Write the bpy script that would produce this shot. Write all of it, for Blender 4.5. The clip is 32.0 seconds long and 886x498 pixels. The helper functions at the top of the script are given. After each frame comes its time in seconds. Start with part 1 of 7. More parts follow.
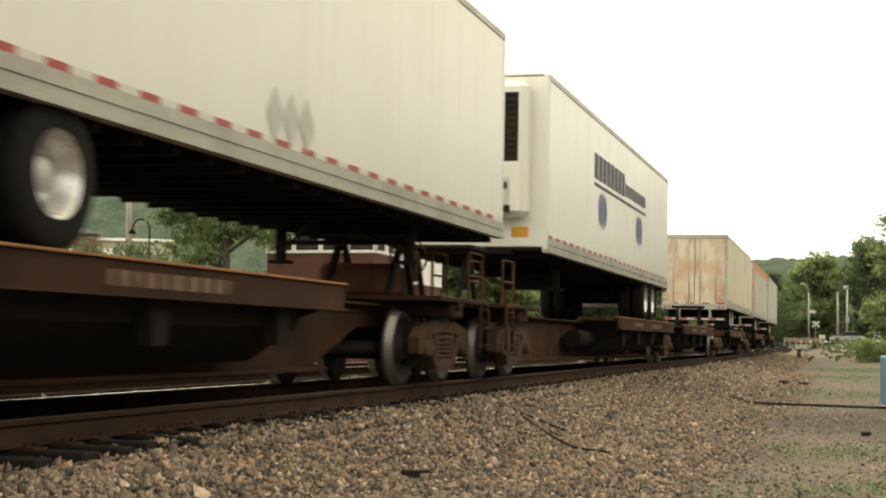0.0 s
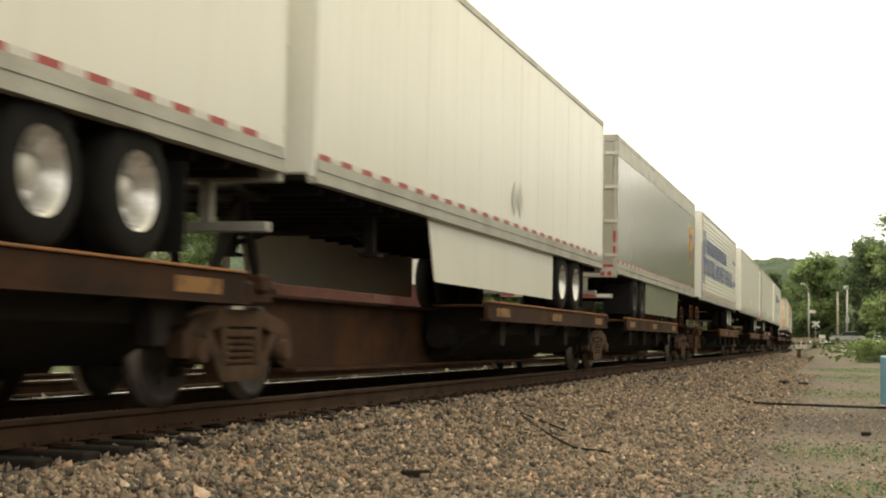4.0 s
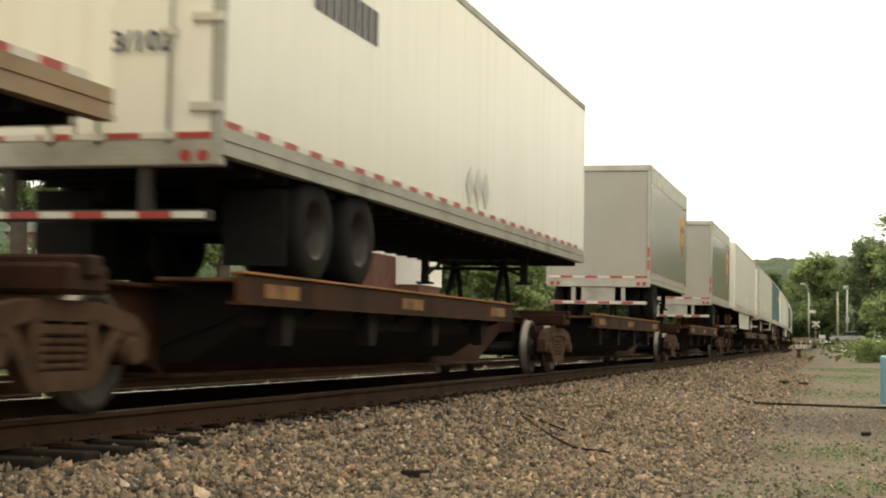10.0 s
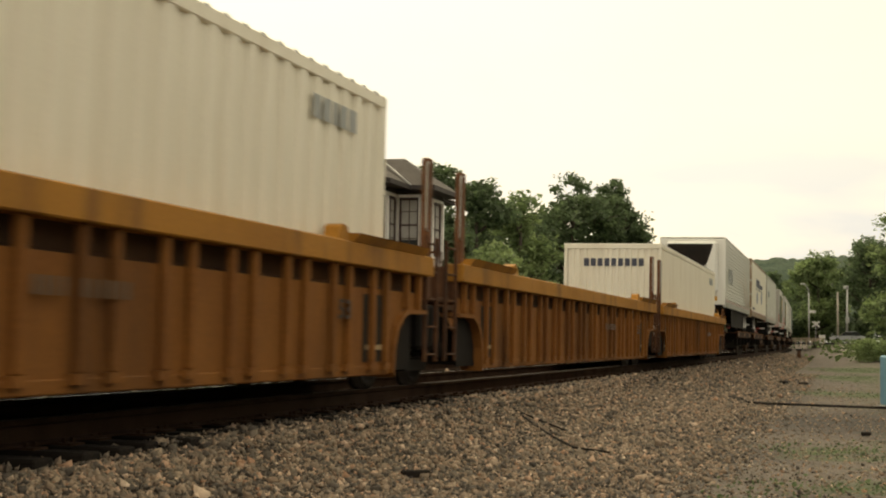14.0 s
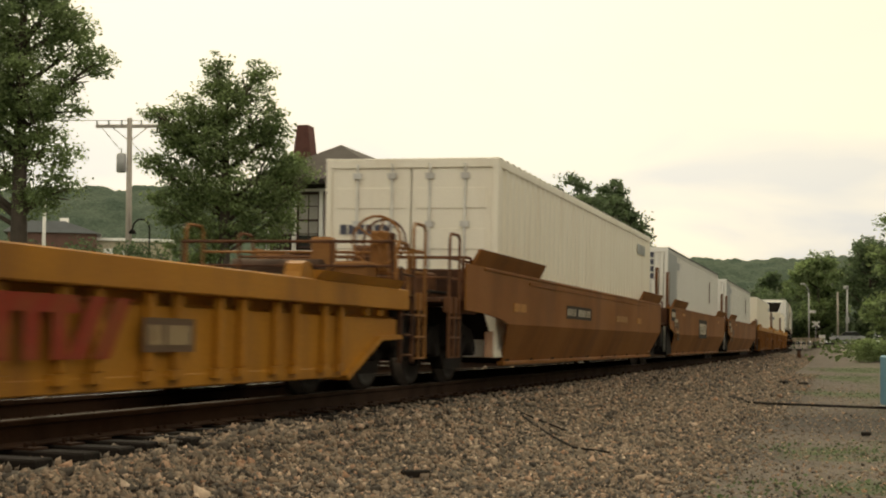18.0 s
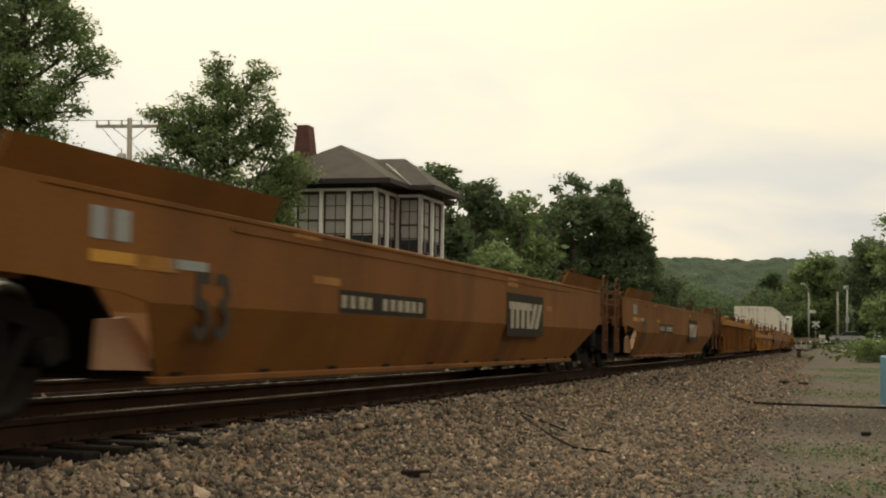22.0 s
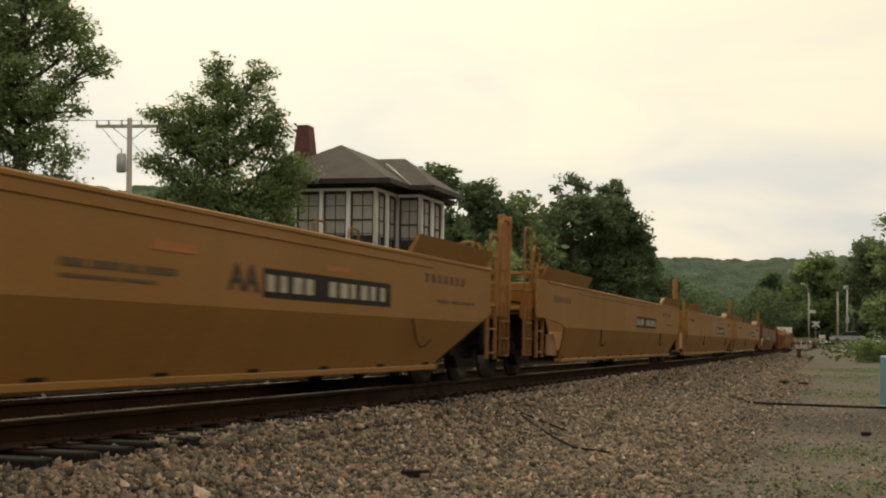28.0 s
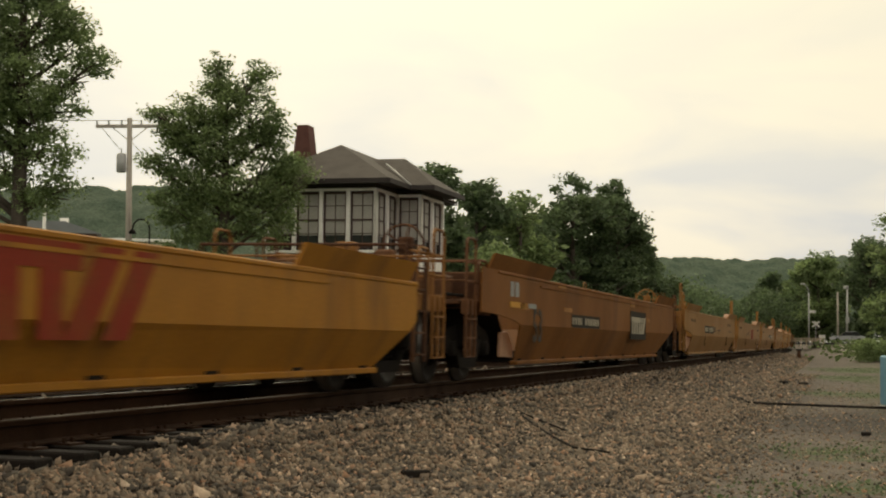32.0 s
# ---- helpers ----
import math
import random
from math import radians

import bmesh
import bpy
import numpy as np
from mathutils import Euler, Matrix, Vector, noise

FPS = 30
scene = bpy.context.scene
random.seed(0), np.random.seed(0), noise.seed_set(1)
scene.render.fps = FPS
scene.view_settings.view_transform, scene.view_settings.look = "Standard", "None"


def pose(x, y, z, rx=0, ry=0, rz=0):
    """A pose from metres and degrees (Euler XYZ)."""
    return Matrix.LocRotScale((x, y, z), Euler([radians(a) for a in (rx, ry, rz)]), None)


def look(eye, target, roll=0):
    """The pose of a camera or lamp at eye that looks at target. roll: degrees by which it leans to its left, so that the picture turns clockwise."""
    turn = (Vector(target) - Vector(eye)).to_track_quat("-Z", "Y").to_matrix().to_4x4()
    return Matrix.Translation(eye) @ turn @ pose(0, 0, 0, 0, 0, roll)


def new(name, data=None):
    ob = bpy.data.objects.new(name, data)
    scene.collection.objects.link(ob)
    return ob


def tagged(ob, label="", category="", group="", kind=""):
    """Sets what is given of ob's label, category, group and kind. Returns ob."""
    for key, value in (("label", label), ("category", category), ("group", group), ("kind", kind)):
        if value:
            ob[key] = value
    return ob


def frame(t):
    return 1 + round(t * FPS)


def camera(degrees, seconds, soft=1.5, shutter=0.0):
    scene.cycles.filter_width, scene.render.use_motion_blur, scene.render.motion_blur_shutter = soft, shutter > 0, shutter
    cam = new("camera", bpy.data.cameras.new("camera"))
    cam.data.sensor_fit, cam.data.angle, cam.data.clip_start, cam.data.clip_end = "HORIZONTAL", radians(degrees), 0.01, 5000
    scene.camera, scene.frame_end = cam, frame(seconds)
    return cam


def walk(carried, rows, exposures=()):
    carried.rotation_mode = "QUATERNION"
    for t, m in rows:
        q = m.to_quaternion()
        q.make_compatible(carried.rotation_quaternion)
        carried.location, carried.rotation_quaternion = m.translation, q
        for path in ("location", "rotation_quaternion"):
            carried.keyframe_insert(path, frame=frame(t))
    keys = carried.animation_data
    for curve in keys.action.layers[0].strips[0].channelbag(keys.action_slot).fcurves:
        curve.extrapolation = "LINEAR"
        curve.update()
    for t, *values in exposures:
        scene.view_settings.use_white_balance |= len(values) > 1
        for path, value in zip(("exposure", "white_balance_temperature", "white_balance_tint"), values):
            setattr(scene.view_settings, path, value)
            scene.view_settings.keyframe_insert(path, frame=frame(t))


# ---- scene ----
# The camera stands still beside the track; the railheads are at height 0.
cam = camera(33.37, 32.0, soft=2.0, shutter=0.2)
EYE = Vector((0, 0, 0.557))
VIEW = look(EYE, (0, 100, 0.557 + 6.153), 0.69)
walk(cam, [(0, VIEW), (32, VIEW)],
     exposures=[(0, 0.40, 6500, 12), (11.5, 0.40, 6500, 12), (12.2, 0.28, 6550, 12), (12.9, -0.14, 6800, 13), (14.0, -0.32, 6850, 13), (17.0, -0.38, 6800, 13), (20.0, -0.65, 6500, 13), (32, -0.65, 6500, 13)])

# ---- light: thin bright overcast, the veiled sun high ahead and a little to the left ----
SUN_UP, SUN_TURN = radians(46), radians(-14)
SUN_WAY = Vector((math.sin(SUN_TURN) * math.cos(SUN_UP), math.cos(SUN_TURN) * math.cos(SUN_UP), math.sin(SUN_UP)))
world = bpy.data.worlds.new("sky")
scene.world = world
world.use_nodes = True
wn, wl = world.node_tree.nodes, world.node_tree.links
wn.clear()


def wnode(kind, **given):
    n = wn.new(kind)
    for key, value in given.items():
        n.inputs[key].default_value = value
    return n


def wmix(factor, first, second, blend="MIX"):
    n = wn.new("ShaderNodeMix")
    n.data_type, n.blend_type = "RGBA", blend
    for key, value in (("Factor", factor), ("A", first), ("B", second)):
        if isinstance(value, (int, float, tuple)):
            n.inputs[key].default_value = value
        else:
            wl.new(value, n.inputs[key])
    return n.outputs["Result"]


w_sky = wn.new("ShaderNodeTexSky")
w_sky.sky_type, w_sky.sun_disc = "NISHITA", False
w_sky.sun_elevation, w_sky.sun_rotation = SUN_UP, SUN_TURN
w_sky.air_density, w_sky.dust_density = 1.0, 3.0
w_co = wn.new("ShaderNodeTexCoord")
w_map = wn.new("ShaderNodeMapping")
w_map.inputs["Scale"].default_value = (1, 1, 2.6)
w_noise = wnode("ShaderNodeTexNoise", Scale=5.0, Detail=8, Roughness=0.5, Distortion=0.4)
w_ramp = wn.new("ShaderNodeValToRGB")
w_ramp.color_ramp.elements[0].position, w_ramp.color_ramp.elements[0].color = 0.40, (0.74, 0.74, 0.675, 1)
w_ramp.color_ramp.elements[1].position, w_ramp.color_ramp.elements[1].color = 0.60, (1.0, 0.92, 0.70, 1)
w_sep = wn.new("ShaderNodeSeparateXYZ")
w_low = wnode("ShaderNodeMapRange", **{"From Min": 0.08, "From Max": 0.28, "To Min": 0.0, "To Max": 1.0})
w_dot = wn.new("ShaderNodeVectorMath")
w_dot.operation = "DOT_PRODUCT"
w_dot.inputs[1].default_value = SUN_WAY
w_glow = wn.new("ShaderNodeFloatCurve")
curve = w_glow.mapping.curves[0]
for x, y in ((0.28, 0.55), (0.5, 0.44), (0.75, 0.44), (0.86, 0.54), (0.91, 0.625), (0.96, 0.80)):
    curve.points.new(x, y)
curve.points[0].location, curve.points[-1].location = (0.0, 0.70), (1.0, 1.0)
w_glow.mapping.update()
w_half = wnode("ShaderNodeMapRange", **{"From Min": -1.0, "From Max": 1.0, "To Min": 0.0, "To Max": 1.0})
w_bright = wn.new("ShaderNodeMath")
w_bright.operation = "MULTIPLY"
w_bright.inputs[1].default_value = 3.1
w_gain = wn.new("ShaderNodeVectorMath")
w_gain.operation = "SCALE"
w_gain.inputs["Scale"].default_value = 0.08
w_lit = wn.new("ShaderNodeVectorMath")
w_lit.operation = "SCALE"
w_bg = wnode("ShaderNodeBackground", Strength=1.0)
w_out = wn.new("ShaderNodeOutputWorld")
wl.new(w_co.outputs["Generated"], w_map.inputs["Vector"])
wl.new(w_map.outputs[0], w_noise.inputs["Vector"])
wl.new(w_noise.outputs["Fac"], w_ramp.inputs["Fac"])
wl.new(w_co.outputs["Generated"], w_sep.inputs[0])
wl.new(w_sep.outputs["Z"], w_low.inputs["Value"])
wl.new(w_co.outputs["Generated"], w_dot.inputs[0])
wl.new(w_dot.outputs["Value"], w_half.inputs["Value"])
wl.new(w_half.outputs[0], w_glow.inputs["Value"])
wl.new(w_glow.outputs[0], w_bright.inputs[0])
clouds = wmix(w_low.outputs[0], w_ramp.outputs["Color"], (1.0, 0.915, 0.63, 1))
w_side = wnode("ShaderNodeMapRange", **{"From Min": 0.45, "From Max": 0.84, "To Min": 0.0, "To Max": 1.0})
wl.new(w_half.outputs[0], w_side.inputs["Value"])
clouds = wmix(w_side.outputs[0], (0.97, 0.925, 0.79, 1), clouds)
wl.new(clouds, w_lit.inputs[0])
wl.new(w_bright.outputs[0], w_lit.inputs["Scale"])
wl.new(w_sky.outputs[0], w_gain.inputs[0])
wl.new(wmix(0.92, w_gain.outputs[0], w_lit.outputs[0]), w_bg.inputs["Color"])
wl.new(w_bg.outputs[0], w_out.inputs[0])

sun = new("sun", bpy.data.lights.new("sun", "SUN"))
sun.data.energy, sun.data.angle, sun.data.color = 0.7, radians(20), (1.0, 0.91, 0.76)
sun.matrix_world = look(SUN_WAY * 60, (0, 0, 0))


# ---- materials ----
def material(name, color, rough=0.7, metal=0.0, spots=(), scale=4.0, grain=40.0, bump=0.0, vary=0.0, dirt=None, coords="Object", stretch=(1, 1, 1), spec=0.5, even=0.14):
    """spots: colour of larger blotches and how much; dirt: a second colour in streaks."""
    m = bpy.data.materials.new(name)
    m.use_nodes = True
    n, l = m.node_tree.nodes, m.node_tree.links
    p = n["Principled BSDF"]
    p.inputs["Roughness"].default_value, p.inputs["Metallic"].default_value = rough, metal
    p.inputs["Specular IOR Level"].default_value = spec
    co = n.new("ShaderNodeTexCoord")
    mp = n.new("ShaderNodeMapping")
    mp.inputs["Scale"].default_value = stretch
    l.new(co.outputs[coords], mp.inputs["Vector"])
    big = n.new("ShaderNodeTexNoise")
    big.inputs["Scale"].default_value, big.inputs["Detail"].default_value = scale, 6
    fine = n.new("ShaderNodeTexNoise")
    fine.inputs["Scale"].default_value, fine.inputs["Detail"].default_value = grain, 3
    for t in (big, fine):
        l.new(mp.outputs[0], t.inputs["Vector"])
    now = None
    base = n.new("ShaderNodeRGB")
    base.outputs[0].default_value = (*color, 1)
    now = base.outputs[0]
    if spots:
        ramp = n.new("ShaderNodeMapRange")
        ramp.inputs["From Min"].default_value, ramp.inputs["From Max"].default_value = 0.46, 0.66
        ramp.inputs["To Max"].default_value = spots[1]
        l.new(big.outputs["Fac"], ramp.inputs["Value"])
        mx = n.new("ShaderNodeMix")
        mx.data_type = "RGBA"
        mx.inputs["B"].default_value = (*spots[0], 1)
        l.new(ramp.outputs[0], mx.inputs["Factor"])
        l.new(now, mx.inputs["A"])
        now = mx.outputs["Result"]
    if dirt:
        dn = n.new("ShaderNodeTexNoise")
        dn.inputs["Scale"].default_value, dn.inputs["Detail"].default_value = dirt[2], 5
        dm = n.new("ShaderNodeMapping")
        dm.inputs["Scale"].default_value = dirt[3]
        l.new(co.outputs[coords], dm.inputs["Vector"])
        l.new(dm.outputs[0], dn.inputs["Vector"])
        dr = n.new("ShaderNodeMapRange")
        dr.inputs["From Min"].default_value, dr.inputs["From Max"].default_value = 0.5, 0.72
        dr.inputs["To Max"].default_value = dirt[1]
        l.new(dn.outputs["Fac"], dr.inputs["Value"])
        dx = n.new("ShaderNodeMix")
        dx.data_type = "RGBA"
        dx.inputs["B"].default_value = (*dirt[0], 1)
        l.new(dr.outputs[0], dx.inputs["Factor"])
        l.new(now, dx.inputs["A"])
        now = dx.outputs["Result"]
    hs = n.new("ShaderNodeHueSaturation")
    val = n.new("ShaderNodeMapRange")
    val.inputs["From Min"].default_value, val.inputs["From Max"].default_value = 0.25, 0.75
    val.inputs["To Min"].default_value, val.inputs["To Max"].default_value = 1 - even, 1 + even
    l.new(fine.outputs["Fac"], val.inputs["Value"])
    if vary:
        geo = n.new("ShaderNodeNewGeometry")
        rnd = n.new("ShaderNodeMapRange")
        rnd.inputs["To Min"].default_value, rnd.inputs["To Max"].default_value = 1 - vary, 1 + vary
        mul = n.new("ShaderNodeMath")
        mul.operation = "MULTIPLY"
        l.new(geo.outputs["Random Per Island"], rnd.inputs["Value"])
        l.new(rnd.outputs[0], mul.inputs[0])
        l.new(val.outputs[0], mul.inputs[1])
        l.new(mul.outputs[0], hs.inputs["Value"])
    else:
        l.new(val.outputs[0], hs.inputs["Value"])
    l.new(now, hs.inputs["Color"])
    l.new(hs.outputs[0], p.inputs["Base Color"])
    rr = n.new("ShaderNodeMapRange")
    rr.inputs["To Min"].default_value, rr.inputs["To Max"].default_value = max(0.03, rough - min(0.12, even)), min(1.0, rough + min(0.12, even))
    l.new(big.outputs["Fac"], rr.inputs["Value"])
    l.new(rr.outputs[0], p.inputs["Roughness"])
    if bump:
        b = n.new("ShaderNodeBump")
        b.inputs["Distance"].default_value = bump
        l.new(fine.outputs["Fac"], b.inputs["Height"])
        l.new(b.outputs[0], p.inputs["Normal"])
    return m


STREAK = (0.35, 3.0, 0.25)
WHITE = material("white_painted_panel", (0.78, 0.77, 0.70), 0.26, spots=((0.70, 0.685, 0.60), 0.3), scale=0.5, dirt=((0.60, 0.56, 0.46), 0.16, 2.5, (1, 1.4, 0.12)), even=0.02)
CREAM = material("cream_painted_steel", (0.86, 0.81, 0.66), 0.38, spots=((0.76, 0.70, 0.55), 0.3), scale=0.5, dirt=((0.50, 0.37, 0.20), 0.22, 2.2, (1, 1.6, 0.15)), even=0.03)
GREYPANEL = material("grey_beige_panel", (0.265, 0.262, 0.218), 0.16, spots=((0.235, 0.232, 0.19), 0.35), scale=0.5, dirt=((0.33, 0.31, 0.24), 0.2, 2.5, (1, 1.4, 0.12)), even=0.02)
BLUE = material("teal_blue_panel", (0.070, 0.168, 0.212), 0.24, spots=((0.084, 0.195, 0.235), 0.4), scale=0.6, dirt=((0.055, 0.14, 0.17), 0.25, 2.5, (1, 1.4, 0.12)), even=0.02, spec=0.3)
OLDWHITE = material("weathered_white_panel", (0.72, 0.66, 0.50), 0.45, spots=((0.62, 0.50, 0.32), 0.4), scale=0.7, dirt=((0.34, 0.20, 0.09), 0.55, 2.0, (1, 1.4, 0.25)))
ALU = material("dull_aluminium", (0.56, 0.55, 0.50), 0.45, 0.35, spots=((0.36, 0.33, 0.28), 0.5), scale=3)
ALUDARK = material("dirty_aluminium", (0.36, 0.35, 0.31), 0.5, 0.3, spots=((0.2, 0.18, 0.15), 0.6), scale=2)
RAILALU = material("grey_aluminium_rail", (0.42, 0.41, 0.36), 0.4, 0.2, spots=((0.30, 0.28, 0.24), 0.6), scale=2, dirt=((0.18, 0.155, 0.12), 0.4, 1.5, (1, 0.6, 1)))
RUSTYRAIL = material("rust_stained_rail", (0.27, 0.19, 0.115), 0.6, spots=((0.15, 0.09, 0.05), 0.6), scale=2, dirt=((0.40, 0.32, 0.22), 0.5, 1.5, (1, 0.6, 1)))
PALERAIL = material("cream_grey_rail", (0.52, 0.48, 0.37), 0.45, spots=((0.40, 0.36, 0.27), 0.5), scale=2, dirt=((0.25, 0.2, 0.14), 0.4, 1.5, (1, 0.6, 1)))
RIMMAT = material("worn_wheel_rim", (0.62, 0.61, 0.58), 0.30, 0.6, spots=((0.34, 0.32, 0.28), 0.5), scale=8)
RIMDARK = material("rusty_grimy_rim", (0.030, 0.026, 0.022), 0.6, 0.2, spots=((0.03, 0.025, 0.02), 0.5), scale=8)
RUBBER = material("tyre_rubber", (0.012, 0.0115, 0.011), 0.85, spots=((0.02, 0.019, 0.017), 0.5), scale=6, spec=0.12)
# black steel; also painted shade under decks and in wheel openings
UNDER = material("black_steel_and_shade", (0.013, 0.011, 0.0095), 0.8, spots=((0.022, 0.017, 0.013), 0.5), scale=3, spec=0.12)
RUST = material("rusty_brown_steel", (0.085, 0.038, 0.019), 0.8, spots=((0.036, 0.022, 0.015), 0.7), scale=1.6, grain=30, bump=0.004, dirt=((0.20, 0.085, 0.03), 0.6, 3.0, (1, 1, 1)), spec=0.2)
RUSTEDGE = material("bright_rust_edge", (0.30, 0.13, 0.045), 0.85, spots=((0.14, 0.07, 0.035), 0.7), scale=2.0, grain=40, bump=0.003)
SPINE = material("grimy_brown_spine_paint", (0.042, 0.019, 0.0105), 0.8, spots=((0.014, 0.010, 0.008), 0.7), scale=1.2, grain=30, bump=0.003, dirt=((0.14, 0.055, 0.02), 0.4, 1.5, (1, 0.6, 1)), spec=0.15)
SPINEY = material("rusty_ochre_spine_paint", (0.080, 0.034, 0.011), 0.8, spots=((0.026, 0.015, 0.009), 0.7), scale=1.0, grain=30, bump=0.003, dirt=((0.26, 0.11, 0.026), 0.5, 1.5, (1, 0.6, 1)), spec=0.15)
TRUCKMAT = material("dusty_cast_steel", (0.076, 0.044, 0.027), 0.85, spots=((0.024, 0.016, 0.011), 0.6), scale=4, grain=50, bump=0.004, spec=0.15)
WHEELSTEEL = material("worn_wheel_steel", (0.030, 0.024, 0.020), 0.65, 0.1, spots=((0.02, 0.016, 0.013), 0.6), scale=6, spec=0.3)
GOLD = material("ochre_yellow_well_paint", (0.40, 0.182, 0.024), 0.6, spots=((0.28, 0.12, 0.02), 0.6), scale=0.8, grain=30, bump=0.002, dirt=((0.09, 0.042, 0.018), 0.7, 1.6, (1, 1.4, 0.5)), spec=0.2)
BRIGHTGOLD = material("bright_yellow_well_paint", (0.40, 0.178, 0.018), 0.5, spots=((0.29, 0.12, 0.016), 0.5), scale=0.7, grain=30, dirt=((0.12, 0.05, 0.018), 0.6, 1.4, (1, 1.2, 0.4)), spec=0.2)
TAN = material("tan_yellow_well_paint", (0.315, 0.156, 0.042), 0.5, spots=((0.27, 0.128, 0.030), 0.5), scale=0.6, grain=30, dirt=((0.24, 0.125, 0.04), 0.4, 1.4, (1, 1.2, 0.5)), spec=0.2)
MAROON = material("red_brown_well_paint", (0.245, 0.098, 0.021), 0.6, spots=((0.17, 0.066, 0.016), 0.65), scale=0.5, grain=30, dirt=((0.10, 0.042, 0.016), 0.5, 1.2, (1, 1.0, 0.35)), spec=0.15)
MOTTLED = material("mottled_brown_well_paint", (0.205, 0.076, 0.026), 0.65, spots=((0.135, 0.118, 0.075), 0.75), scale=0.55, grain=30, dirt=((0.24, 0.075, 0.018), 0.6, 0.8, (1, 0.6, 1)), spec=0.15)
GREYPATCH = material("grey_green_patch_paint", (0.13, 0.118, 0.078), 0.65, spots=((0.1, 0.08, 0.052), 0.6), scale=1.2, grain=30, spec=0.2)
BLACKPLATE = material("black_stencil_plate", (0.020, 0.016, 0.012), 0.7, spots=((0.045, 0.03, 0.018), 0.4), scale=2, spec=0.2)
INK = material("dark_lettering", (0.06, 0.065, 0.09), 0.6)
INKBLUE = material("blue_lettering", (0.05, 0.085, 0.24), 0.5)
INKGREY = material("grey_lettering", (0.33, 0.35, 0.34), 0.5)
INKWHITE = material("white_lettering", (0.46, 0.41, 0.31), 0.6, spots=((0.28, 0.22, 0.14), 0.5), scale=5)
INKBROWN = material("dark_brown_lettering", (0.10, 0.055, 0.025), 0.6)
LOGORED = material("faded_red_lettering", (0.24, 0.030, 0.012), 0.65, spots=((0.22, 0.075, 0.02), 0.6), scale=3, spec=0.2)
EMBLEMGREY = material("pale_grey_emblem", (0.47, 0.47, 0.43), 0.4)
DOORGREY = material("light_grey_door", (0.35, 0.34, 0.29), 0.3, spots=((0.30, 0.29, 0.245), 0.4), scale=0.8, dirt=((0.38, 0.35, 0.28), 0.25, 2.0, (1, 1, 0.3)), even=0.03)
STRIPE = material("tan_brown_stripe", (0.215, 0.145, 0.072), 0.4)
STRIPEPALE = material("pale_tan_stripe", (0.52, 0.47, 0.37), 0.4)
SHIELD = material("dark_brown_emblem", (0.10, 0.055, 0.022), 0.4)
AMBER = material("amber_yellow", (0.66, 0.33, 0.03), 0.5, spots=((0.5, 0.24, 0.03), 0.4), scale=4)
DULLAMBER = material("grimy_amber_patch", (0.40, 0.17, 0.02), 0.6, spots=((0.22, 0.09, 0.02), 0.6), scale=4)
GRIMYAMBER = material("grimy_reflector", (0.24, 0.115, 0.03), 0.7, spots=((0.07, 0.035, 0.016), 0.8), scale=5)
STAINED = material("rust_stained_door", (0.72, 0.64, 0.48), 0.5, spots=((0.55, 0.25, 0.07), 0.6), scale=0.9, dirt=((0.36, 0.15, 0.05), 0.7, 2.0, (1.5, 1, 0.4)))
TAPERED = material("red_reflective_tape", (0.36, 0.04, 0.032), 0.4, spots=((0.22, 0.035, 0.028), 0.5), scale=5)
TAPEWHITE = material("silver_reflective_tape", (0.60, 0.58, 0.53), 0.35)
ORANGE = material("orange_panel", (0.62, 0.19, 0.03), 0.45)
GLASSDARK = material("dark_window_glass", (0.035, 0.038, 0.038), 0.08, spots=((0.06, 0.06, 0.055), 0.5), scale=1.0, spec=0.7)
# pale tan; at the well ends it paints in skylight
AMBERPALE = material("pale_tan_and_skylight", (0.42, 0.235, 0.135), 0.6, spots=((0.30, 0.16, 0.09), 0.5), scale=3)
# grime plus the top sill's shade, put into one dark colour
SHADEDGRIME = material("grimy_shaded_ochre_sheet", (0.055, 0.028, 0.014), 0.8, spots=((0.13, 0.058, 0.02), 0.5), scale=1.2, grain=30, bump=0.002, spec=0.12)
GOLDDIRTY = material("grimy_ochre_side_sheet", (0.235, 0.096, 0.022), 0.7, spots=((0.16, 0.062, 0.017), 0.7), scale=0.7, grain=30, bump=0.002, dirt=((0.055, 0.027, 0.013), 0.7, 1.1, (1, 1.2, 0.3)), spec=0.15)
FADED = material("faded_ochre_lettering", (0.40, 0.30, 0.16), 0.7, spots=((0.25, 0.16, 0.07), 0.7), scale=6)


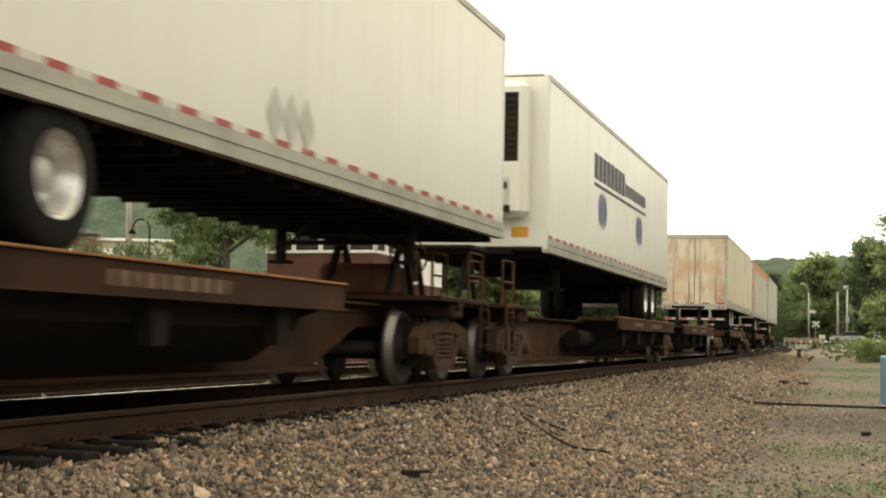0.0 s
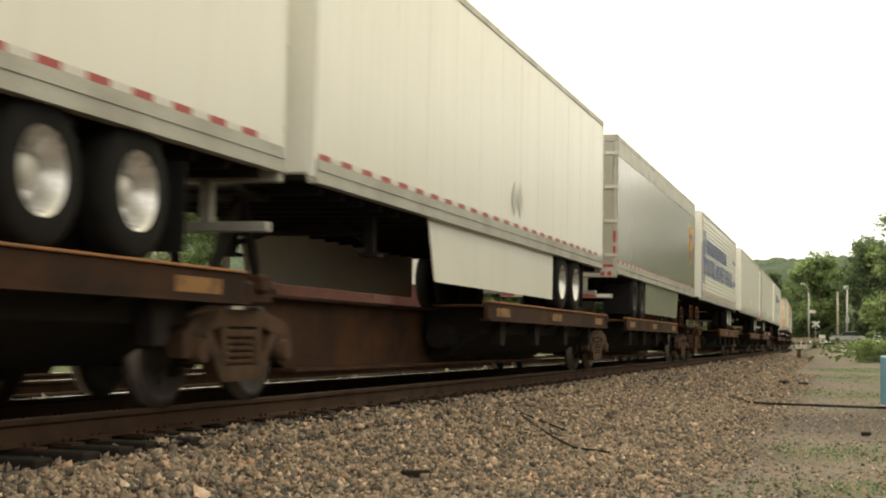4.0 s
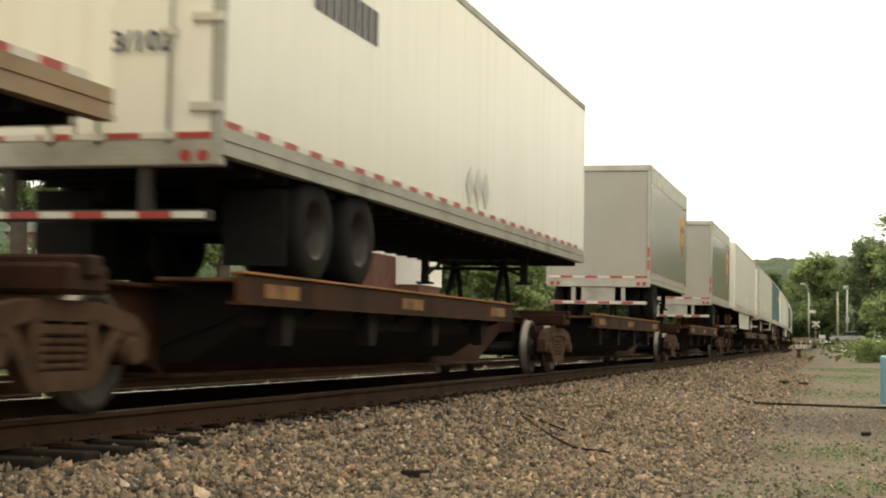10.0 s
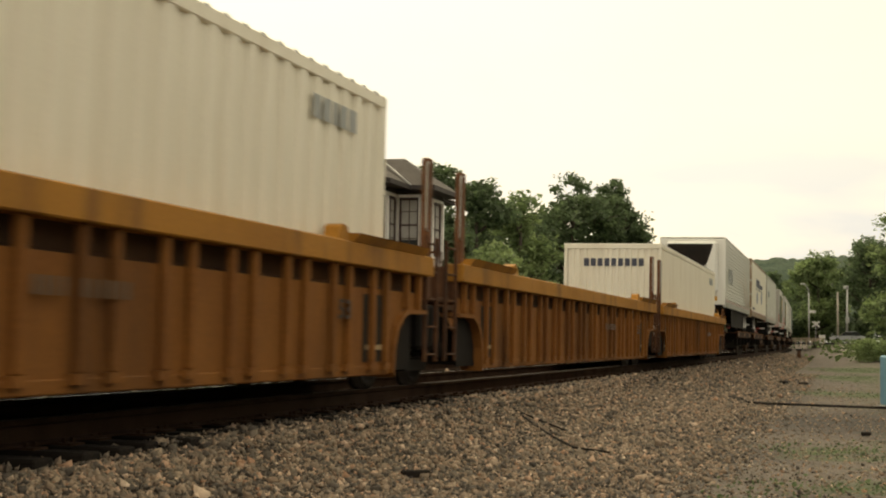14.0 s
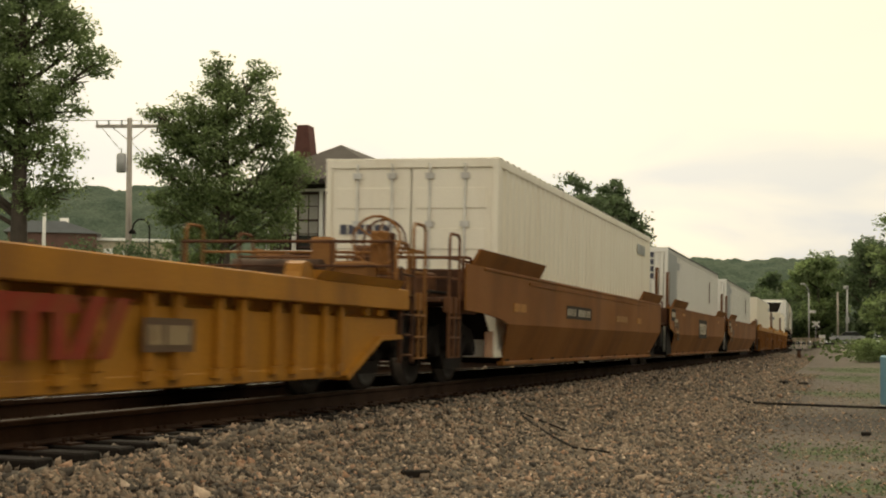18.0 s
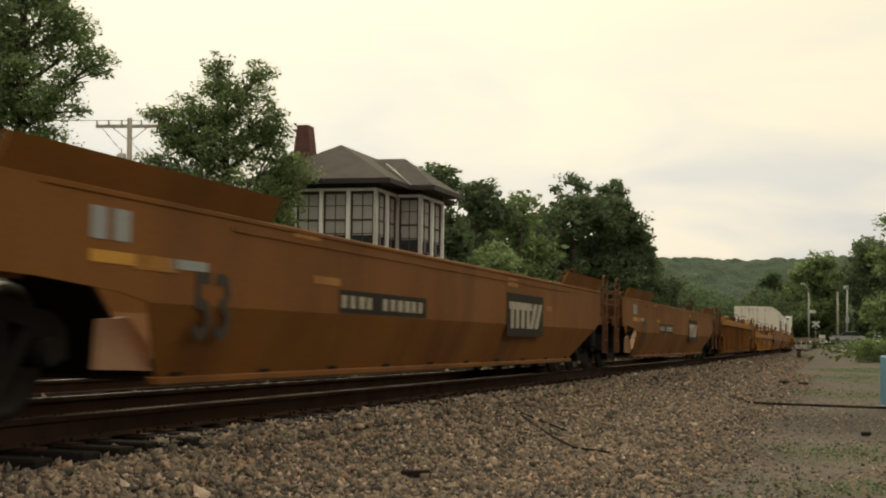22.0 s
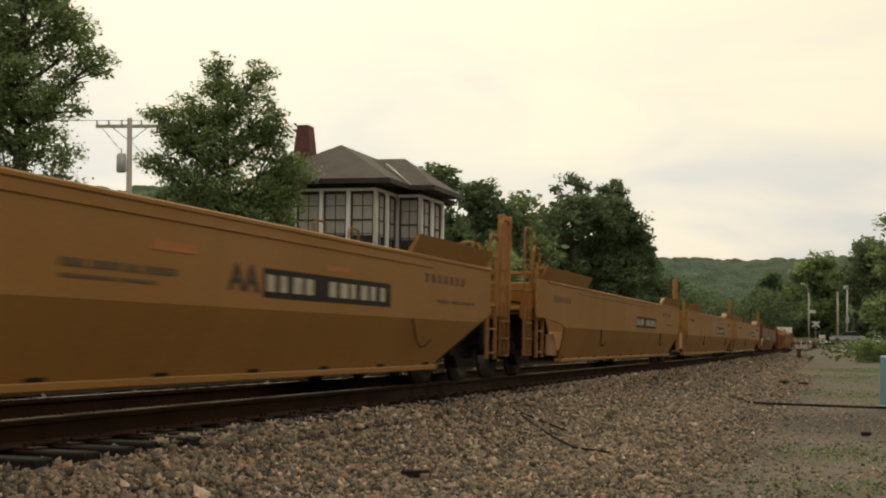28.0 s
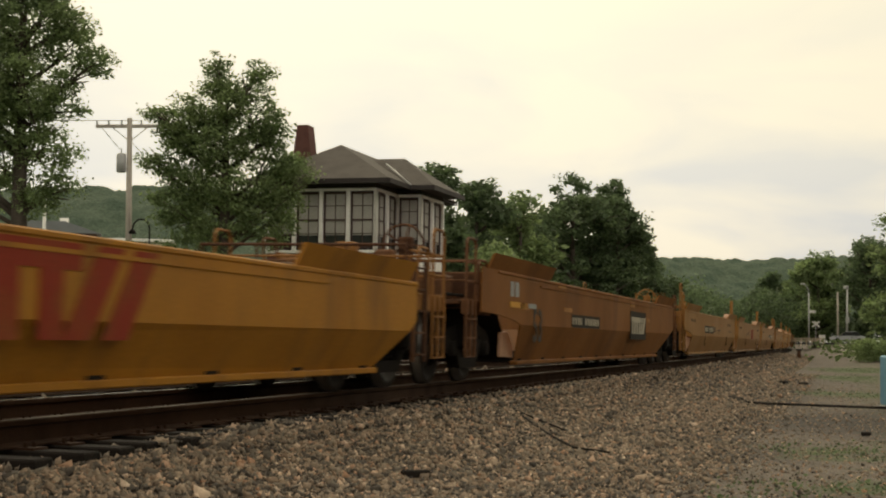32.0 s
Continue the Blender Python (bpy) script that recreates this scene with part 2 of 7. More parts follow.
# ---- mesh helpers ----
class Shape:
    """Collects plain faces and makes one mesh of them."""

    def __init__(self):
        self.v, self.f, self.smooth = [], [], []

    def add(self, vs, fs, smooth=False):
        o = len(self.v)
        self.v += [tuple(p) for p in vs]
        self.f += [tuple(o + i for i in q) for q in fs]
        self.smooth += [smooth] * len(fs)
        return self

    def box(self, x0, x1, y0, y1, z0, z1, c=0.0):
        if not c:
            vs = [(x, y, z) for x in (x0, x1) for y in (y0, y1) for z in (z0, z1)]
            return self.add(vs, [(0, 1, 3, 2), (4, 6, 7, 5), (0, 4, 5, 1), (2, 3, 7, 6), (0, 2, 6, 4), (1, 5, 7, 3)])
        b = bmesh.new()
        bmesh.ops.create_cube(b, size=1)
        for p in b.verts:
            p.co = Vector(((x0 + x1) / 2 + p.co.x * (x1 - x0), (y0 + y1) / 2 + p.co.y * (y1 - y0), (z0 + z1) / 2 + p.co.z * (z1 - z0)))
        c = min(c, 0.45 * min(abs(x1 - x0), abs(y1 - y0), abs(z1 - z0)))
        bmesh.ops.bevel(b, geom=b.edges[:], offset=c, segments=1, affect="EDGES")
        b.verts.index_update()
        self.add([p.co for p in b.verts], [[p.index for p in q.verts] for q in b.faces])
        b.free()
        return self

    def cyl(self, p0, p1, r0, r1=None, n=12, caps=True):
        r1 = r0 if r1 is None else r1
        p0, p1 = Vector(p0), Vector(p1)
        q = (p1 - p0).to_track_quat("Z", "Y")
        vs = []
        for p, r in ((p0, r0), (p1, r1)):
            vs += [p + q @ Vector((r * math.cos(a), r * math.sin(a), 0)) for a in (2 * math.pi * i / n for i in range(n))]
        self.add(vs, [(i, (i + 1) % n, n + (i + 1) % n, n + i) for i in range(n)], True)
        if caps:
            o = len(self.v) - 2 * n
            self.f += [tuple(o + i for i in reversed(range(n))), tuple(o + n + i for i in range(n))]
            self.smooth += [False, False]
        return self

    def tube(self, points, r, n=8):
        """A round bar bent along the points, in one piece."""
        pts = [Vector(p) for p in points]
        m, vs = len(pts), []
        up = None
        for i, p in enumerate(pts):
            d = (pts[min(i + 1, m - 1)] - pts[max(i - 1, 0)]).normalized()
            if up is None:
                up = d.orthogonal().normalized()
            up = (up - d * up.dot(d)).normalized()
            side = d.cross(up)
            vs += [p + (up * math.cos(a) + side * math.sin(a)) * r for a in (2 * math.pi * k / n for k in range(n))]
        fs = [(i * n + k, i * n + (k + 1) % n, (i + 1) * n + (k + 1) % n, (i + 1) * n + k) for i in range(m - 1) for k in range(n)]
        return self.add(vs, fs + [tuple(reversed(range(n))), tuple((m - 1) * n + k for k in range(n))])

    def prism(self, profile, axis, t0, t1):
        """A flat outline drawn out along x, y or z from t0 to t1."""
        def at(p, t):
            return {"x": (t, p[0], p[1]), "y": (p[0], t, p[1]), "z": (p[0], p[1], t)}[axis]
        n = len(profile)
        vs = [at(p, t0) for p in profile] + [at(p, t1) for p in profile]
        fs = [(i, (i + 1) % n, n + (i + 1) % n, n + i) for i in range(n)]
        return self.add(vs, fs + [tuple(reversed(range(n))), tuple(range(n, 2 * n))])

    def lathe(self, rings, center, axis="x", n=24, close=True):
        """rings: (distance along the axis, radius)."""
        cx, cy, cz = center
        vs = []
        for d, r in rings:
            for i in range(n):
                a = 2 * math.pi * i / n
                u, w = r * math.cos(a), r * math.sin(a)
                vs.append({"x": (cx + d, cy + u, cz + w), "z": (cx + u, cy + w, cz + d), "y": (cx + u, cy + d, cz + w)}[axis])
        m = len(rings)
        fs = [(j * n + i, j * n + (i + 1) % n, (j + 1) * n + (i + 1) % n, (j + 1) * n + i) for j in range(m - 1) for i in range(n)]
        self.add(vs, fs, True)
        if close:
            o = len(self.v) - m * n
            self.f += [tuple(o + i for i in range(n)), tuple(o + (m - 1) * n + i for i in range(n))]
            self.smooth += [False, False]
        return self

    def mesh(self, name, mat, fix=True):
        me = bpy.data.meshes.new(name)
        me.from_pydata(self.v, [], self.f)
        if fix:
            b = bmesh.new()
            b.from_mesh(me)
            bmesh.ops.recalc_face_normals(b, faces=b.faces)
            b.to_mesh(me)
            b.free()
        if any(self.smooth):
            me.polygons.foreach_set("use_smooth", self.smooth)
        me.materials.append(mat)
        return me


def part(name, shape, mat, parent=None, label=""):
    """One mesh object, under its thing where one is given."""
    data = shape.mesh(name, mat) if isinstance(shape, Shape) else shape
    ob = new(name, data)
    ob.parent = parent
    return tagged(ob, label)


def put(ob, m):
    ob.matrix_basis = m
    return ob


def thing(name, label, category, group="", kind=""):
    return tagged(new(name), label, category, group, kind)


# ---- the line of the track: a very wide curve to the left ----
X_0, HEAD_0, BEND, CANT = -6.405, 0.2766, 0.0002, 0.46


def line(s, off=0.0):
    a = HEAD_0 - BEND * s
    x = X_0 + (math.cos(a) - math.cos(HEAD_0)) / BEND
    y = (math.sin(HEAD_0) - math.sin(a)) / BEND
    return x + off * math.cos(a), y - off * math.sin(a), a


def on_track(s, off=0.0, z=0.0):
    x, y, a = line(s, off)
    return pose(x, y, z, 0, CANT, -math.degrees(a))


def smooth(a, b, x):
    t = min(1.0, max(0.0, (x - a) / (b - a)))
    return t * t * (3 - 2 * t)


def ground_z(s, off):
    far = 1.35 * smooth(50, 215, s)
    if off >= -2.2:
        z = -0.27 - 0.30 * smooth(1.5, 3.6, off) - 0.06 * smooth(3.5, 8, off)
        return z + far * smooth(2.0, 9.0, off)
    z = -0.27 - 0.25 * smooth(-6.6, -8.5, off)
    return z + 3.6 * smooth(-13, -30, off) + 2.0 * smooth(-40, -120, off)


def swell(x, y, off):
    """Slow unevenness of the lot."""
    return 0.06 * noise.noise((x * 0.2, y * 0.2, 3)) * smooth(2.4, 5.0, off)


# ---- ground: one sheet from beside the rails to the horizon ----
def ground_material():
    m = material("gravelly_ground", (0.112, 0.090, 0.070), 0.95, spots=((0.078, 0.065, 0.053), 0.9), scale=0.35, grain=16.0, bump=0.05)
    n, l = m.node_tree.nodes, m.node_tree.links
    p = n["Principled BSDF"]
    old = p.inputs["Base Color"].links[0].from_socket
    co = n.new("ShaderNodeTexCoord")
    vor = n.new("ShaderNodeTexVoronoi")
    vor.inputs["Scale"].default_value = 34
    l.new(co.outputs["Object"], vor.inputs["Vector"])
    tone = n.new("ShaderNodeMix")
    tone.data_type, tone.blend_type = "RGBA", "MULTIPLY"
    tone.inputs["Factor"].default_value = 0.9
    sat = n.new("ShaderNodeHueSaturation")
    sat.inputs["Saturation"].default_value, sat.inputs["Value"].default_value = 0.12, 1.7
    l.new(vor.outputs["Color"], sat.inputs["Color"])
    l.new(old, tone.inputs["A"])
    l.new(sat.outputs[0], tone.inputs["B"])
    at = n.new("ShaderNodeAttribute")
    at.attribute_name = "grass"
    gn = n.new("ShaderNodeTexNoise")
    gn.inputs["Scale"].default_value, gn.inputs["Detail"].default_value = 1.6, 10
    l.new(co.outputs["Object"], gn.inputs["Vector"])
    ad = n.new("ShaderNodeMath")
    ad.operation = "ADD"
    l.new(at.outputs["Fac"], ad.inputs[0])
    l.new(gn.outputs["Fac"], ad.inputs[1])
    st = n.new("ShaderNodeMapRange")
    st.inputs["From Min"].default_value, st.inputs["From Max"].default_value = 0.80, 1.10
    l.new(ad.outputs[0], st.inputs["Value"])
    mx = n.new("ShaderNodeMix")
    mx.data_type = "RGBA"
    mx.inputs["B"].default_value = (0.062, 0.082, 0.026, 1)
    l.new(st.outputs[0], mx.inputs["Factor"])
    sn = n.new("ShaderNodeTexNoise")
    sn.inputs["Scale"].default_value, sn.inputs["Detail"].default_value, sn.inputs["Roughness"].default_value = 0.33, 9, 0.65
    l.new(co.outputs["Object"], sn.inputs["Vector"])
    sr = n.new("ShaderNodeMapRange")
    sr.inputs["From Min"].default_value, sr.inputs["From Max"].default_value, sr.inputs["To Max"].default_value = 0.42, 0.66, 0.7
    l.new(sn.outputs["Fac"], sr.inputs["Value"])
    so = n.new("ShaderNodeMix")
    so.data_type = "RGBA"
    so.inputs["B"].default_value = (0.060, 0.044, 0.032, 1)
    l.new(sr.outputs[0], so.inputs["Factor"])
    l.new(tone.outputs["Result"], so.inputs["A"])
    l.new(so.outputs["Result"], mx.inputs["A"])
    da = n.new("ShaderNodeAttribute")
    da.attribute_name = "damp_shade"
    dk = n.new("ShaderNodeMix")
    dk.data_type = "RGBA"
    dk.inputs["B"].default_value = (0.026, 0.019, 0.014, 1)
    l.new(da.outputs["Fac"], dk.inputs["Factor"])
    l.new(mx.outputs["Result"], dk.inputs["A"])
    l.new(dk.outputs["Result"], p.inputs["Base Color"])
    return m


def lawn(s, off):
    """How grassy the ground is, 0 to 1."""
    g = 0.75 * smooth(-8.5, -12, off)
    if off > 3:
        g = max(g, 0.75 * smooth(11, 15, off) * smooth(50, 68, s), 0.36 * smooth(5.2, 6.6, off) * smooth(11, 15, s), 0.75 * smooth(22, 28, off))
    for a, b, ra, rb, much in ((37.2, 6.0, 2.6, 1.9, 0.62), (18.4, 5.8, 1.4, 0.7, 0.58), (14.0, 6.1, 1.2, 0.6, 0.56), (30.5, 8.2, 1.5, 1.0, 0.5), (48, 8.5, 5, 2.2, 0.55), (55, 5.9, 5, 1.5, 0.6), (70, 6.5, 9, 2.2, 0.6)):
        g = max(g, much * smooth(1.5, 0.3, math.hypot((s - a) / ra, (off - b) / rb)))
    return g


def damp_shade(s, off):
    """Dark moist soil where vehicles turn, plus painted shade between ballast stones."""
    # ground under the ballast darkened to paint the shade of stone gaps
    gap_shade = 0.8 * smooth(1.0, 1.4, off) * smooth(5.6, 4.2, off) * smooth(46, 30, s)
    return max(gap_shade, *(much * smooth(1.4, 0.3, math.hypot((s - a) / ra, (off - b) / rb)) for a, b, ra, rb, much in ((24.4, 6.0, 3.2, 2.4, 0.9), (26.6, 7.6, 3.0, 2.6, 0.9), (23.5, 8.6, 2.6, 2.0, 0.8), (13.0, 6.0, 0.7, 0.6, 0.6), (64, 2.6, 6.0, 1.0, 0.85), (46, 4.6, 3.0, 0.8, 0.6))))


def spread(a, b, fine, far):
    """Numbers from -far to far, close between a and b and ever wider outside."""
    out = list(np.arange(a, b + 1e-6, fine))
    d, x = fine, b
    while x < far:
        d *= 1.35
        x += d
        out.append(x)
    d, x = fine, a
    low = []
    while x > -far:
        d *= 1.35
        x -= d
        low.append(x)
    return [float(t) for t in reversed(low)] + [float(t) for t in out]


def build_ground():
    ss, oo = spread(-10, 90, 1.2, 2600), spread(-16, 14, 0.4, 2600)
    verts, grass, wet_shade = [], [], []
    for s in ss:
        for o in oo:
            x, y, a = line(s, o)
            verts.append((x, y, ground_z(s, o) + swell(x, y, o)))
            grass.append(lawn(s, o))
            wet_shade.append(damp_shade(s, o))
    n = len(oo)
    faces = [(i * n + j, (i + 1) * n + j, (i + 1) * n + j + 1, i * n + j + 1) for i in range(len(ss) - 1) for j in range(n - 1)]
    g = Shape()
    g.add(verts, faces, True)
    me = g.mesh("ground", ground_material(), False)
    me.attributes.new("grass", "FLOAT", "POINT").data.foreach_set("value", grass)
    me.attributes.new("damp_shade", "FLOAT", "POINT").data.foreach_set("value", wet_shade)
    me.flip_normals()
    return tagged(new("ground", me), "brown gravelly dirt ground with thin patches of grass", "ground", kind="structure")


ground = build_ground()

def ballast_material():
    """Crushed stone: every piece takes its own tone between grey, brown and rust."""
    m = material("grey_brown_ballast", (0.212, 0.174, 0.140), 0.92, scale=0.6, grain=26.0, bump=0.02, vary=0.35)
    n, l = m.node_tree.nodes, m.node_tree.links
    p = n["Principled BSDF"]
    old = p.inputs["Base Color"].links[0].from_socket
    geo = n.new("ShaderNodeNewGeometry")
    ramp = n.new("ShaderNodeValToRGB")
    ramp.color_ramp.interpolation = "LINEAR"
    for x, c in ((0.0, (0.34, 0.34, 0.33)), (0.25, (0.68, 0.68, 0.64)), (0.5, (0.98, 0.95, 0.86)), (0.70, (1.05, 0.90, 0.74)), (0.88, (1.35, 1.28, 1.12)), (0.95, (1.35, 0.92, 0.66)), (1.0, (2.3, 2.2, 2.0))):
        e = ramp.color_ramp.elements[0] if x == 0.0 else (ramp.color_ramp.elements[-1] if x == 1.0 else ramp.color_ramp.elements.new(x))
        e.color = (*c, 1)
    l.new(geo.outputs["Random Per Island"], ramp.inputs["Fac"])
    mx = n.new("ShaderNodeMix")
    mx.data_type, mx.blend_type = "RGBA", "MULTIPLY"
    mx.inputs["Factor"].default_value = 1.0
    l.new(old, mx.inputs["A"])
    l.new(ramp.outputs["Color"], mx.inputs["B"])
    l.new(mx.outputs["Result"], p.inputs["Base Color"])
    return m


BALLAST = ballast_material()
TIE = material("creosoted_oak", (0.014, 0.011, 0.009), 0.9, spots=((0.03, 0.023, 0.018), 0.6), scale=3, grain=30, bump=0.006, stretch=(0.4, 3, 3), spec=0.15)
RAILSIDE = material("rusty_rail_steel", (0.044, 0.023, 0.013), 0.85, spots=((0.025, 0.013, 0.008), 0.6), scale=2.5, grain=40, bump=0.002, spec=0.15)
RAILTOP = material("polished_railhead", (0.52, 0.50, 0.47), 0.28, 0.9)
TREAD = material("worn_tread_steel", (0.22, 0.20, 0.18), 0.4, 0.8)
# near railhead, the train's dark reflection put into its colour
DULLTOP = material("dark_reflection_railhead", (0.085, 0.07, 0.058), 0.7, spec=0.2)

RAIL_PROFILE = [(-0.076, -0.178), (0.076, -0.178), (0.076, -0.166), (0.012, -0.148), (0.010, -0.050), (0.036, -0.036), (0.037, -0.006), (0.030, 0.0),
                (-0.030, 0.0), (-0.037, -0.006), (-0.036, -0.036), (-0.010, -0.050), (-0.012, -0.148), (-0.076, -0.166)]


def build_rail(center, side):
    """One continuous rail with its bright running band on top."""
    g, top = Shape(), Shape()
    stops = list(range(-760, -20, 20)) + list(range(-20, 160, 4)) + list(range(160, 640, 20))
    tilt = radians(CANT)
    for target, profile in ((g, RAIL_PROFILE), (top, [(-0.026, 0.0005), (0.026, 0.0005), (0.026, 0.0025), (-0.026, 0.0025)])):
        n, vs = len(profile), []
        for s in stops:
            for px, pz in profile:
                o = center + side * 0.7535 + px
                x, y, a = line(s, o)
                vs.append((x, y, pz - (o - center) * math.sin(tilt)))
        target.add(vs, [(i * n + j, i * n + (j + 1) % n, (i + 1) * n + (j + 1) % n, (i + 1) * n + j) for i in range(len(stops) - 1) for j in range(n)])
    rail = tagged(part("rail", g, RAILSIDE), "rust-brown steel rail spiked to the sleepers", "rail", "rails of the two tracks", "structure")
    # the near rail's band is painted dark for the underside it mirrors
    dimmed = center == 0 and side > 0
    part("running_band", top, DULLTOP if dimmed else RAILTOP, rail, "grey running band of the rail, dark reflection painted in" if dimmed else "bright polished running band of the rail")
    return rail


def build_track(center):
    for side in (-1, 1):
        build_rail(center, side)
    g = Shape().box(-1.3, 1.3, -0.115, 0.115, -0.36, -0.186, 0.012)
    me = g.mesh("sleeper", TIE)
    plate = Shape()
    for side in (-1, 1):
        plate.box(side * 0.7535 - 0.17, side * 0.7535 + 0.17, -0.09, 0.09, -0.187, -0.171)
        for dx in (-0.09, 0.09):
            for dy in (-0.055, 0.055):
                plate.box(side * 0.7535 + dx - 0.012, side * 0.7535 + dx + 0.012, dy - 0.012, dy + 0.012, -0.175, -0.14)
    plate_me = plate.mesh("tie_plate", RAILSIDE)
    rnd = random.Random(int(center * 10) + 5)
    rest = Shape()
    near = center == 0
    for i in range(-40, 700):
        s = -14 + i * 0.52
        if s < -30 or s > 330 or (not near and i % 1):
            continue
        m = on_track(s, center + rnd.uniform(-0.06, 0.06), rnd.uniform(-0.012, 0.0)) @ pose(0, 0, 0, 0, 0, rnd.uniform(-1.5, 1.5))
        if near and 2 < s < 105:
            ob = tagged(new("sleeper", me), "dark weathered wooden sleeper in ballast", "sleeper", "sleepers under the near track", "structure")
            put(ob, m)
            tp = part("tie_plate", plate_me, RAILSIDE, ob)
        else:
            rest.add([m @ Vector(p) for p in g.v], g.f)
    tagged(part("far_sleepers", rest, TIE), "dark wooden sleepers under the rails", "sleepers", kind="stuff")


build_track(0.0)
build_track(-4.35)


def build_ballast():
    """Loose stones beside and between the rails, thick near the viewer."""
    rng = np.random.default_rng(7)
    base = np.array([(1, 0, 0), (0, 1, 0), (-1, 0, 0), (0, -1, 0), (0, 0, 1), (0, 0, -1)], float) * 1.05
    facets = np.array([(0, 1, 4), (1, 2, 4), (2, 3, 4), (3, 0, 4), (1, 0, 5), (2, 1, 5), (3, 2, 5), (0, 3, 5)])
    spans = [(3, 12, 1.36, 4.9, 1080, 0.0205), (12, 20, 1.30, 5.2, 800, 0.0205), (20, 32, 1.30, 5.4, 520, 0.0215), (3, 46, 4.2, 12.0, 420, 0.0125),
             (44, 75, 4.8, 18.0, 16, 0.028), (32, 60, 0.95, 5.0, 110, 0.029), (60, 130, 0.95, 4.0, 22, 0.042), (3, 11.5, 0.90, 1.34, 300, 0.020), (11.5, 40, 1.02, 1.32, 420, 0.023), (-60, 3, 0.9, 3.6, 40, 0.05), (-30, 8, -0.7, 0.7, 40, 0.05), (6, 40, -0.7, 0.7, 70, 0.035), (6, 60, -3.4, -0.9, 40, 0.045)]
    allv = []
    for s0, s1, o0, o1, dense, size in spans:
        n = int((s1 - s0) * (o1 - o0) * dense)
        s = rng.uniform(s0, s1, n)
        o = rng.uniform(o0, o1, n)
        keep = (rng.uniform(0, 1, n) < np.clip(1.25 - (o - 3.0) / 4.2, 0.10, 1.0) * (np.exp(-np.maximum(0, s - 9) / 14.0) if o0 == 4.2 else np.clip((5.2 - o) / 1.5, 0, 1))) | (o < 3.0)
        s, o = s[keep], o[keep]
        n = len(s)
        xyz = np.array([(*line(a, b)[:2], ground_z(a, b)) for a, b in zip(s, o)])
        xyz[:, 2] += [swell(x, y, b) for (x, y, _), b in zip(xyz, o)]
        r = size * rng.lognormal(0, 0.30, n)
        dims = rng.uniform(0.42, 1.4, (n, 1, 3)) * r[:, None, None]
        v = (base[None] + rng.uniform(-0.42, 0.42, (n, 6, 3))) * dims
        ang = rng.uniform(0, 6.283, (n, 3))
        for k, (i, j) in enumerate(((0, 1), (1, 2), (0, 2))):
            c, t = np.cos(ang[:, k])[:, None], np.sin(ang[:, k])[:, None]
            vi, vj = v[:, :, i].copy(), v[:, :, j].copy()
            v[:, :, i], v[:, :, j] = c * vi - t * vj, t * vi + c * vj
        xyz[:, 2] += r * rng.uniform(-0.25, 0.5, n) + np.where((o > 0.8) & (o < 1.3), np.where(s < 11.5, 0.012, 0.045), np.where((o > 1.3) & (o < 1.8) & (s > 12), 0.03, 0.0))
        allv.append((v + xyz[:, None, :]).reshape(-1, 3))
    v = np.concatenate(allv)
    count = len(v) // 6
    f = (facets[None] + (np.arange(count) * 6)[:, None, None]).reshape(-1, 3)
    me = bpy.data.meshes.new("ballast_stones")
    me.vertices.add(len(v))
    me.vertices.foreach_set("co", v.ravel())
    me.loops.add(f.size)
    me.loops.foreach_set("vertex_index", f.ravel())
    me.polygons.add(len(f))
    me.polygons.foreach_set("loop_start", np.arange(len(f)) * 3)
    me.update(calc_edges=True)
    me.materials.append(BALLAST)
    tagged(new("ballast_stones", me), "loose grey-brown crushed stone ballast beside the rails", "ballast", kind="stuff")


build_ballast()


# ---- the train ----
TRAIN, WHEELSETS = [], []
SIDE_TEXT = Matrix(((0, 0, 1, 0), (1, 0, 0, 0), (0, 1, 0, 0), (0, 0, 0, 1)))
END_TEXT = Matrix(((1, 0, 0, 0), (0, 0, -1, 0), (0, 1, 0, 0), (0, 0, 0, 1)))


def lettering(name, words, size, mat, parent, m, label="", stretch=1.0):
    """Words in the built-in font as a thin raised mesh."""
    cu = bpy.data.curves.new("words", "FONT")
    cu.body, cu.size, cu.extrude, cu.offset = words, size, 0.002, size * 0.018
    cu.resolution_u = 2
    ob = bpy.data.objects.new("words", cu)
    me = bpy.data.meshes.new_from_object(ob)
    bpy.data.objects.remove(ob)
    me.transform(m @ Matrix.Diagonal((stretch, 1, 1, 1)))
    me.materials.clear()
    me.materials.append(mat)
    return part(name, me, mat, parent, label)


def side_bars(name, parent, mat, x, y, z, widths, height, gap=0.06, label=""):
    """A row of plain bars on the side that faces the viewer, for writing that cannot be read."""
    for w in widths:
        part(name, Shape().box(x - 0.002, x + 0.004, y, y + w, z, z + height), mat, parent, label)
        y += w + gap


def end_bars(name, parent, mat, y, x, z, widths, height, gap=0.05, label=""):
    for w in widths:
        part(name, Shape().box(x, x + w, y - 0.004, y + 0.002, z, z + height), mat, parent, label)
        x += w + gap


def side_panel(name, parent, mat, x, y0, y1, z0, z1, label="", thick=0.004):
    return part(name, Shape().box(x - 0.002, x + thick, y0, y1, z0, z1), mat, parent, label)


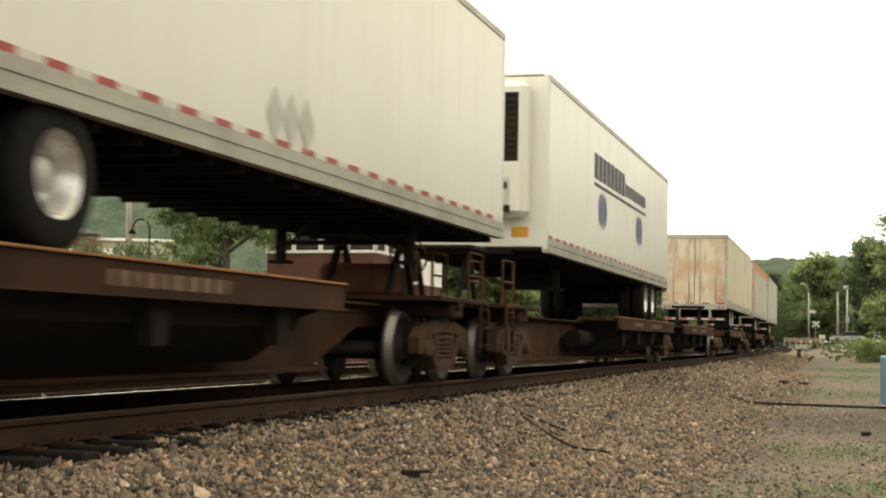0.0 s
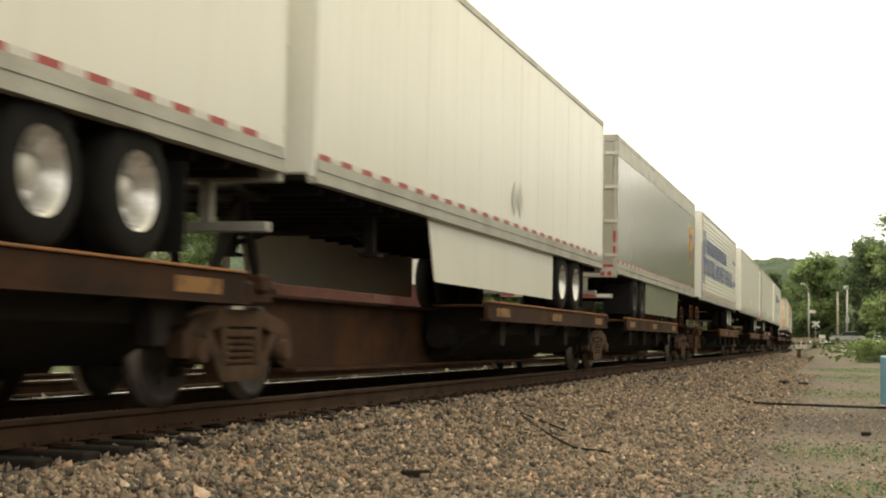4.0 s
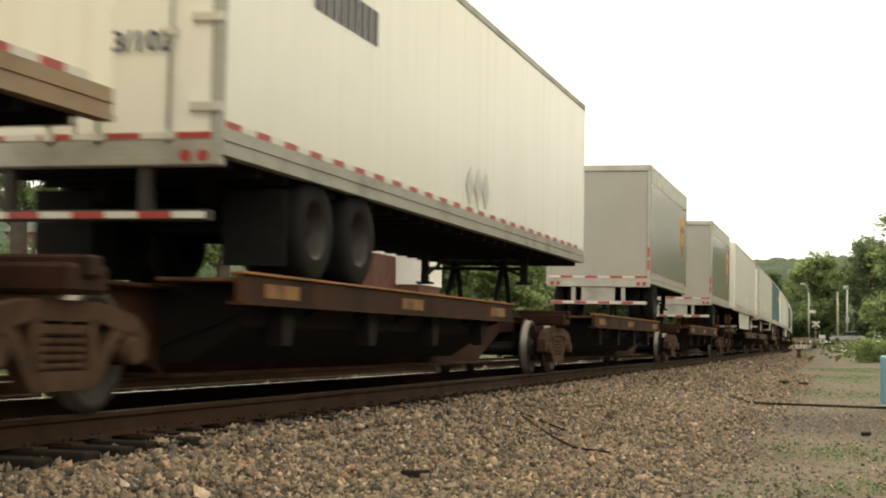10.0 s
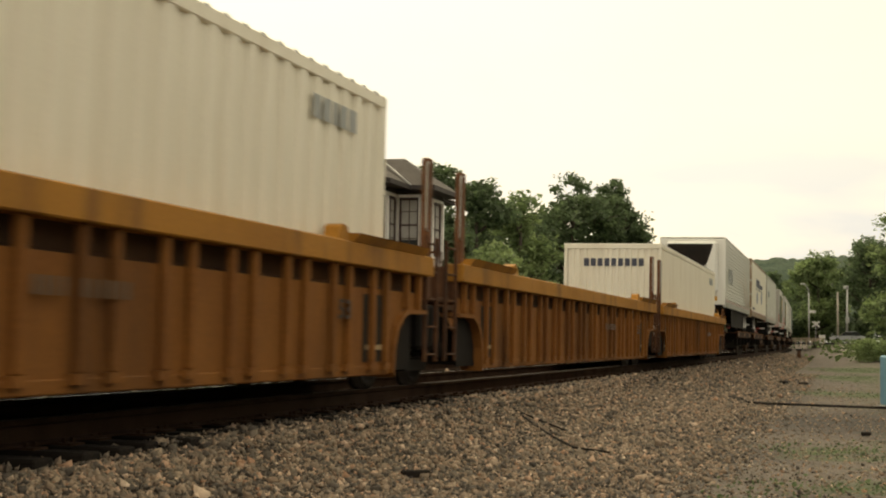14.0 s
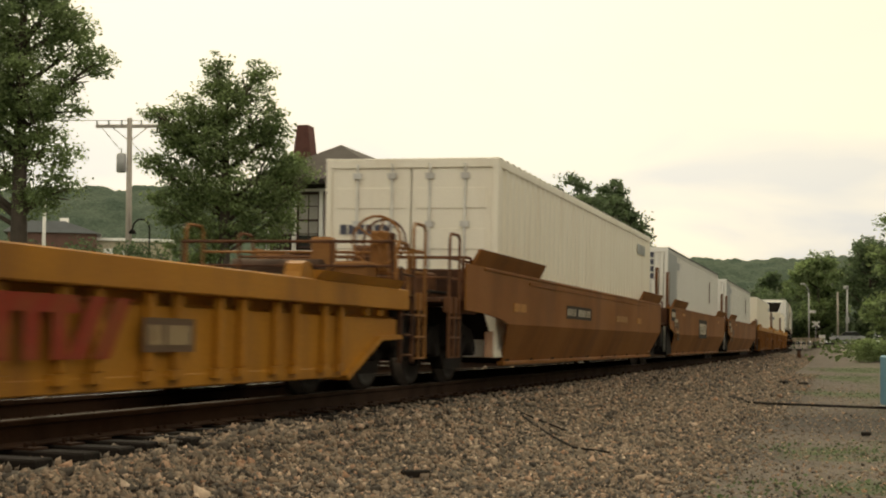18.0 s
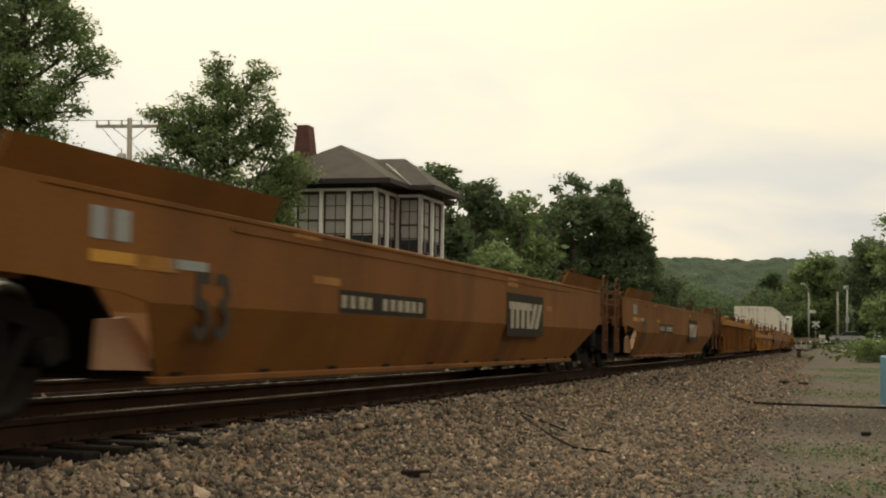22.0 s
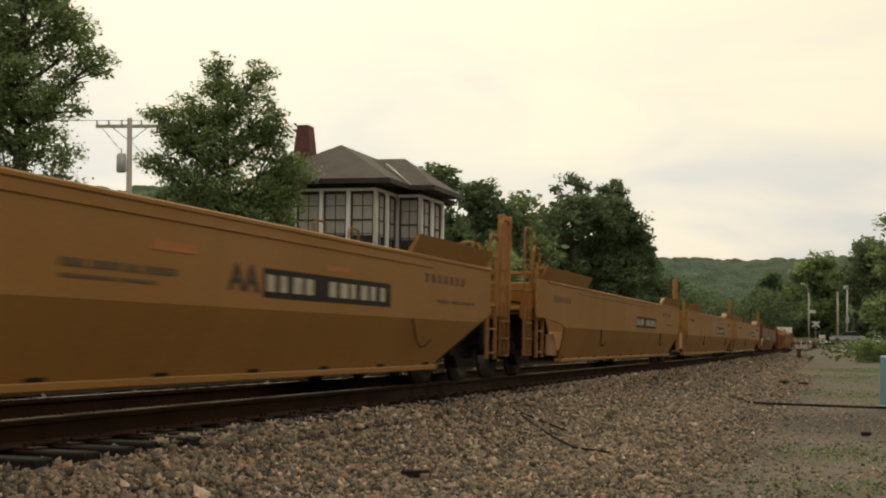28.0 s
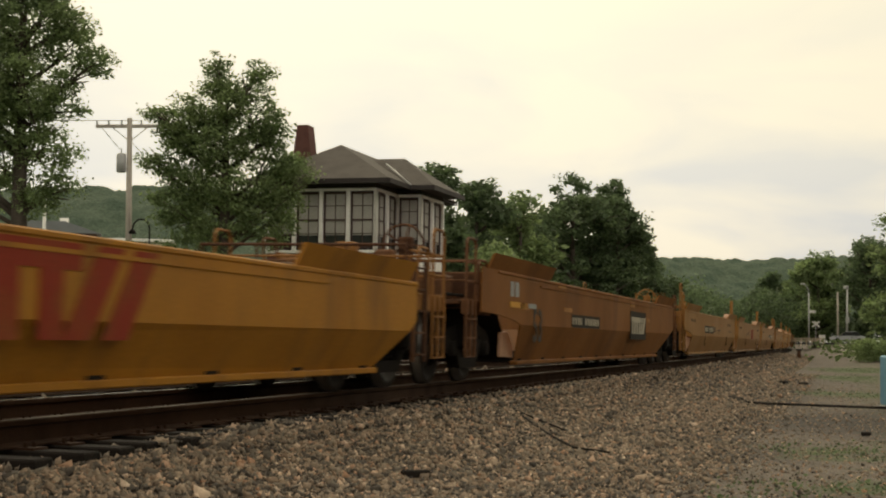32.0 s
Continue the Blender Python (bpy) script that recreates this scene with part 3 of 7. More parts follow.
# -- railway trucks --
def truck_meshes():
    frame_shape = Shape()
    for sx in (1,):
        a, b = -0.07, 0.07
        frame_shape.prism([(-1.16, 0.60), (-0.98, 0.71), (-0.45, 0.80), (0.45, 0.80), (0.98, 0.71), (1.16, 0.60), (1.16, 0.40), (1.02, 0.40), (0.99, 0.56), (0.80, 0.58), (0.44, 0.66),
                           (-0.44, 0.66), (-0.80, 0.58), (-0.99, 0.56), (-1.02, 0.40), (-1.16, 0.40)], "x", a, b)
        frame_shape.prism([(-0.78, 0.60), (-0.40, 0.20), (0.40, 0.20), (0.78, 0.60), (0.64, 0.62), (0.34, 0.33), (-0.34, 0.33), (-0.64, 0.62)], "x", a, b)
        for y in (-0.36, 0.36):
            frame_shape.box(a, b, y - 0.06, y + 0.06, 0.30, 0.70, 0.015)
        for y in (-0.2, 0.0, 0.2):
            for k in range(4):
                frame_shape.lathe([(0, 0.06), (0.025, 0.078), (0.05, 0.06)], ((a + b) / 2, y, 0.335 + k * 0.055), "z", 8)
        frame_shape.box(a + 0.01, b - 0.01, -0.32, 0.32, 0.56, 0.64, 0.02)
        for y in (-0.89, 0.89):
            frame_shape.cyl((-0.09, y, 0.457), (0.13, y, 0.457), 0.105, 0.095, 12)
            frame_shape.box(a, b, y - 0.12, y + 0.12, 0.53, 0.62, 0.02)
    bolster = Shape().box(-1.0, 1.0, -0.2, 0.2, 0.50, 0.72, 0.04).box(-0.3, 0.3, -0.26, 0.26, 0.70, 0.80, 0.03)
    for y in (-0.62, 0.62):
        bolster.cyl((-0.95, y, 0.36), (0.95, y, 0.36), 0.05, n=8)
        for sx in (-1, 1):
            bolster.box(sx * 0.76 - 0.05, sx * 0.76 + 0.05, y - 0.06, y + 0.05, 0.24, 0.52, 0.02)
    wheels = Shape().cyl((-0.70, 0, 0), (0.70, 0, 0), 0.085, n=12)
    for sx in (-1, 1):
        wheels.lathe([(sx * 0.665, 0.06), (sx * 0.665, 0.14), (sx * 0.70, 0.30), (sx * 0.685, 0.37), (sx * 0.685, 0.490), (sx * 0.705, 0.490), (sx * 0.715, 0.457), (sx * 0.815, 0.450), (sx * 0.815, 0.375),
                      (sx * 0.745, 0.34), (sx * 0.745, 0.16), (sx * 0.83, 0.13), (sx * 0.83, 0.06)], (0, 0, 0), "x", 22)
        for k in range(4):
            a = k * math.pi / 2
            wheels.cyl((sx * 0.742, 0.25 * math.cos(a), 0.25 * math.sin(a)), (sx * 0.752, 0.25 * math.cos(a), 0.25 * math.sin(a)), 0.035, n=8)
    worn = wheels.mesh("wheelset", WHEELSTEEL)
    worn.materials.append(TREAD)
    for q in worn.polygons:
        if math.hypot(q.center.y, q.center.z) > 0.43 and 0.735 < abs(q.center.x) < 0.80:
            q.material_index = 1
    # brown side frame, and a black copy with shade in its colour
    return frame_shape.mesh("side_frame", TRUCKMAT), frame_shape.mesh("side_frame", UNDER), bolster.mesh("truck", UNDER), worn


TRUCK, DARKTRUCK, BOLSTER, WHEELS = truck_meshes()


# the dark frames under well cars have the cars' shade painted in
def add_truck(car, y, shaded=False):
    t = put(part("truck", BOLSTER, UNDER, car, "dust-covered cast steel truck with coil springs, shade painted under well cars"), pose(0, y, 0))
    put(part("side_frame", DARKTRUCK if shaded else TRUCK, TRUCKMAT, t), pose(1.03, 0, 0))
    put(part("side_frame", DARKTRUCK if shaded else TRUCK, TRUCKMAT, t), pose(-1.03, 0, 0, 0, 0, 180))
    for k, dy in ((0, -0.89), (1, 0.89)):
        w = put(part("wheelset", WHEELS, WHEELSTEEL, t, "steel wheelset with bright worn treads"), pose(0, dy, 0.457))
        WHEELSETS.append((w, k))


def add_coupler(car, y, way):
    g = Shape().box(-0.09, 0.09, min(y, y - way * 0.75), max(y, y - way * 0.75), 0.76, 0.94, 0.02)
    g.box(-0.17, 0.17, min(y, y - way * 0.3), max(y, y - way * 0.3), 0.72, 1.0, 0.05)
    part("coupler", g, TRUCKMAT, car)
    g = Shape().tube([(0.45, y - way * 0.9, 0.86), (0.42, y - way * 0.45, 0.55), (0.2, y, 0.42)], 0.025, 6)
    part("brake_hose", g, RUBBER, car)


def ladder(car, x, y0, y1, z0, z1, mat, rungs=4):
    g = Shape()
    for y in (y0, y1):
        g.box(x - 0.02, x + 0.02, y - 0.022, y + 0.022, z0, z1)
    for k in range(rungs):
        z = z0 + 0.08 + (z1 - z0 - 0.16) * k / (rungs - 1)
        g.cyl((x, y0, z), (x, y1, z), 0.014, n=6)
    part("ladder", g, mat, car)


def brake_wheel(car, x, y, z, mat):
    g = Shape()
    pts = [(x + 0.28 * math.cos(a), y, z + 0.28 * math.sin(a)) for a in (2 * math.pi * i / 18 for i in range(19))]
    g.tube(pts, 0.016, 6)
    for i in range(5):
        a = 2 * math.pi * i / 5
        g.cyl((x, y, z), (x + 0.28 * math.cos(a), y, z + 0.28 * math.sin(a)), 0.012, n=6)
    g.cyl((x, y - 0.05, z), (x, y + 0.12, z), 0.05, n=10)
    g.box(x - 0.1, x + 0.1, y + 0.06, y + 0.18, z - 0.35, z + 0.12, 0.02)
    part("brake_wheel", g, mat, car, "rusty brake wheel on its gear box")


WORN = material("worn_tan_lettering", (0.16, 0.10, 0.06), 0.8, spots=((0.08, 0.045, 0.028), 0.7), scale=6)


# -- spine cars: a deep central beam with a wheel deck and a hitch --
def spine_unit(bn, bf, near_coupler, far_coupler, wheels_near, paint, edge, yellow):
    c = (bn + bf) / 2
    h = (bf - bn) / 2
    car = thing("spine_car", ("ochre-brown" if yellow else "rust-brown") + " skeletal spine car platform carrying a road trailer", "railway car", "spine car platforms of the train")
    n_in, f_in = (1.95 if near_coupler else 0.0), (1.95 if far_coupler else 0.0)
    lo, hi = -h + (0.55 if near_coupler else 0.25), h - (0.55 if far_coupler else 0.25)
    # central beam, deep between the trucks
    g = Shape()
    a, b = -h + n_in + 1.35, h - f_in - 1.35
    g.prism([(lo, 0.98), (lo, 0.72), (a, 0.70), (a + 1.6, 0.22), (b - 1.6, 0.22), (b, 0.70), (hi, 0.72), (hi, 0.98)], "x", -0.36, 0.36)
    part("centre_sill", g, paint, car, "deep rusty central beam")
    part("bottom_flange", Shape().box(-0.52, 0.52, a + 1.4, b - 1.4, 0.20, 0.25, 0.01), paint, car)
    part("top_flange", Shape().box(-0.50, 0.50, lo, hi, 0.96, 1.00, 0.01), paint, car)
    # wheel deck over about half of the unit
    deck_len = min(9.6, 2 * h - 6.5)
    y0 = (-h + (2.2 if near_coupler else 1.5)) if wheels_near else (h - (2.2 if far_coupler else 1.5) - deck_len)
    y0 += 0.85
    y1 = y0 + deck_len
    for sx in (-1, 1):
        xa, xb = sorted((sx * 0.55, sx * 1.34))
        g = Shape().box(xa, xb, y0, y1, 1.02, 1.055, 0.008)
        part("wheel_deck", g, RUST, car)
        g = Shape()
        xa, xb = sorted((sx * 1.30, sx * 1.36))
        g.box(xa, xb, y0 - 0.1, y1 + 0.1, 0.84, 1.085, 0.008)
        xa, xb = sorted((sx * 1.24, sx * 1.40))
        g.box(xa, xb, y0 - 0.1, y1 + 0.1, 0.835, 0.86)
        part("side_sill", g, paint, car, "rusty side channel of the wheel deck")
        g = Shape()
        xa, xb = sorted((sx * 1.27, sx * 1.385))
        g.box(xa, xb, y0 - 0.1, y1 + 0.1, 1.083, 1.105, 0.004)
        part("deck_edge", g, edge, car, "bright rust-worn top edge of the deck")
        if not yellow and sx > 0:
            side_bars("faded_letter", car, WORN, 1.361, y1 - 7.4, 0.905, (0.20, 0.16, 0.2, 0.1, 0.18, 0.2), 0.11, 0.07, "faded tan lettering")
            side_bars("faded_letter", car, WORN, 1.361, y1 - 4.6, 0.905, (0.08, 0.16, 0.1, 0.16, 0.1, 0.22, 0.16, 0.16, 0.16, 0.06), 0.11, 0.07, "faded tan lettering")
        if yellow:
            for y in (y0 + 0.4, (y0 + y1) / 2 - 0.5, y1 - 1.2):
                xa, xb = sorted((sx * 1.359, sx * 1.364))
                part("reflector", Shape().box(xa, xb, y, y + 0.8, 0.90, 1.02), GRIMYAMBER, car, "grimy yellow reflector plate")
    n = 7
    for k in range(n):
        y = y0 + 0.5 + (deck_len - 1.0) * k / (n - 1)
        # near-black in place of the car's paint: underside shade in the colour
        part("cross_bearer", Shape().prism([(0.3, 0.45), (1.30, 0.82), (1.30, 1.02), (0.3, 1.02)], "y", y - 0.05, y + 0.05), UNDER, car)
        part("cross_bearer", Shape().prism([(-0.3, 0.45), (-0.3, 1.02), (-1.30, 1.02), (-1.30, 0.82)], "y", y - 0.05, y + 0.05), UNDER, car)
    # added black solids that imitate the deck's own shade
    part("under_deck_shade", Shape().prism([(0.30, 0.98), (1.22, 0.98), (1.10, 0.66), (0.62, 0.34), (0.30, 0.34)], "y", y0 + 0.5, y1 - 0.5), UNDER, car, "black filler for the shade under the deck")
    part("under_deck_shade", Shape().prism([(-0.30, 0.98), (-1.22, 0.98), (-1.10, 0.66), (-0.62, 0.34), (-0.30, 0.34)], "y", y0 + 0.5, y1 - 0.5), UNDER, car)
    # low brackets between deck and beam
    for k in range(4):
        y = y0 + 1.2 + (deck_len - 2.4) * k / 3
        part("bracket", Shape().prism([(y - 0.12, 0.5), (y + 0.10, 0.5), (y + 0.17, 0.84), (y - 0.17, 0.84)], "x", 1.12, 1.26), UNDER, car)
    # hitch
    yh = (hi - 1.15) if wheels_near else (lo + 1.15)
    hitch = part("hitch", Shape().box(-0.6, 0.6, yh - 0.45, yh + 0.4, 1.90, 1.99, 0.03), UNDER, car, "black folding trailer hitch")
    part("hitch_foot", Shape().box(-0.5, 0.5, yh - 1.0, yh + 0.8, 0.99, 1.06, 0.02), UNDER, hitch)
    for sx in (-1, 1):
        part("hitch_strut", Shape().prism([(yh - 0.75, 1.0), (yh - 0.65, 1.0), (yh + 0.08, 1.92), (yh - 0.04, 1.92)], "x", sx * 0.42 - 0.035, sx * 0.42 + 0.035), UNDER, hitch)
        part("hitch_strut", Shape().prism([(yh + 0.5, 1.0), (yh + 0.6, 1.0), (yh + 0.12, 1.92), (yh + 0.02, 1.92)], "x", sx * 0.42 - 0.034, sx * 0.42 + 0.034), UNDER, hitch)
    # end bolsters
    for y in ((-h + n_in, h - f_in)):
        g = Shape().box(-1.25, 1.25, y - 0.28, y + 0.28, 0.84, 1.04, 0.03)
        g.box(-1.3, 1.3, y - 0.10, y + 0.10, 0.95, 1.10, 0.02)
        part("end_bolster", g, paint, car)
    # brake gear under the beam
    part("air_reservoir", Shape().cyl((0.62, -1.2, 0.62), (0.62, 0.4, 0.62), 0.18, n=14), UNDER, car)
    part("brake_valve", Shape().box(0.5, 0.75, 1.2, 1.7, 0.5, 0.85, 0.04), UNDER, car)
    for flag, y, way in ((near_coupler, -h, -1), (far_coupler, h, 1)):
        if flag:
            add_truck(car, y - way * 1.95)
            add_coupler(car, y, way)
            g = Shape().box(-1.3, 1.3, min(y - way * 0.5, y - way * 2.9), max(y - way * 0.5, y - way * 2.9), 1.04, 1.10, 0.01)
            part("end_platform", g, paint, car)
            g = Shape()
            for x in (0.72, 1.22):
                g.tube([(x, y - way * 0.6, 1.1), (x, y - way * 0.6, 1.72), (x, y - way * 1.3, 1.72), (x, y - way * 1.3, 1.1)], 0.02, 6)
                g.tube([(x, y - way * 0.6, 1.42), (x, y - way * 1.3, 1.42)], 0.016, 6)
            part("handrail", g, RUST, car)
            ladder(car, 1.30, y - way * 0.55, y - way * 0.95, 0.42, 1.05, paint, 3)
            if way < 0:
                brake_wheel(car, -0.2, y - way * 0.6, 1.75, RUST)
            else:
                part("gear_cabinet", Shape().box(-0.75, 0.35, y - way * 1.5 - 0.25, y - way * 1.5 + 0.25, 1.1, 1.55, 0.08), RUST, car, "rusty rounded gear cabinet")
        elif way < 0:
            add_truck(car, y)
    TRAIN.append((car, c))
    return car


# -- well cars --
FLOOR_TIE = Shape().box(-1.27, 1.27, -0.12, 0.12, 0.24, 0.32).mesh("floor_tie", UNDER)


def end_gear(car, e, tip, way, mat, high):
    """Ladders, grab irons, pipes and boxes on the platform between the well and the coupler."""
    y1 = tip - way * 0.08
    y0 = y1 - way * 0.46
    # ladder hanging below the platform
    steps = part("step_ladder", Shape().tube([(1.385, y0, 1.10), (1.385, y0, 0.36), (1.385, y1, 0.36), (1.385, y1, 1.10)], 0.022, 4), mat, car, "hanging step ladder at the car end")
    part("stile", Shape().box(1.37, 1.40, (y0 + y1) / 2 - 0.02, (y0 + y1) / 2 + 0.02, 0.37, 1.10), mat, steps)
    for z in (0.60, 0.84):
        part("rung", Shape().box(1.36, 1.41, min(y0, y1), max(y0, y1), z - 0.012, z + 0.012), mat, steps)
    # tall grab irons at the corner and across the end
    for x, ya, yb, z in ((1.38, y0, y1, high), (1.38, y0 - way * 0.62, y0 - way * 0.18, high - 0.25), (-1.38, y0, y1, high)):
        part("grab_iron", Shape().tube([(x, ya, 1.05), (x, ya, z - 0.06), (x, ya + (yb - ya) * 0.15, z), (x, yb - (yb - ya) * 0.15, z), (x, yb, z - 0.06), (x, yb, 1.05)], 0.019, 6), mat, car, "tall bent grab iron")
    for x in (0.95, 0.45, -0.6):
        part("grab_iron", Shape().tube([(x, y1, 1.05), (x, y1, high - 0.3), (x - 0.32, y1, high - 0.3), (x - 0.32, y1, 1.05)], 0.017, 6), mat, car)
    for z in (1.32, 1.56):
        part("guard_rail", Shape().tube([(1.36, e + way * 0.1, z), (1.36, y1, z), (-1.36, y1, z)], 0.017, 6), mat, car)
    # edge plate, pipes and valve boxes
    part("edge_plate", Shape().box(1.31, 1.37, min(e, y1), max(e, y1), 0.90, 1.09, 0.01), mat, car)
    part("air_pipe", Shape().tube([(1.05, e + way * 0.2, 1.16), (1.05, y1 - way * 0.3, 1.16), (0.8, y1 - way * 0.1, 0.9)], 0.022, 6), UNDER, car)
    m = e + (y1 - e) * 0.45
    part("valve_box", Shape().box(0.55, 0.95, m - 0.2, m + 0.2, 1.08, 1.42, 0.03), mat, car)
    part("reservoir", Shape().cyl((-0.7, m, 1.28), (0.35, m, 1.28), 0.17, n=14), TRUCKMAT, car)
    part("hand_brake_box", Shape().box(0.1, 0.36, y1 - way * 0.22 - 0.1, y1 - way * 0.22 + 0.1, 1.3, 1.72, 0.03), mat, car)


ENDPAINT = {"red_brown_well_paint": material("grimy_brown_end_paint", (0.15, 0.066, 0.028), 0.7, spots=((0.06, 0.03, 0.016), 0.6), scale=3, spec=0.2),
            "bright_yellow_well_paint": material("orange_yellow_end_paint", (0.27, 0.125, 0.035), 0.6, spots=((0.16, 0.07, 0.022), 0.6), scale=3, spec=0.2)}
ENDPAINT["tan_yellow_well_paint"] = ENDPAINT["bright_yellow_well_paint"]
ENDPAINT["ochre_yellow_well_paint"] = ENDPAINT["red_brown_well_paint"]
ENDPAINT["mottled_brown_well_paint"] = ENDPAINT["red_brown_well_paint"]


def well_unit(bn, bf, near_coupler, far_coupler, style, mat, top=1.50, post_far=False, ends=None):
    c, h = (bn + bf) / 2, (bf - bn) / 2
    usual = {("rib", False): (0.75, 1.2), ("rib", True): (2.5, 1.0), ("fold", False): (1.15, 0.65), ("fold", True): (1.9, 2.0)}
    (in_n, cn), (in_f, cf) = ends or (usual[style, near_coupler], usual[style, far_coupler])
    steep = near_coupler or mat is MAROON
    if mat is MAROON and not near_coupler:
        cn = 1.2
    lo, hi = -h + in_n, h - in_f
    dirty = GOLDDIRTY if mat is GOLD else mat
    tone = {"ochre_yellow_well_paint": "ochre-yellow", "bright_yellow_well_paint": "bright yellow", "tan_yellow_well_paint": "tan-yellow", "red_brown_well_paint": "red-brown", "mottled_brown_well_paint": "mottled brown and grey-green"}[mat.name]
    car = thing("well_car", "grimy %s %s intermodal well car" % (tone, "ribbed-side" if style == "rib" else "smooth-sided"), "railway car", "well cars of the train")
    for sx in (-1, 1):
        g = Shape()
        if style == "rib":
            arches = []
            for cut in (cn, cf):
                if top > 1.3:
                    arches.append([(0.0, 0.90)] + [(1 - d / cut, z) for d, z in ((0.5, 0.89), (0.30, 0.83), (0.14, 0.71), (0.04, 0.52), (0.0, 0.22))])
                else:
                    arches.append([(0.0, 0.62), (0.4, 0.60), (1.0, 0.22)])
            shelf = top - (0.42 if top > 1.3 else 0.32)
            prof = [(lo, shelf)] + [(lo + cn * p, z) for p, z in arches[0]] + [(hi - cf * p, z) for p, z in reversed(arches[1])] + [(hi, shelf)]
            xa, xb = sorted((sx * 1.37, sx * 1.39))
            g.prism(prof, "x", xa, xb)
            part("side_plate", g, dirty, car, "grimy side sheet between the ribs")
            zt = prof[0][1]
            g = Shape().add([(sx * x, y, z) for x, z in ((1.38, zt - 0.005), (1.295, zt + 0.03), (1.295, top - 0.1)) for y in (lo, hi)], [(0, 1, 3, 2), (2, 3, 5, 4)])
            # on ochre cars this colour also holds the overhang's shade
            part("inset_panel", g, SHADEDGRIME if mat is GOLD else dirty, car, "inset sheet under the top sill, grime and shade painted on ochre cars")
            g = Shape()
            xa, xb = sorted((sx * 1.29, sx * 1.50))
            g.box(xa, xb, lo - 0.1, hi + 0.1, top - 0.22, top, 0.012)
            part("top_sill", g, mat, car, "worn yellow top sill")
            g = Shape()
            xa, xb = sorted((sx * 1.365, sx * 1.40))
            g.box(xa, xb, lo + cn, hi - cf, 0.20, 0.30, 0.01)
            part("bottom_sill", g, dirty, car)
            y = lo + 0.25
            k = 0
            while y < hi - 0.2:
                low = 0.33 if lo + cn < y < hi - cf else min(0.9, top - 0.3)
                xa, xb = sorted((sx * 1.385, sx * 1.455))
                part("rib", Shape().box(xa, xb, y - 0.04, y + 0.04, low, top - 0.22, 0.01), dirty, car)
                if low < 0.5:
                    part("rib_foot", Shape().box(xa, xb, y - 0.09, y + 0.09, 0.26, 0.33), dirty, car)
                y += 0.44 if k % 2 == 0 else 0.72
                k += 1
            for e, way, cut, arch in ((lo, 1, cn, arches[0]), (hi, -1, cf, arches[1])):
                g = Shape()
                ring = [(e + way * p * cut, z) for p, z in arch]
                ring += [(e + way * (p * cut - 0.05), z - 0.045) for p, z in reversed(arch)]
                xa, xb = sorted((sx * 1.16, sx * 1.45))
                part("arch_flange", g.prism(ring, "x", xa, xb), dirty, car)
                # a black sheet takes the place of shade inside the wheel opening
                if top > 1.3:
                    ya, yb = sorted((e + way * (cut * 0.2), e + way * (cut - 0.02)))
                    part("arch_shade", Shape().box(sx * 1.325 - 0.012, sx * 1.325 + 0.012, ya, yb, 0.24, 1.0), UNDER, car, "black sheet for the shade in the wheel opening")
        else:
            xo, xi = 1.47, 1.255
            fold = 0.80 if top > 1.3 else 0.66
            out = 0.9 if near_coupler else (0.25 if steep else 0.0)
            up = [(lo - out, fold + 0.14), (lo, fold + 0.12), (lo + cn * (0.5 if steep else 0.25), fold + (0.06 if steep else 0)), (lo + cn * (0.72 if steep else 0.26), fold), (hi - cf * 0.25, fold), (hi, fold + 0.12), (hi, top), (lo - out, top)]
            xa, xb = sorted((sx * (xo - 0.02), sx * xo))
            g.prism(up, "x", xa, xb)
            part("upper_side", g, mat, car)
            g = Shape()
            lowp = [(lo + cn * (0.72 if steep else 0.25), fold, xo), (lo + cn * (0.86 if steep else 0.7), 0.52, (xo + xi) / 2), (lo + cn, 0.27, xi), (hi - cf, 0.27, xi), (hi - cf * 0.25, fold, xo)]
            vs = [(sx * x, y, z) for y, z, x in lowp] + [(sx * (x - 0.02), y, z) for y, z, x in lowp]
            g.add(vs, [(0, 1, 2, 3, 4), (9, 8, 7, 6, 5)] + [(i, i + 5, (i + 1) % 5 + 5, (i + 1) % 5) for i in range(5)])
            part("lower_side", g, mat, car, "inward-sloping lower side sheet")
            g = Shape()
            xa, xb = sorted((sx * (xi - 0.06), sx * (xi + 0.05)))
            g.box(xa, xb, lo + cn - 0.05, hi - cf + 0.05, 0.215, 0.275, 0.01)
            part("bottom_sill", g, mat, car)
            g = Shape()
            xa, xb = sorted((sx * (xo - 0.14), sx * (xo + 0.012)))
            g.box(xa, xb, lo, hi, top - 0.05, top, 0.012)
            part("top_sill", g, mat, car)
            if sx > 0:
                g = Shape().box(xo, xo + 0.012, lo + 2.8, hi - 2.8, top - 0.13, top - 0.10)
                part("weld_strip", g, mat, car)
        # flared container guides near both ends
        for e, way in ((lo, 1), (hi, -1)):
            ya, yb = sorted((e + way * (-0.5 if style == "fold" and near_coupler and way > 0 else 0.25), e + way * (3.6 if style == "fold" else 2.7)))
            g = Shape().prism([(sx * 1.42, top), (sx * 1.46, top), (sx * 1.56, top + 0.20), (sx * 1.52, top + 0.20)] if style == "fold" else [(sx * 1.36, top), (sx * 1.50, top), (sx * 1.56, top + 0.08), (sx * 1.42, top + 0.08)], "y", ya, yb)
            part("container_guide", g, mat, car, "flared container guide")
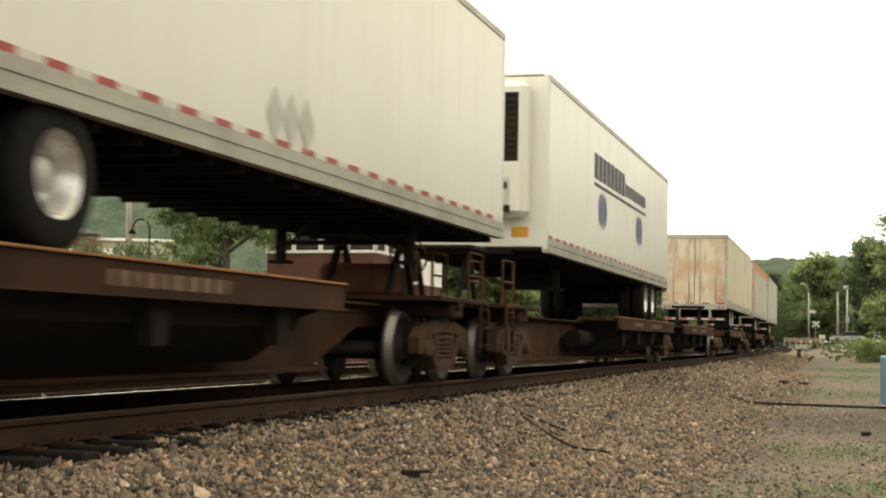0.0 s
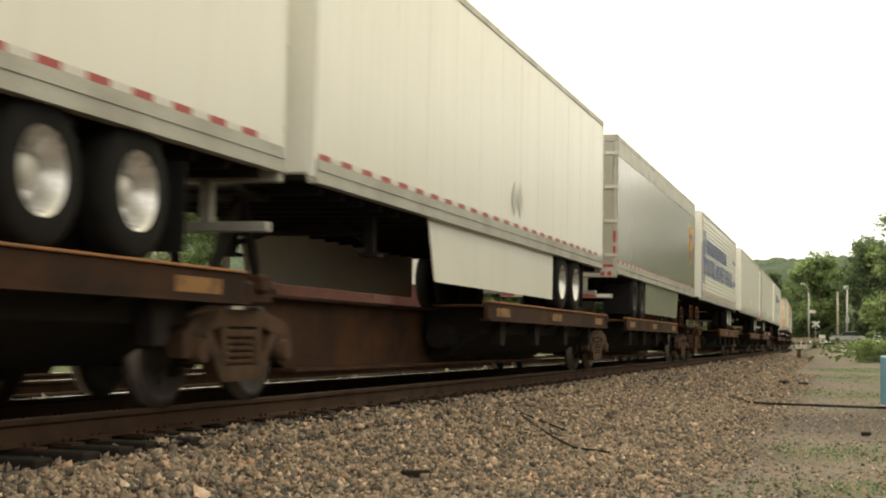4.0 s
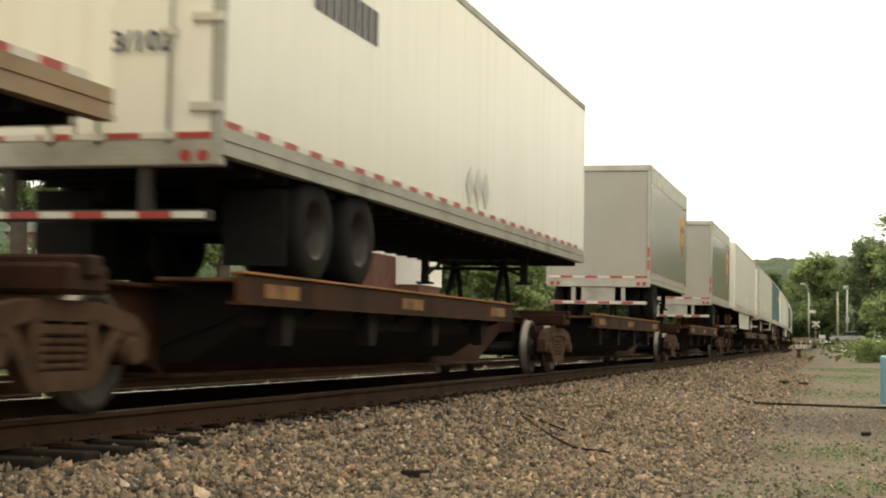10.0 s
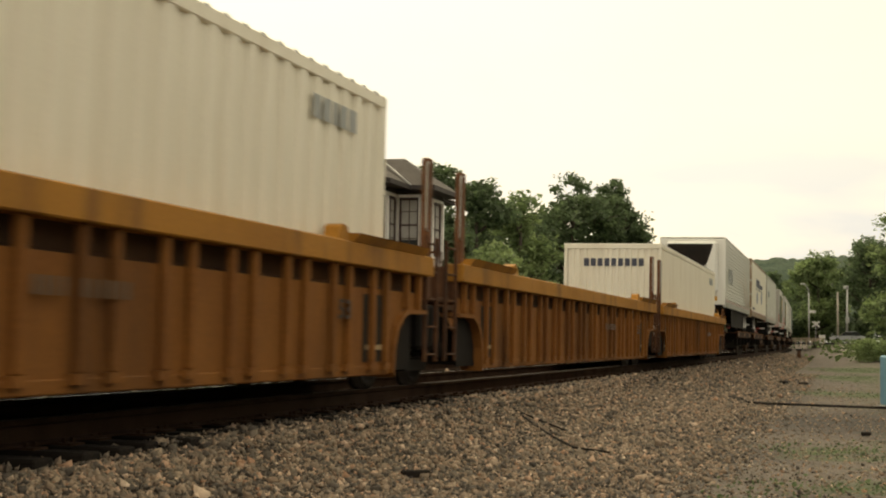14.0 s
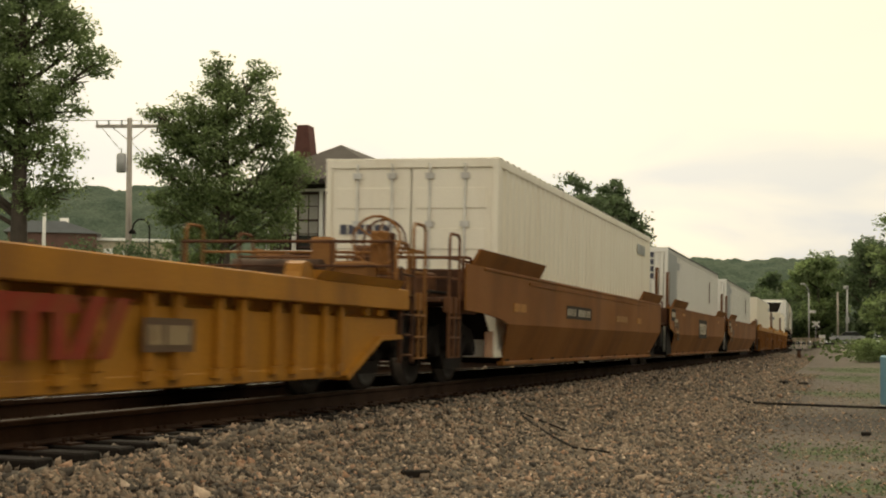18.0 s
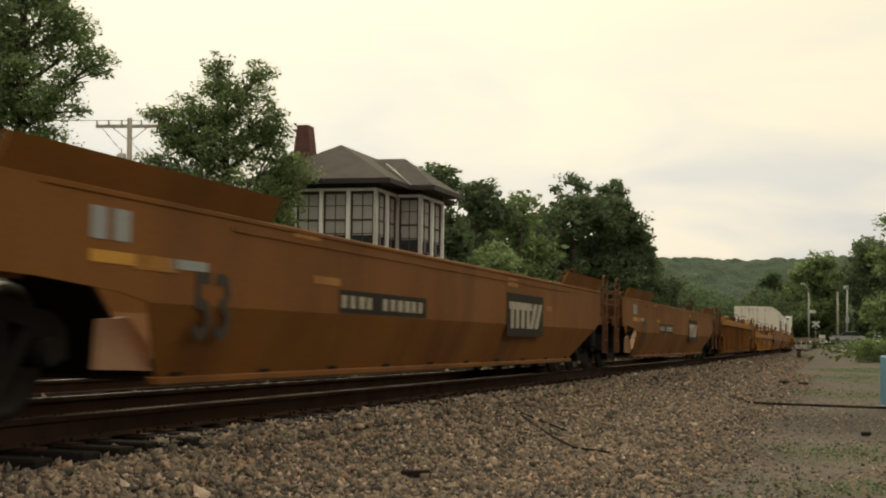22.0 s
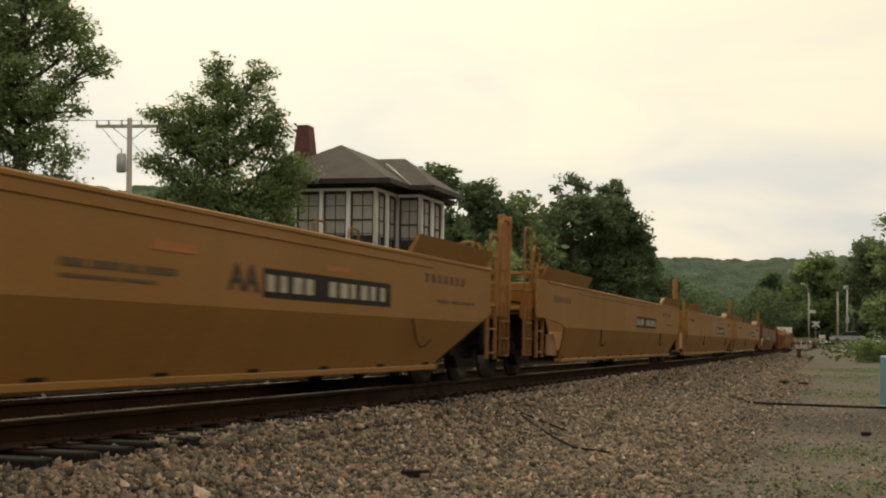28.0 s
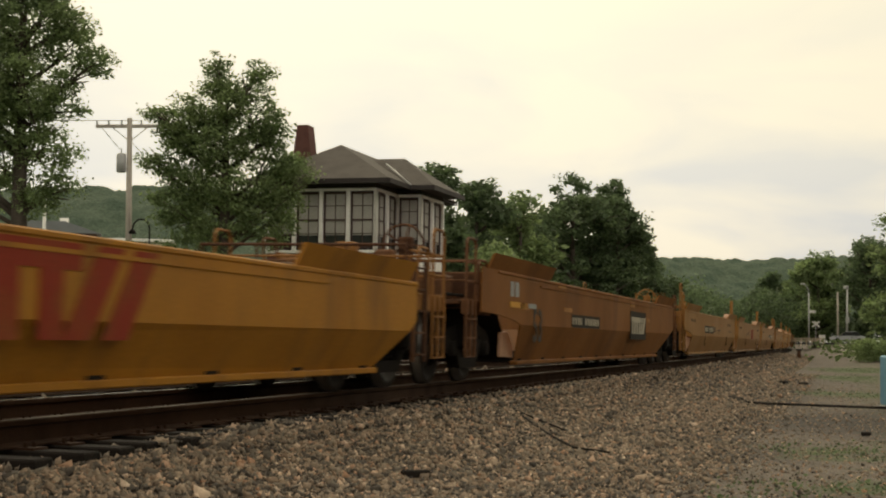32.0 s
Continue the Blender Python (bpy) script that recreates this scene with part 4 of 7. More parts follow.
        for yy in () if style == "fold" else (lo + 2.72, hi - 3.05):
            g = Shape().prism([(yy - 0.03, top), (yy + 0.33, top), (yy + 0.31, top + 0.07), (yy + 0.25, top + 0.09), (yy + 0.23, top + 0.13), (yy + 0.12, top + 0.15), (yy + 0.04, top + 0.12), (yy + 0.01, top + 0.05)], "x", sx * 1.40 - 0.08, sx * 1.40 + 0.08)
            part("locking_casting", g, mat, car)
    # floor and cross ties of the well
    for k in range(10):
        y = lo + cn + 0.3 + (hi - lo - cn - cf - 0.6) * k / 9
        put(part("floor_tie", FLOOR_TIE, UNDER, car), pose(0, y, 0))
    for e, way, cut in ((lo, 1, cn), (hi, -1, cf)):
        pr = [(e + way * 0.0, 0.98), (e + way * 0.06, 0.98), (e + way * (cut - 0.02), 0.28), (e + way * (cut - 0.08), 0.28)]
        # pale end sheets carry skylight in their colour
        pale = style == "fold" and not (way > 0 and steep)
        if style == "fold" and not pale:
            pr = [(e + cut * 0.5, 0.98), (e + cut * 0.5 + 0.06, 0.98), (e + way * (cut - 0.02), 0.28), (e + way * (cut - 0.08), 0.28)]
            if not near_coupler:
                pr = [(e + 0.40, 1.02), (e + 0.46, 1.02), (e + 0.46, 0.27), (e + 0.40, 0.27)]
                # black sheets again paint the opening's shade at this end
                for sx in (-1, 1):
                    part("arch_shade", Shape().prism([(e + 0.05, 0.24), (e + cut, 0.27), (e + cut, 0.85), (e + 0.05, 1.0)], "x", sx * 1.325 - 0.012, sx * 1.325 + 0.012), UNDER, car, "black sheet for the shade in the wheel opening")
            for sx in (-1, 1) if near_coupler else ():
                # the plate's pale tone stands for skylight falling on it
                part("skylit_plate", Shape().prism([(e + cut - 0.85, 0.34), (e + cut - 0.06, 0.32), (e + cut - 0.10, 0.50), (e + cut - 0.42, 0.70), (e + cut - 0.82, 0.68)], "x", sx * 1.22 - 0.02, sx * 1.22 + 0.02), AMBERPALE, car, "plate in the wheel opening, skylight painted in its pale tone")
        # black end sheets have the shade of the opening in their colour
        part("slope_sheet", Shape().prism(pr, "x", -1.20, 1.20), AMBERPALE if pale else UNDER, car, "slanted end sheet of the well, skylight painted pale" if pale else "slanted end sheet of the well, shade painted black")
    # ends over the trucks
    for e, b, way, flag in ((lo, -h, -1, near_coupler), (hi, h, 1, far_coupler)):
        tip = b - way * (0.45 if flag else 0.12)
        ya, yb = sorted((e - way * (cn if way < 0 else cf), tip))
        gear = TAN if mat is TAN else RUST
        part("draft_sill", Shape().box(-0.45, 0.45, ya, yb, 0.80, 1.078, 0.03), gear, car)
        ya, yb = sorted((e - way * 0.1, tip))
        part("end_platform", Shape().box(-1.30, 1.30, ya, yb, 1.02, 1.08, 0.01), gear, car)
        ya, yb = sorted((e - way * 0.12, e + way * 0.02))
        part("end_bulkhead", Shape().box(-1.36, 1.36, ya, yb, 1.0, top - 0.03, 0.02), gear, car)
        if style == "rib" or mat not in (MAROON, MOTTLED):
            ladder(car, 1.40, e + way * 0.1, e + way * 0.55, 0.32, top + 0.25, gear, 5)
        g = Shape()
        x1 = 1.25
        for x in (x1, 0.55, -0.55, -x1):
            g.tube([(x, e + way * 0.25, 1.08), (x, e + way * 0.25, 1.64)], 0.016, 6)
        g.tube([(x1, e + way * 0.25, 1.63), (-x1, e + way * 0.25, 1.63)], 0.018, 6)
        g.tube([(x1, e + way * 0.25, 1.36), (-x1, e + way * 0.25, 1.36)], 0.014, 6)
        part("handrail", g, gear, car)
        # box in near-black: shade under the platform put into its colour
        g = Shape().box(0.75, 1.28, min(e + way * 0.3, e + way * 0.75), max(e + way * 0.3, e + way * 0.75), 0.45, 0.98, 0.04)
        part("equipment_box", g, UNDER, car)
        if flag:
            end_gear(car, e, tip, way, ENDPAINT.get(mat.name, gear), 2.25 if mat is TAN else 1.86)
            add_truck(car, b - way * 1.75, True)
            add_coupler(car, b, way)
            if way < 0:
                brake_wheel(car, 0.35, b - way * 1.15, 1.80, gear)
            elif style == "rib":
                brake_wheel(car, 0.95, b - 1.0, 1.66, ENDPAINT["bright_yellow_well_paint"])
        else:
            # tall bent grab irons over the shared truck
            tall = 2.66 if style == "rib" else 2.45
            for x, y in () if post_far else ((1.33, e + 0.32),):
                post = part("end_post", Shape().box(x - 0.045, x + 0.045, y - 0.09, y + 0.09, 1.05, tall, 0.012), ENDPAINT[mat.name], car, "tall upright post with a bent handle")
                part("handle", Shape().tube([(x + 0.02, y, tall - 0.04), (x + 0.05, y - 0.16, tall - 0.06), (x + 0.05, y - 0.18, tall - 0.12), (x + 0.05, y - 0.18, tall - 0.82), (x + 0.02, y, tall - 0.86)], 0.014, 6), ALUDARK, post, "dull metal handle")
            if way < 0:
                add_truck(car, b, True)
        if post_far and way > 0:
            for y in (b - 0.5, b - 0.15):
                part("post", Shape().box(1.22, 1.32, y - 0.06, y + 0.06, 1.05, 2.35, 0.012), mat, car, "tall upright post")
    TRAIN.append((car, c))
    car["lo"], car["hi"] = lo, hi
    return car


def stencil_row(car, y, z, w, h, plate=BLACKPLATE, ink=INKWHITE, x=1.47):
    if plate:
        side_panel("stencil_plate", car, plate, x, y, y + w, z, z + h, "black stencil panel with white marks")
    rnd = random.Random(int(abs(y) * 100))
    n = 11
    pitch = (w - 0.12) / n
    for k in range(n):
        if k == 4:
            continue
        wide = pitch * rnd.uniform(0.45, 0.72)
        part("stencil_mark", Shape().box(x + 0.003, x + 0.008, y + 0.06 + k * pitch, y + 0.06 + k * pitch + wide, z + 0.05, z + h - 0.05), ink, car)


def block_logo(car, y, z, w, h, ink, x=1.47, plate=None):
    """A blocky emblem: three plain shapes under one bar."""
    if plate:
        side_panel("stencil_plate", car, plate, x, y - 0.12, y + w + 0.12, z - 0.12, z + h + 0.12)
        x += 0.004
    part("emblem", Shape().box(x, x + 0.004, y, y + w * 0.68, z + h * 0.72, z + h), ink, car)
    for k in (0.05, 0.20, 0.36, 0.52):
        part("emblem", Shape().box(x, x + 0.004, y + w * k, y + w * (k + 0.09), z, z + h * 0.72), ink, car)
    for a, b in ((0.66, 0.80), (0.82, 0.96)):
        part("emblem", Shape().prism([(y + w * (a - 0.05), z), (y + w * (a + 0.06), z), (y + w * (b + 0.06), z + h), (y + w * (b - 0.05), z + h)], "x", x, x + 0.004), ink, car)


# -- road trailers --
def road_wheel_meshes():
    tyre = Shape().lathe([(0.0, 0.29), (0.0, 0.44), (0.04, 0.495), (0.10, 0.505), (0.20, 0.505), (0.26, 0.495), (0.29, 0.44), (0.285, 0.29)], (0, 0, 0), "x", 28, False)
    tyre.lathe([(-0.33, 0.29), (-0.33, 0.44), (-0.29, 0.495), (-0.08, 0.495), (-0.04, 0.44), (-0.04, 0.29)], (0, 0, 0), "x", 28, False)
    rim = Shape().lathe([(0.285, 0.292), (0.27, 0.275), (0.255, 0.262), (0.09, 0.245), (0.045, 0.20), (0.045, 0.18)], (0, 0, 0), "x", 28, False)
    for k in range(10):
        a = 2 * math.pi * k / 10
        rim.cyl((0.09, 0.155 * math.cos(a), 0.155 * math.sin(a)), (0.13, 0.155 * math.cos(a), 0.155 * math.sin(a)), 0.018, n=6)
    hub = Shape().lathe([(0.05, 0.185), (0.062, 0.12), (0.175, 0.112), (0.195, 0.07), (0.195, 0.01)], (0, 0, 0), "x", 20)
    return tyre.mesh("tyre", RUBBER), rim.mesh("rim", RIMMAT), rim.mesh("rim", RIMDARK), hub.mesh("hub", UNDER), hub.mesh("hub", ALU)


TYRE, RIM, OLDRIM, HUB, PALEHUB = road_wheel_meshes()
DECK, FLOOR = 1.085, 2.04
JOIST = Shape().box(-1.215, 1.215, -0.03, 0.03, 0, 0.11).mesh("floor_joist", UNDER)
DASH_RED = Shape().box(0.003, 0.007, 0, 0.30, 0, 0.055).mesh("tape_dash", TAPERED)
DASH_WHITE = Shape().box(0.003, 0.007, 0, 0.30, 0, 0.055).mesh("tape_dash", TAPEWHITE)


def road_wheel(parent, y, sx, grimy=False):
    m = pose(sx * 0.97, y, DECK + 0.505) if sx > 0 else pose(sx * 0.97, y, DECK + 0.505, 0, 0, 180)
    w = put(part("wheel", TYRE, RUBBER, parent, "dual road wheel with black tyres"), m)
    part("rim", OLDRIM if grimy else RIM, RIMMAT, w, "grimy dark wheel rim" if grimy else "dull metal wheel rim")
    part("hub", HUB if grimy else PALEHUB, UNDER, w, "greasy black hub" if grimy else "dull metal hub")


def trailer(u, length, rear_near, mat, label, top=4.95, ribs=False, reefer=False, skirt=None, tape=True, axles=2, wheel_in=2.6, rail=RAILALU, roof_band=None, door_mat=None, base_mat=None, roll=False, grimy=False):
    """A box trailer whose near end is at u; local y runs from -length/2 (near) to length/2."""
    L = length / 2
    t = thing("semi_trailer", label, "trailer", "road trailers on the train")
    rear, nose = (-L, L) if rear_near else (L, -L)
    way = 1 if rear_near else -1   # from the rear towards the nose
    X = 1.295
    # box sides, front, roof
    for sx, nm in ((1, "side_wall"), (-1, "side_wall")):
        g = Shape()
        xa, xb = sorted((sx * (X - 0.04), sx * X))
        g.box(xa, xb, -L + 0.05, L - 0.05, FLOOR + 0.16, top - 0.10)
        w = part("side_wall", g, mat, t)
        if ribs and sx > 0:
            n = int((top - FLOOR - 0.4) / 0.135)
            for k in range(n):
                z = FLOOR + 0.28 + k * 0.135
                part("side_rib", Shape().prism([(X, z), (X + 0.013, z + 0.012), (X + 0.013, z + 0.026), (X, z + 0.038)], "y", -L + 0.08, L - 0.08), mat, w)
        elif sx > 0:
            n = int(length / 1.22)
            for k in range(1, n):
                y = -L + length * k / n
                part("panel_seam", Shape().box(X, X + 0.0015, y - 0.012, y + 0.012, FLOOR + 0.17, top - 0.11), mat, w)
    ya, yb = sorted((nose - way * 0.05, nose))
    g = Shape().box(-X + 0.06, X - 0.06, ya, yb, FLOOR + 0.05, top - 0.06, 0.02)
    part("front_wall", g, mat, t)
    g = Shape().box(-X + 0.01, X - 0.01, -L + 0.02, L - 0.02, top - 0.04, top, 0.015)
    part("roof", g, ALU, t)
    part("floor", Shape().box(-X + 0.05, X - 0.05, -L + 0.03, L - 0.03, FLOOR, FLOOR + 0.08), UNDER, t, "dark underside of the floor")
    # rails and corner posts
    for sx in (-1, 1):
        xa, xb = sorted((sx * (X - 0.07), sx * (X + 0.012)))
        part("top_rail", Shape().box(xa, xb, -L + 0.02, L - 0.02, top - 0.13, top - 0.02, 0.01), roof_band or rail, t)
        if roof_band:
            part("upper_band", Shape().box(xa, xb - 0.004 if sx > 0 else xb, -L + 0.05, L - 0.05, top - 0.45, top - 0.13), roof_band, t)
        xa, xb = sorted((sx * (X - 0.09), sx * (X + 0.016)))
        o = sx * (X + 0.016)
        steps = [(o - sx * 0.1, FLOOR - 0.035), (o + sx * 0.016, FLOOR - 0.035), (o + sx * 0.016, FLOOR + 0.012), (o, FLOOR + 0.016), (o, FLOOR + 0.083), (o + sx * 0.012, FLOOR + 0.087), (o + sx * 0.012, FLOOR + 0.103), (o, FLOOR + 0.107), (o, FLOOR + 0.19), (o - sx * 0.1, FLOOR + 0.19)]
        part("bottom_rail", Shape().prism(steps, "y", -L + 0.02, L - 0.02), rail, t)
        for e in (-1, 1):
            xa, xb = sorted((sx * (X - 0.10), sx * (X + 0.008)))
            ya, yb = sorted((e * L, e * (L - 0.10)))
            part("corner_post", Shape().box(xa, xb, ya, yb, FLOOR, top - 0.01, 0.03), rail if rear_near and e < 0 else mat, t)
    if tape:
        y, k = -L + 0.1, 0
        while y < L - 0.35:
            put(part("tape_dash", DASH_RED if k % 2 == 0 else DASH_WHITE, TAPERED, t), pose(X, y, FLOOR + 0.195))
            y += 0.30 if k % 2 == 0 else 0.33
            k += 1
    # rear end
    rmat = door_mat or mat
    y_out = rear
    ya, yb = sorted((rear, rear + way * 0.12))
    part("rear_sill", Shape().box(-X, X, ya, yb, FLOOR - 0.12, FLOOR + 0.10, 0.015), rail, t)
    part("rear_header", Shape().box(-X, X, ya, yb, top - 0.16, top, 0.015), rail, t)
    if roll:
        ya, yb = sorted((rear + way * 0.04, rear + way * 0.07))
        d = part("roll_door", Shape().box(-X + 0.1, X - 0.1, ya, yb, FLOOR + 0.10, top - 0.16, 0.012), rmat, t, "smooth grey roll-up door")
        part("latch", Shape().box(-0.22, 0.25, *sorted((rear + way * 0.01, rear + way * 0.045)), FLOOR + 0.12, FLOOR + 0.26, 0.01), ALUDARK, d)
    for sx in () if roll else (-1, 1):
        xa, xb = sorted((sx * 0.012, sx * (X - 0.10)))
        ya, yb = sorted((rear + way * 0.02, rear + way * 0.07))
        d = part("rear_door", Shape().box(xa, xb, ya, yb, FLOOR + 0.10, top - 0.16, 0.012), rmat, t)
        for x in (sx * 0.22, sx * 0.85):
            g = Shape().cyl((x, rear - way * 0.01, FLOOR + 0.06), (x, rear - way * 0.01, top - 0.12), 0.017, n=8)
            for z in (FLOOR + 0.12, 3.0, 3.9, top - 0.2):
                g.box(x - 0.05, x + 0.05, rear - way * 0.01 - 0.025, rear - way * 0.01 + 0.03, z - 0.03, z + 0.03)
            part("lock_rod", g, ALU, d, "dull metal lock rod")
        for k in range(4):
            z = FLOOR + 0.35 + k * (top - FLOOR - 0.75) / 3
            xa, xb = sorted((sx * (X - 0.26), sx * (X + 0.015)))
            part("hinge", Shape().box(xa, xb, rear - way * 0.012 - 0.012, rear - way * 0.012 + 0.02, z - 0.035, z + 0.035), ALU, d)
    ya, yb = sorted((rear - way * 0.004, rear))
    for k in range(8):
        part("tail_tape", Shape().box(-1.25 + k * 0.31, -1.25 + k * 0.31 + 0.30, ya, yb, FLOOR + 0.10, FLOOR + 0.15), TAPERED if k % 2 else TAPEWHITE, t)
    if mat is GREYPANEL:
        for z in (FLOOR + 0.30, FLOOR + 0.62):
            part("corner_tape", Shape().box(X + 0.006, X + 0.012, *sorted((rear + way * 0.02, rear + way * 0.08)), z, z + 0.24), TAPERED, t)
            part("corner_tape", Shape().box(X - 0.075, X - 0.025, ya, yb, z, z + 0.24), TAPERED, t)
    g = Shape()
    if mat is BLUE:
        for x, lean in ((-0.62, -0.28), (0.62, 0.28), (1.17, 0.0), (-1.17, 0.0)):
            g.prism([(x - 0.05, FLOOR - 0.1), (x + 0.05, FLOOR - 0.1), (x + 0.05 - lean, DECK + 0.45), (x - 0.05 - lean, DECK + 0.45)], "y", rear + way * 0.1 - 0.05, rear + way * 0.1 + 0.05)
    for x in () if mat is BLUE else (-0.62, 0.62):
        g.box(x - 0.05, x + 0.05, rear + way * 0.1 - 0.05, rear + way * 0.1 + 0.05, DECK + 0.45, FLOOR - 0.1)
    g.box(-1.2, 1.2, rear + way * 0.08 - 0.06, rear + way * 0.08 + 0.06, DECK + 0.40, DECK + 0.49, 0.01)
    part("underrun_bar", g, PALERAIL if mat is BLUE else (RIMDARK if rail in (RUSTYRAIL, ALUDARK) else ALUDARK), t, "steel underrun guard")
    for k in range(8):
        ya, yb = sorted((rear + way * 0.015, rear + way * 0.02))
        part("guard_tape", Shape().box(-1.18 + k * 0.295, -1.18 + k * 0.295 + 0.29, ya, yb, DECK + 0.42, DECK + 0.475), TAPERED if k % 2 == 0 else TAPEWHITE, t)
    for x in (-1.15, -1.0, 1.0, 1.15):
        part("tail_lamp", Shape().cyl((x, rear - way * 0.01, FLOOR - 0.04), (x, rear + way * 0.02, FLOOR - 0.04), 0.05, n=10), TAPERED, t, "round red tail lamp")
    # running gear
    ys = [rear + way * (wheel_in + 1.27 * k) for k in range(axles)]
    for y in ys:
        for sx in (-1, 1):
            road_wheel(t, y, sx, grimy)
        part("axle", Shape().cyl((-0.95, y, DECK + 0.505), (0.95, y, DECK + 0.505), 0.065, n=10), UNDER, t)
    ya, yb = sorted((ys[0] - way * 0.9, ys[-1] + way * 0.9))
    g = Shape()
    for x in (-0.5, 0.5):
        g.box(x - 0.06, x + 0.06, ya, yb, DECK + 0.68, FLOOR, 0.01)
    for y in ys:
        g.box(-0.6, 0.6, y - 0.08, y + 0.35, DECK + 0.55, DECK + 0.75, 0.04)
    part("bogie_frame", g, UNDER, t)
    if axles == 2:
        y = ys[0] - way * 0.75
        for sx in (-1, 1):
            part("mudflap", Shape().box(sx * 0.95 - 0.3, sx * 0.95 + 0.3, y - 0.012, y + 0.012, DECK + 0.12, FLOOR - 0.15), RUBBER, t)
    # floor joists, landing gear
    n = int(length / 0.62)
    for k in range(n):
        y = -L + 0.4 + (length - 0.8) * k / (n - 1)
        put(part("floor_joist", JOIST, UNDER, t), pose(0, y, FLOOR - 0.11))
    y = nose - way * (3.0 if length > 10 else 1.9)
    g = Shape()
    for sx in (-1, 1):
        g.box(sx * 0.85 - 0.06, sx * 0.85 + 0.06, y - 0.06, y + 0.06, DECK + 0.42, FLOOR, 0.012)
        g.box(sx * 0.85 - 0.12, sx * 0.85 + 0.12, y - 0.12, y + 0.12, DECK + 0.40, DECK + 0.44)
    g.cyl((-0.85, y, 1.75), (0.85, y, 1.75), 0.03, n=8)
    g.tube([(0.85, y, 1.62), (0.0, y - way * 0.9, FLOOR)], 0.03, 6).tube([(-0.85, y, 1.62), (0.0, y - way * 0.9, FLOOR)], 0.03, 6)
    part("landing_gear", g, UNDER, t, "raised landing gear legs")
    g = Shape().box(-0.7, 0.7, min(nose, nose - way * 1.6), max(nose, nose - way * 1.6), FLOOR - 0.05, FLOOR)
    g.cyl((0, nose - way * 0.92, FLOOR - 0.14), (0, nose - way * 0.92, FLOOR), 0.045, n=10)
    part("kingpin_plate", g, UNDER, t)
    if skirt:
        ya, yb = sorted((ys[-1] + way * 0.75, nose - way * 4.0))
        if length > 10:
            z0 = DECK + 0.18
            pr = [(ya, z0), (yb, z0), (yb, FLOOR), (ya, FLOOR)]
            if way > 0:
                pr = [(ya, z0), (yb - 0.35, z0), (yb, FLOOR), (ya, FLOOR)]
            else:
                pr = [(ya + 0.35, z0), (yb, z0), (yb, FLOOR), (ya, FLOOR)]
            for sx in (-1, 1):
                xa, xb = sorted((sx * 1.22, sx * 1.235))
                part("side_skirt", Shape().prism(pr, "x", xa, xb), skirt, t, "flat side skirt")
    if reefer:
        ya, yb = sorted((nose, nose + way * 0.42))
        g = Shape().box(-1.02, 1.02, ya, yb, 2.55, top - 0.18, 0.10)
        r = part("cooling_unit", g, base_mat or WHITE, t, "white cooling unit on the nose")
        yo = nose + way * 0.42
        g = Shape()
        if reefer == "wide":
            g.prism([(-0.92, 3.55), (0.45, 3.55), (0.62, 3.75), (0.85, top - 0.3), (-0.95, top - 0.3)], "y", *sorted((yo - way * 0.03, yo + way * 0.006)))
        else:
            g.box(0.05, 0.88, *sorted((yo - way * 0.03, yo + way * 0.006)), 3.45, top - 0.38, 0.002)
        part("grille", g, BLACKPLATE, r, "black intake grille")
        g = Shape()
        for k in range(10):
            z = 3.55 + k * (top - 4.0) / 9
            g.box(-0.85 if reefer == "wide" else 0.08, 0.6 if reefer == "wide" else 0.85, *sorted((yo, yo + way * 0.02)), z, z + 0.03)
        part("grille_slats", g, UNDER, r)
        g = Shape().box(0.25, 0.75, *sorted((yo, yo + way * 0.012)), 2.72, 3.2, 0.004)
        part("hatch", g, ALU, r)
        for x, z in ((0.55, 3.0), (0.05, 2.85), (0.6, 2.62)):
            part("gauge_panel", Shape().box(x, x + 0.16, *sorted((yo, yo + way * 0.018)), z, z + 0.12), BLACKPLATE, r)
        part("fuel_tank", Shape().cyl((-0.5, nose - way * 4.6, 1.74), (0.5, nose - way * 4.6, 1.74), 0.2, n=16), UNDER, t)
        for sx in (0.7,):
            part("warning_label", Shape().box(sx, sx + 0.28, *sorted((nose, nose + way * 0.006)), 2.25, 2.42), AMBER, t, "small yellow warning label")
    TRAIN.append((t, u + L))
    t["L"] = L
    return t


def diamonds(t, y0, y1, z0, z1, n, mat=EMBLEMGREY):
    """Grey diamonds side by side between two stations."""
    w = (y1 - y0) / n
    for k in range(n):
        c = y0 + w * (k + 0.5)
        part("emblem", Shape().prism([(c, z0), (c + w / 2, (z0 + z1) / 2), (c, z1), (c - w / 2, (z0 + z1) / 2)], "x", 1.300, 1.304), mat, t, "grey diamond emblem")


def company_name(t, y0, y1, z0, z1, mat, big=8, small=9):
    """Bold capitals, then small letters, as plain bars."""
    mid = y0 + (y1 - y0) * 0.55
    p = (mid - y0) / big
    for k in range(big):
        side_bars("company_name", t, mat, 1.300, y0 + p * k, z0 + (z1 - z0) * 0.25, (p * 0.74,), (z1 - z0) * 0.75)
    if small:
        p = (y1 - mid) / small
        side_bars("company_name", t, mat, 1.300, mid + 0.05, z0 + (z1 - z0) * 0.3, (p * 0.66,) * small, (z1 - z0) * 0.4, p * 0.34)
        side_panel("underline", t, mat, 1.300, y0, y1, z0 + 0.02, z0 + 0.08)


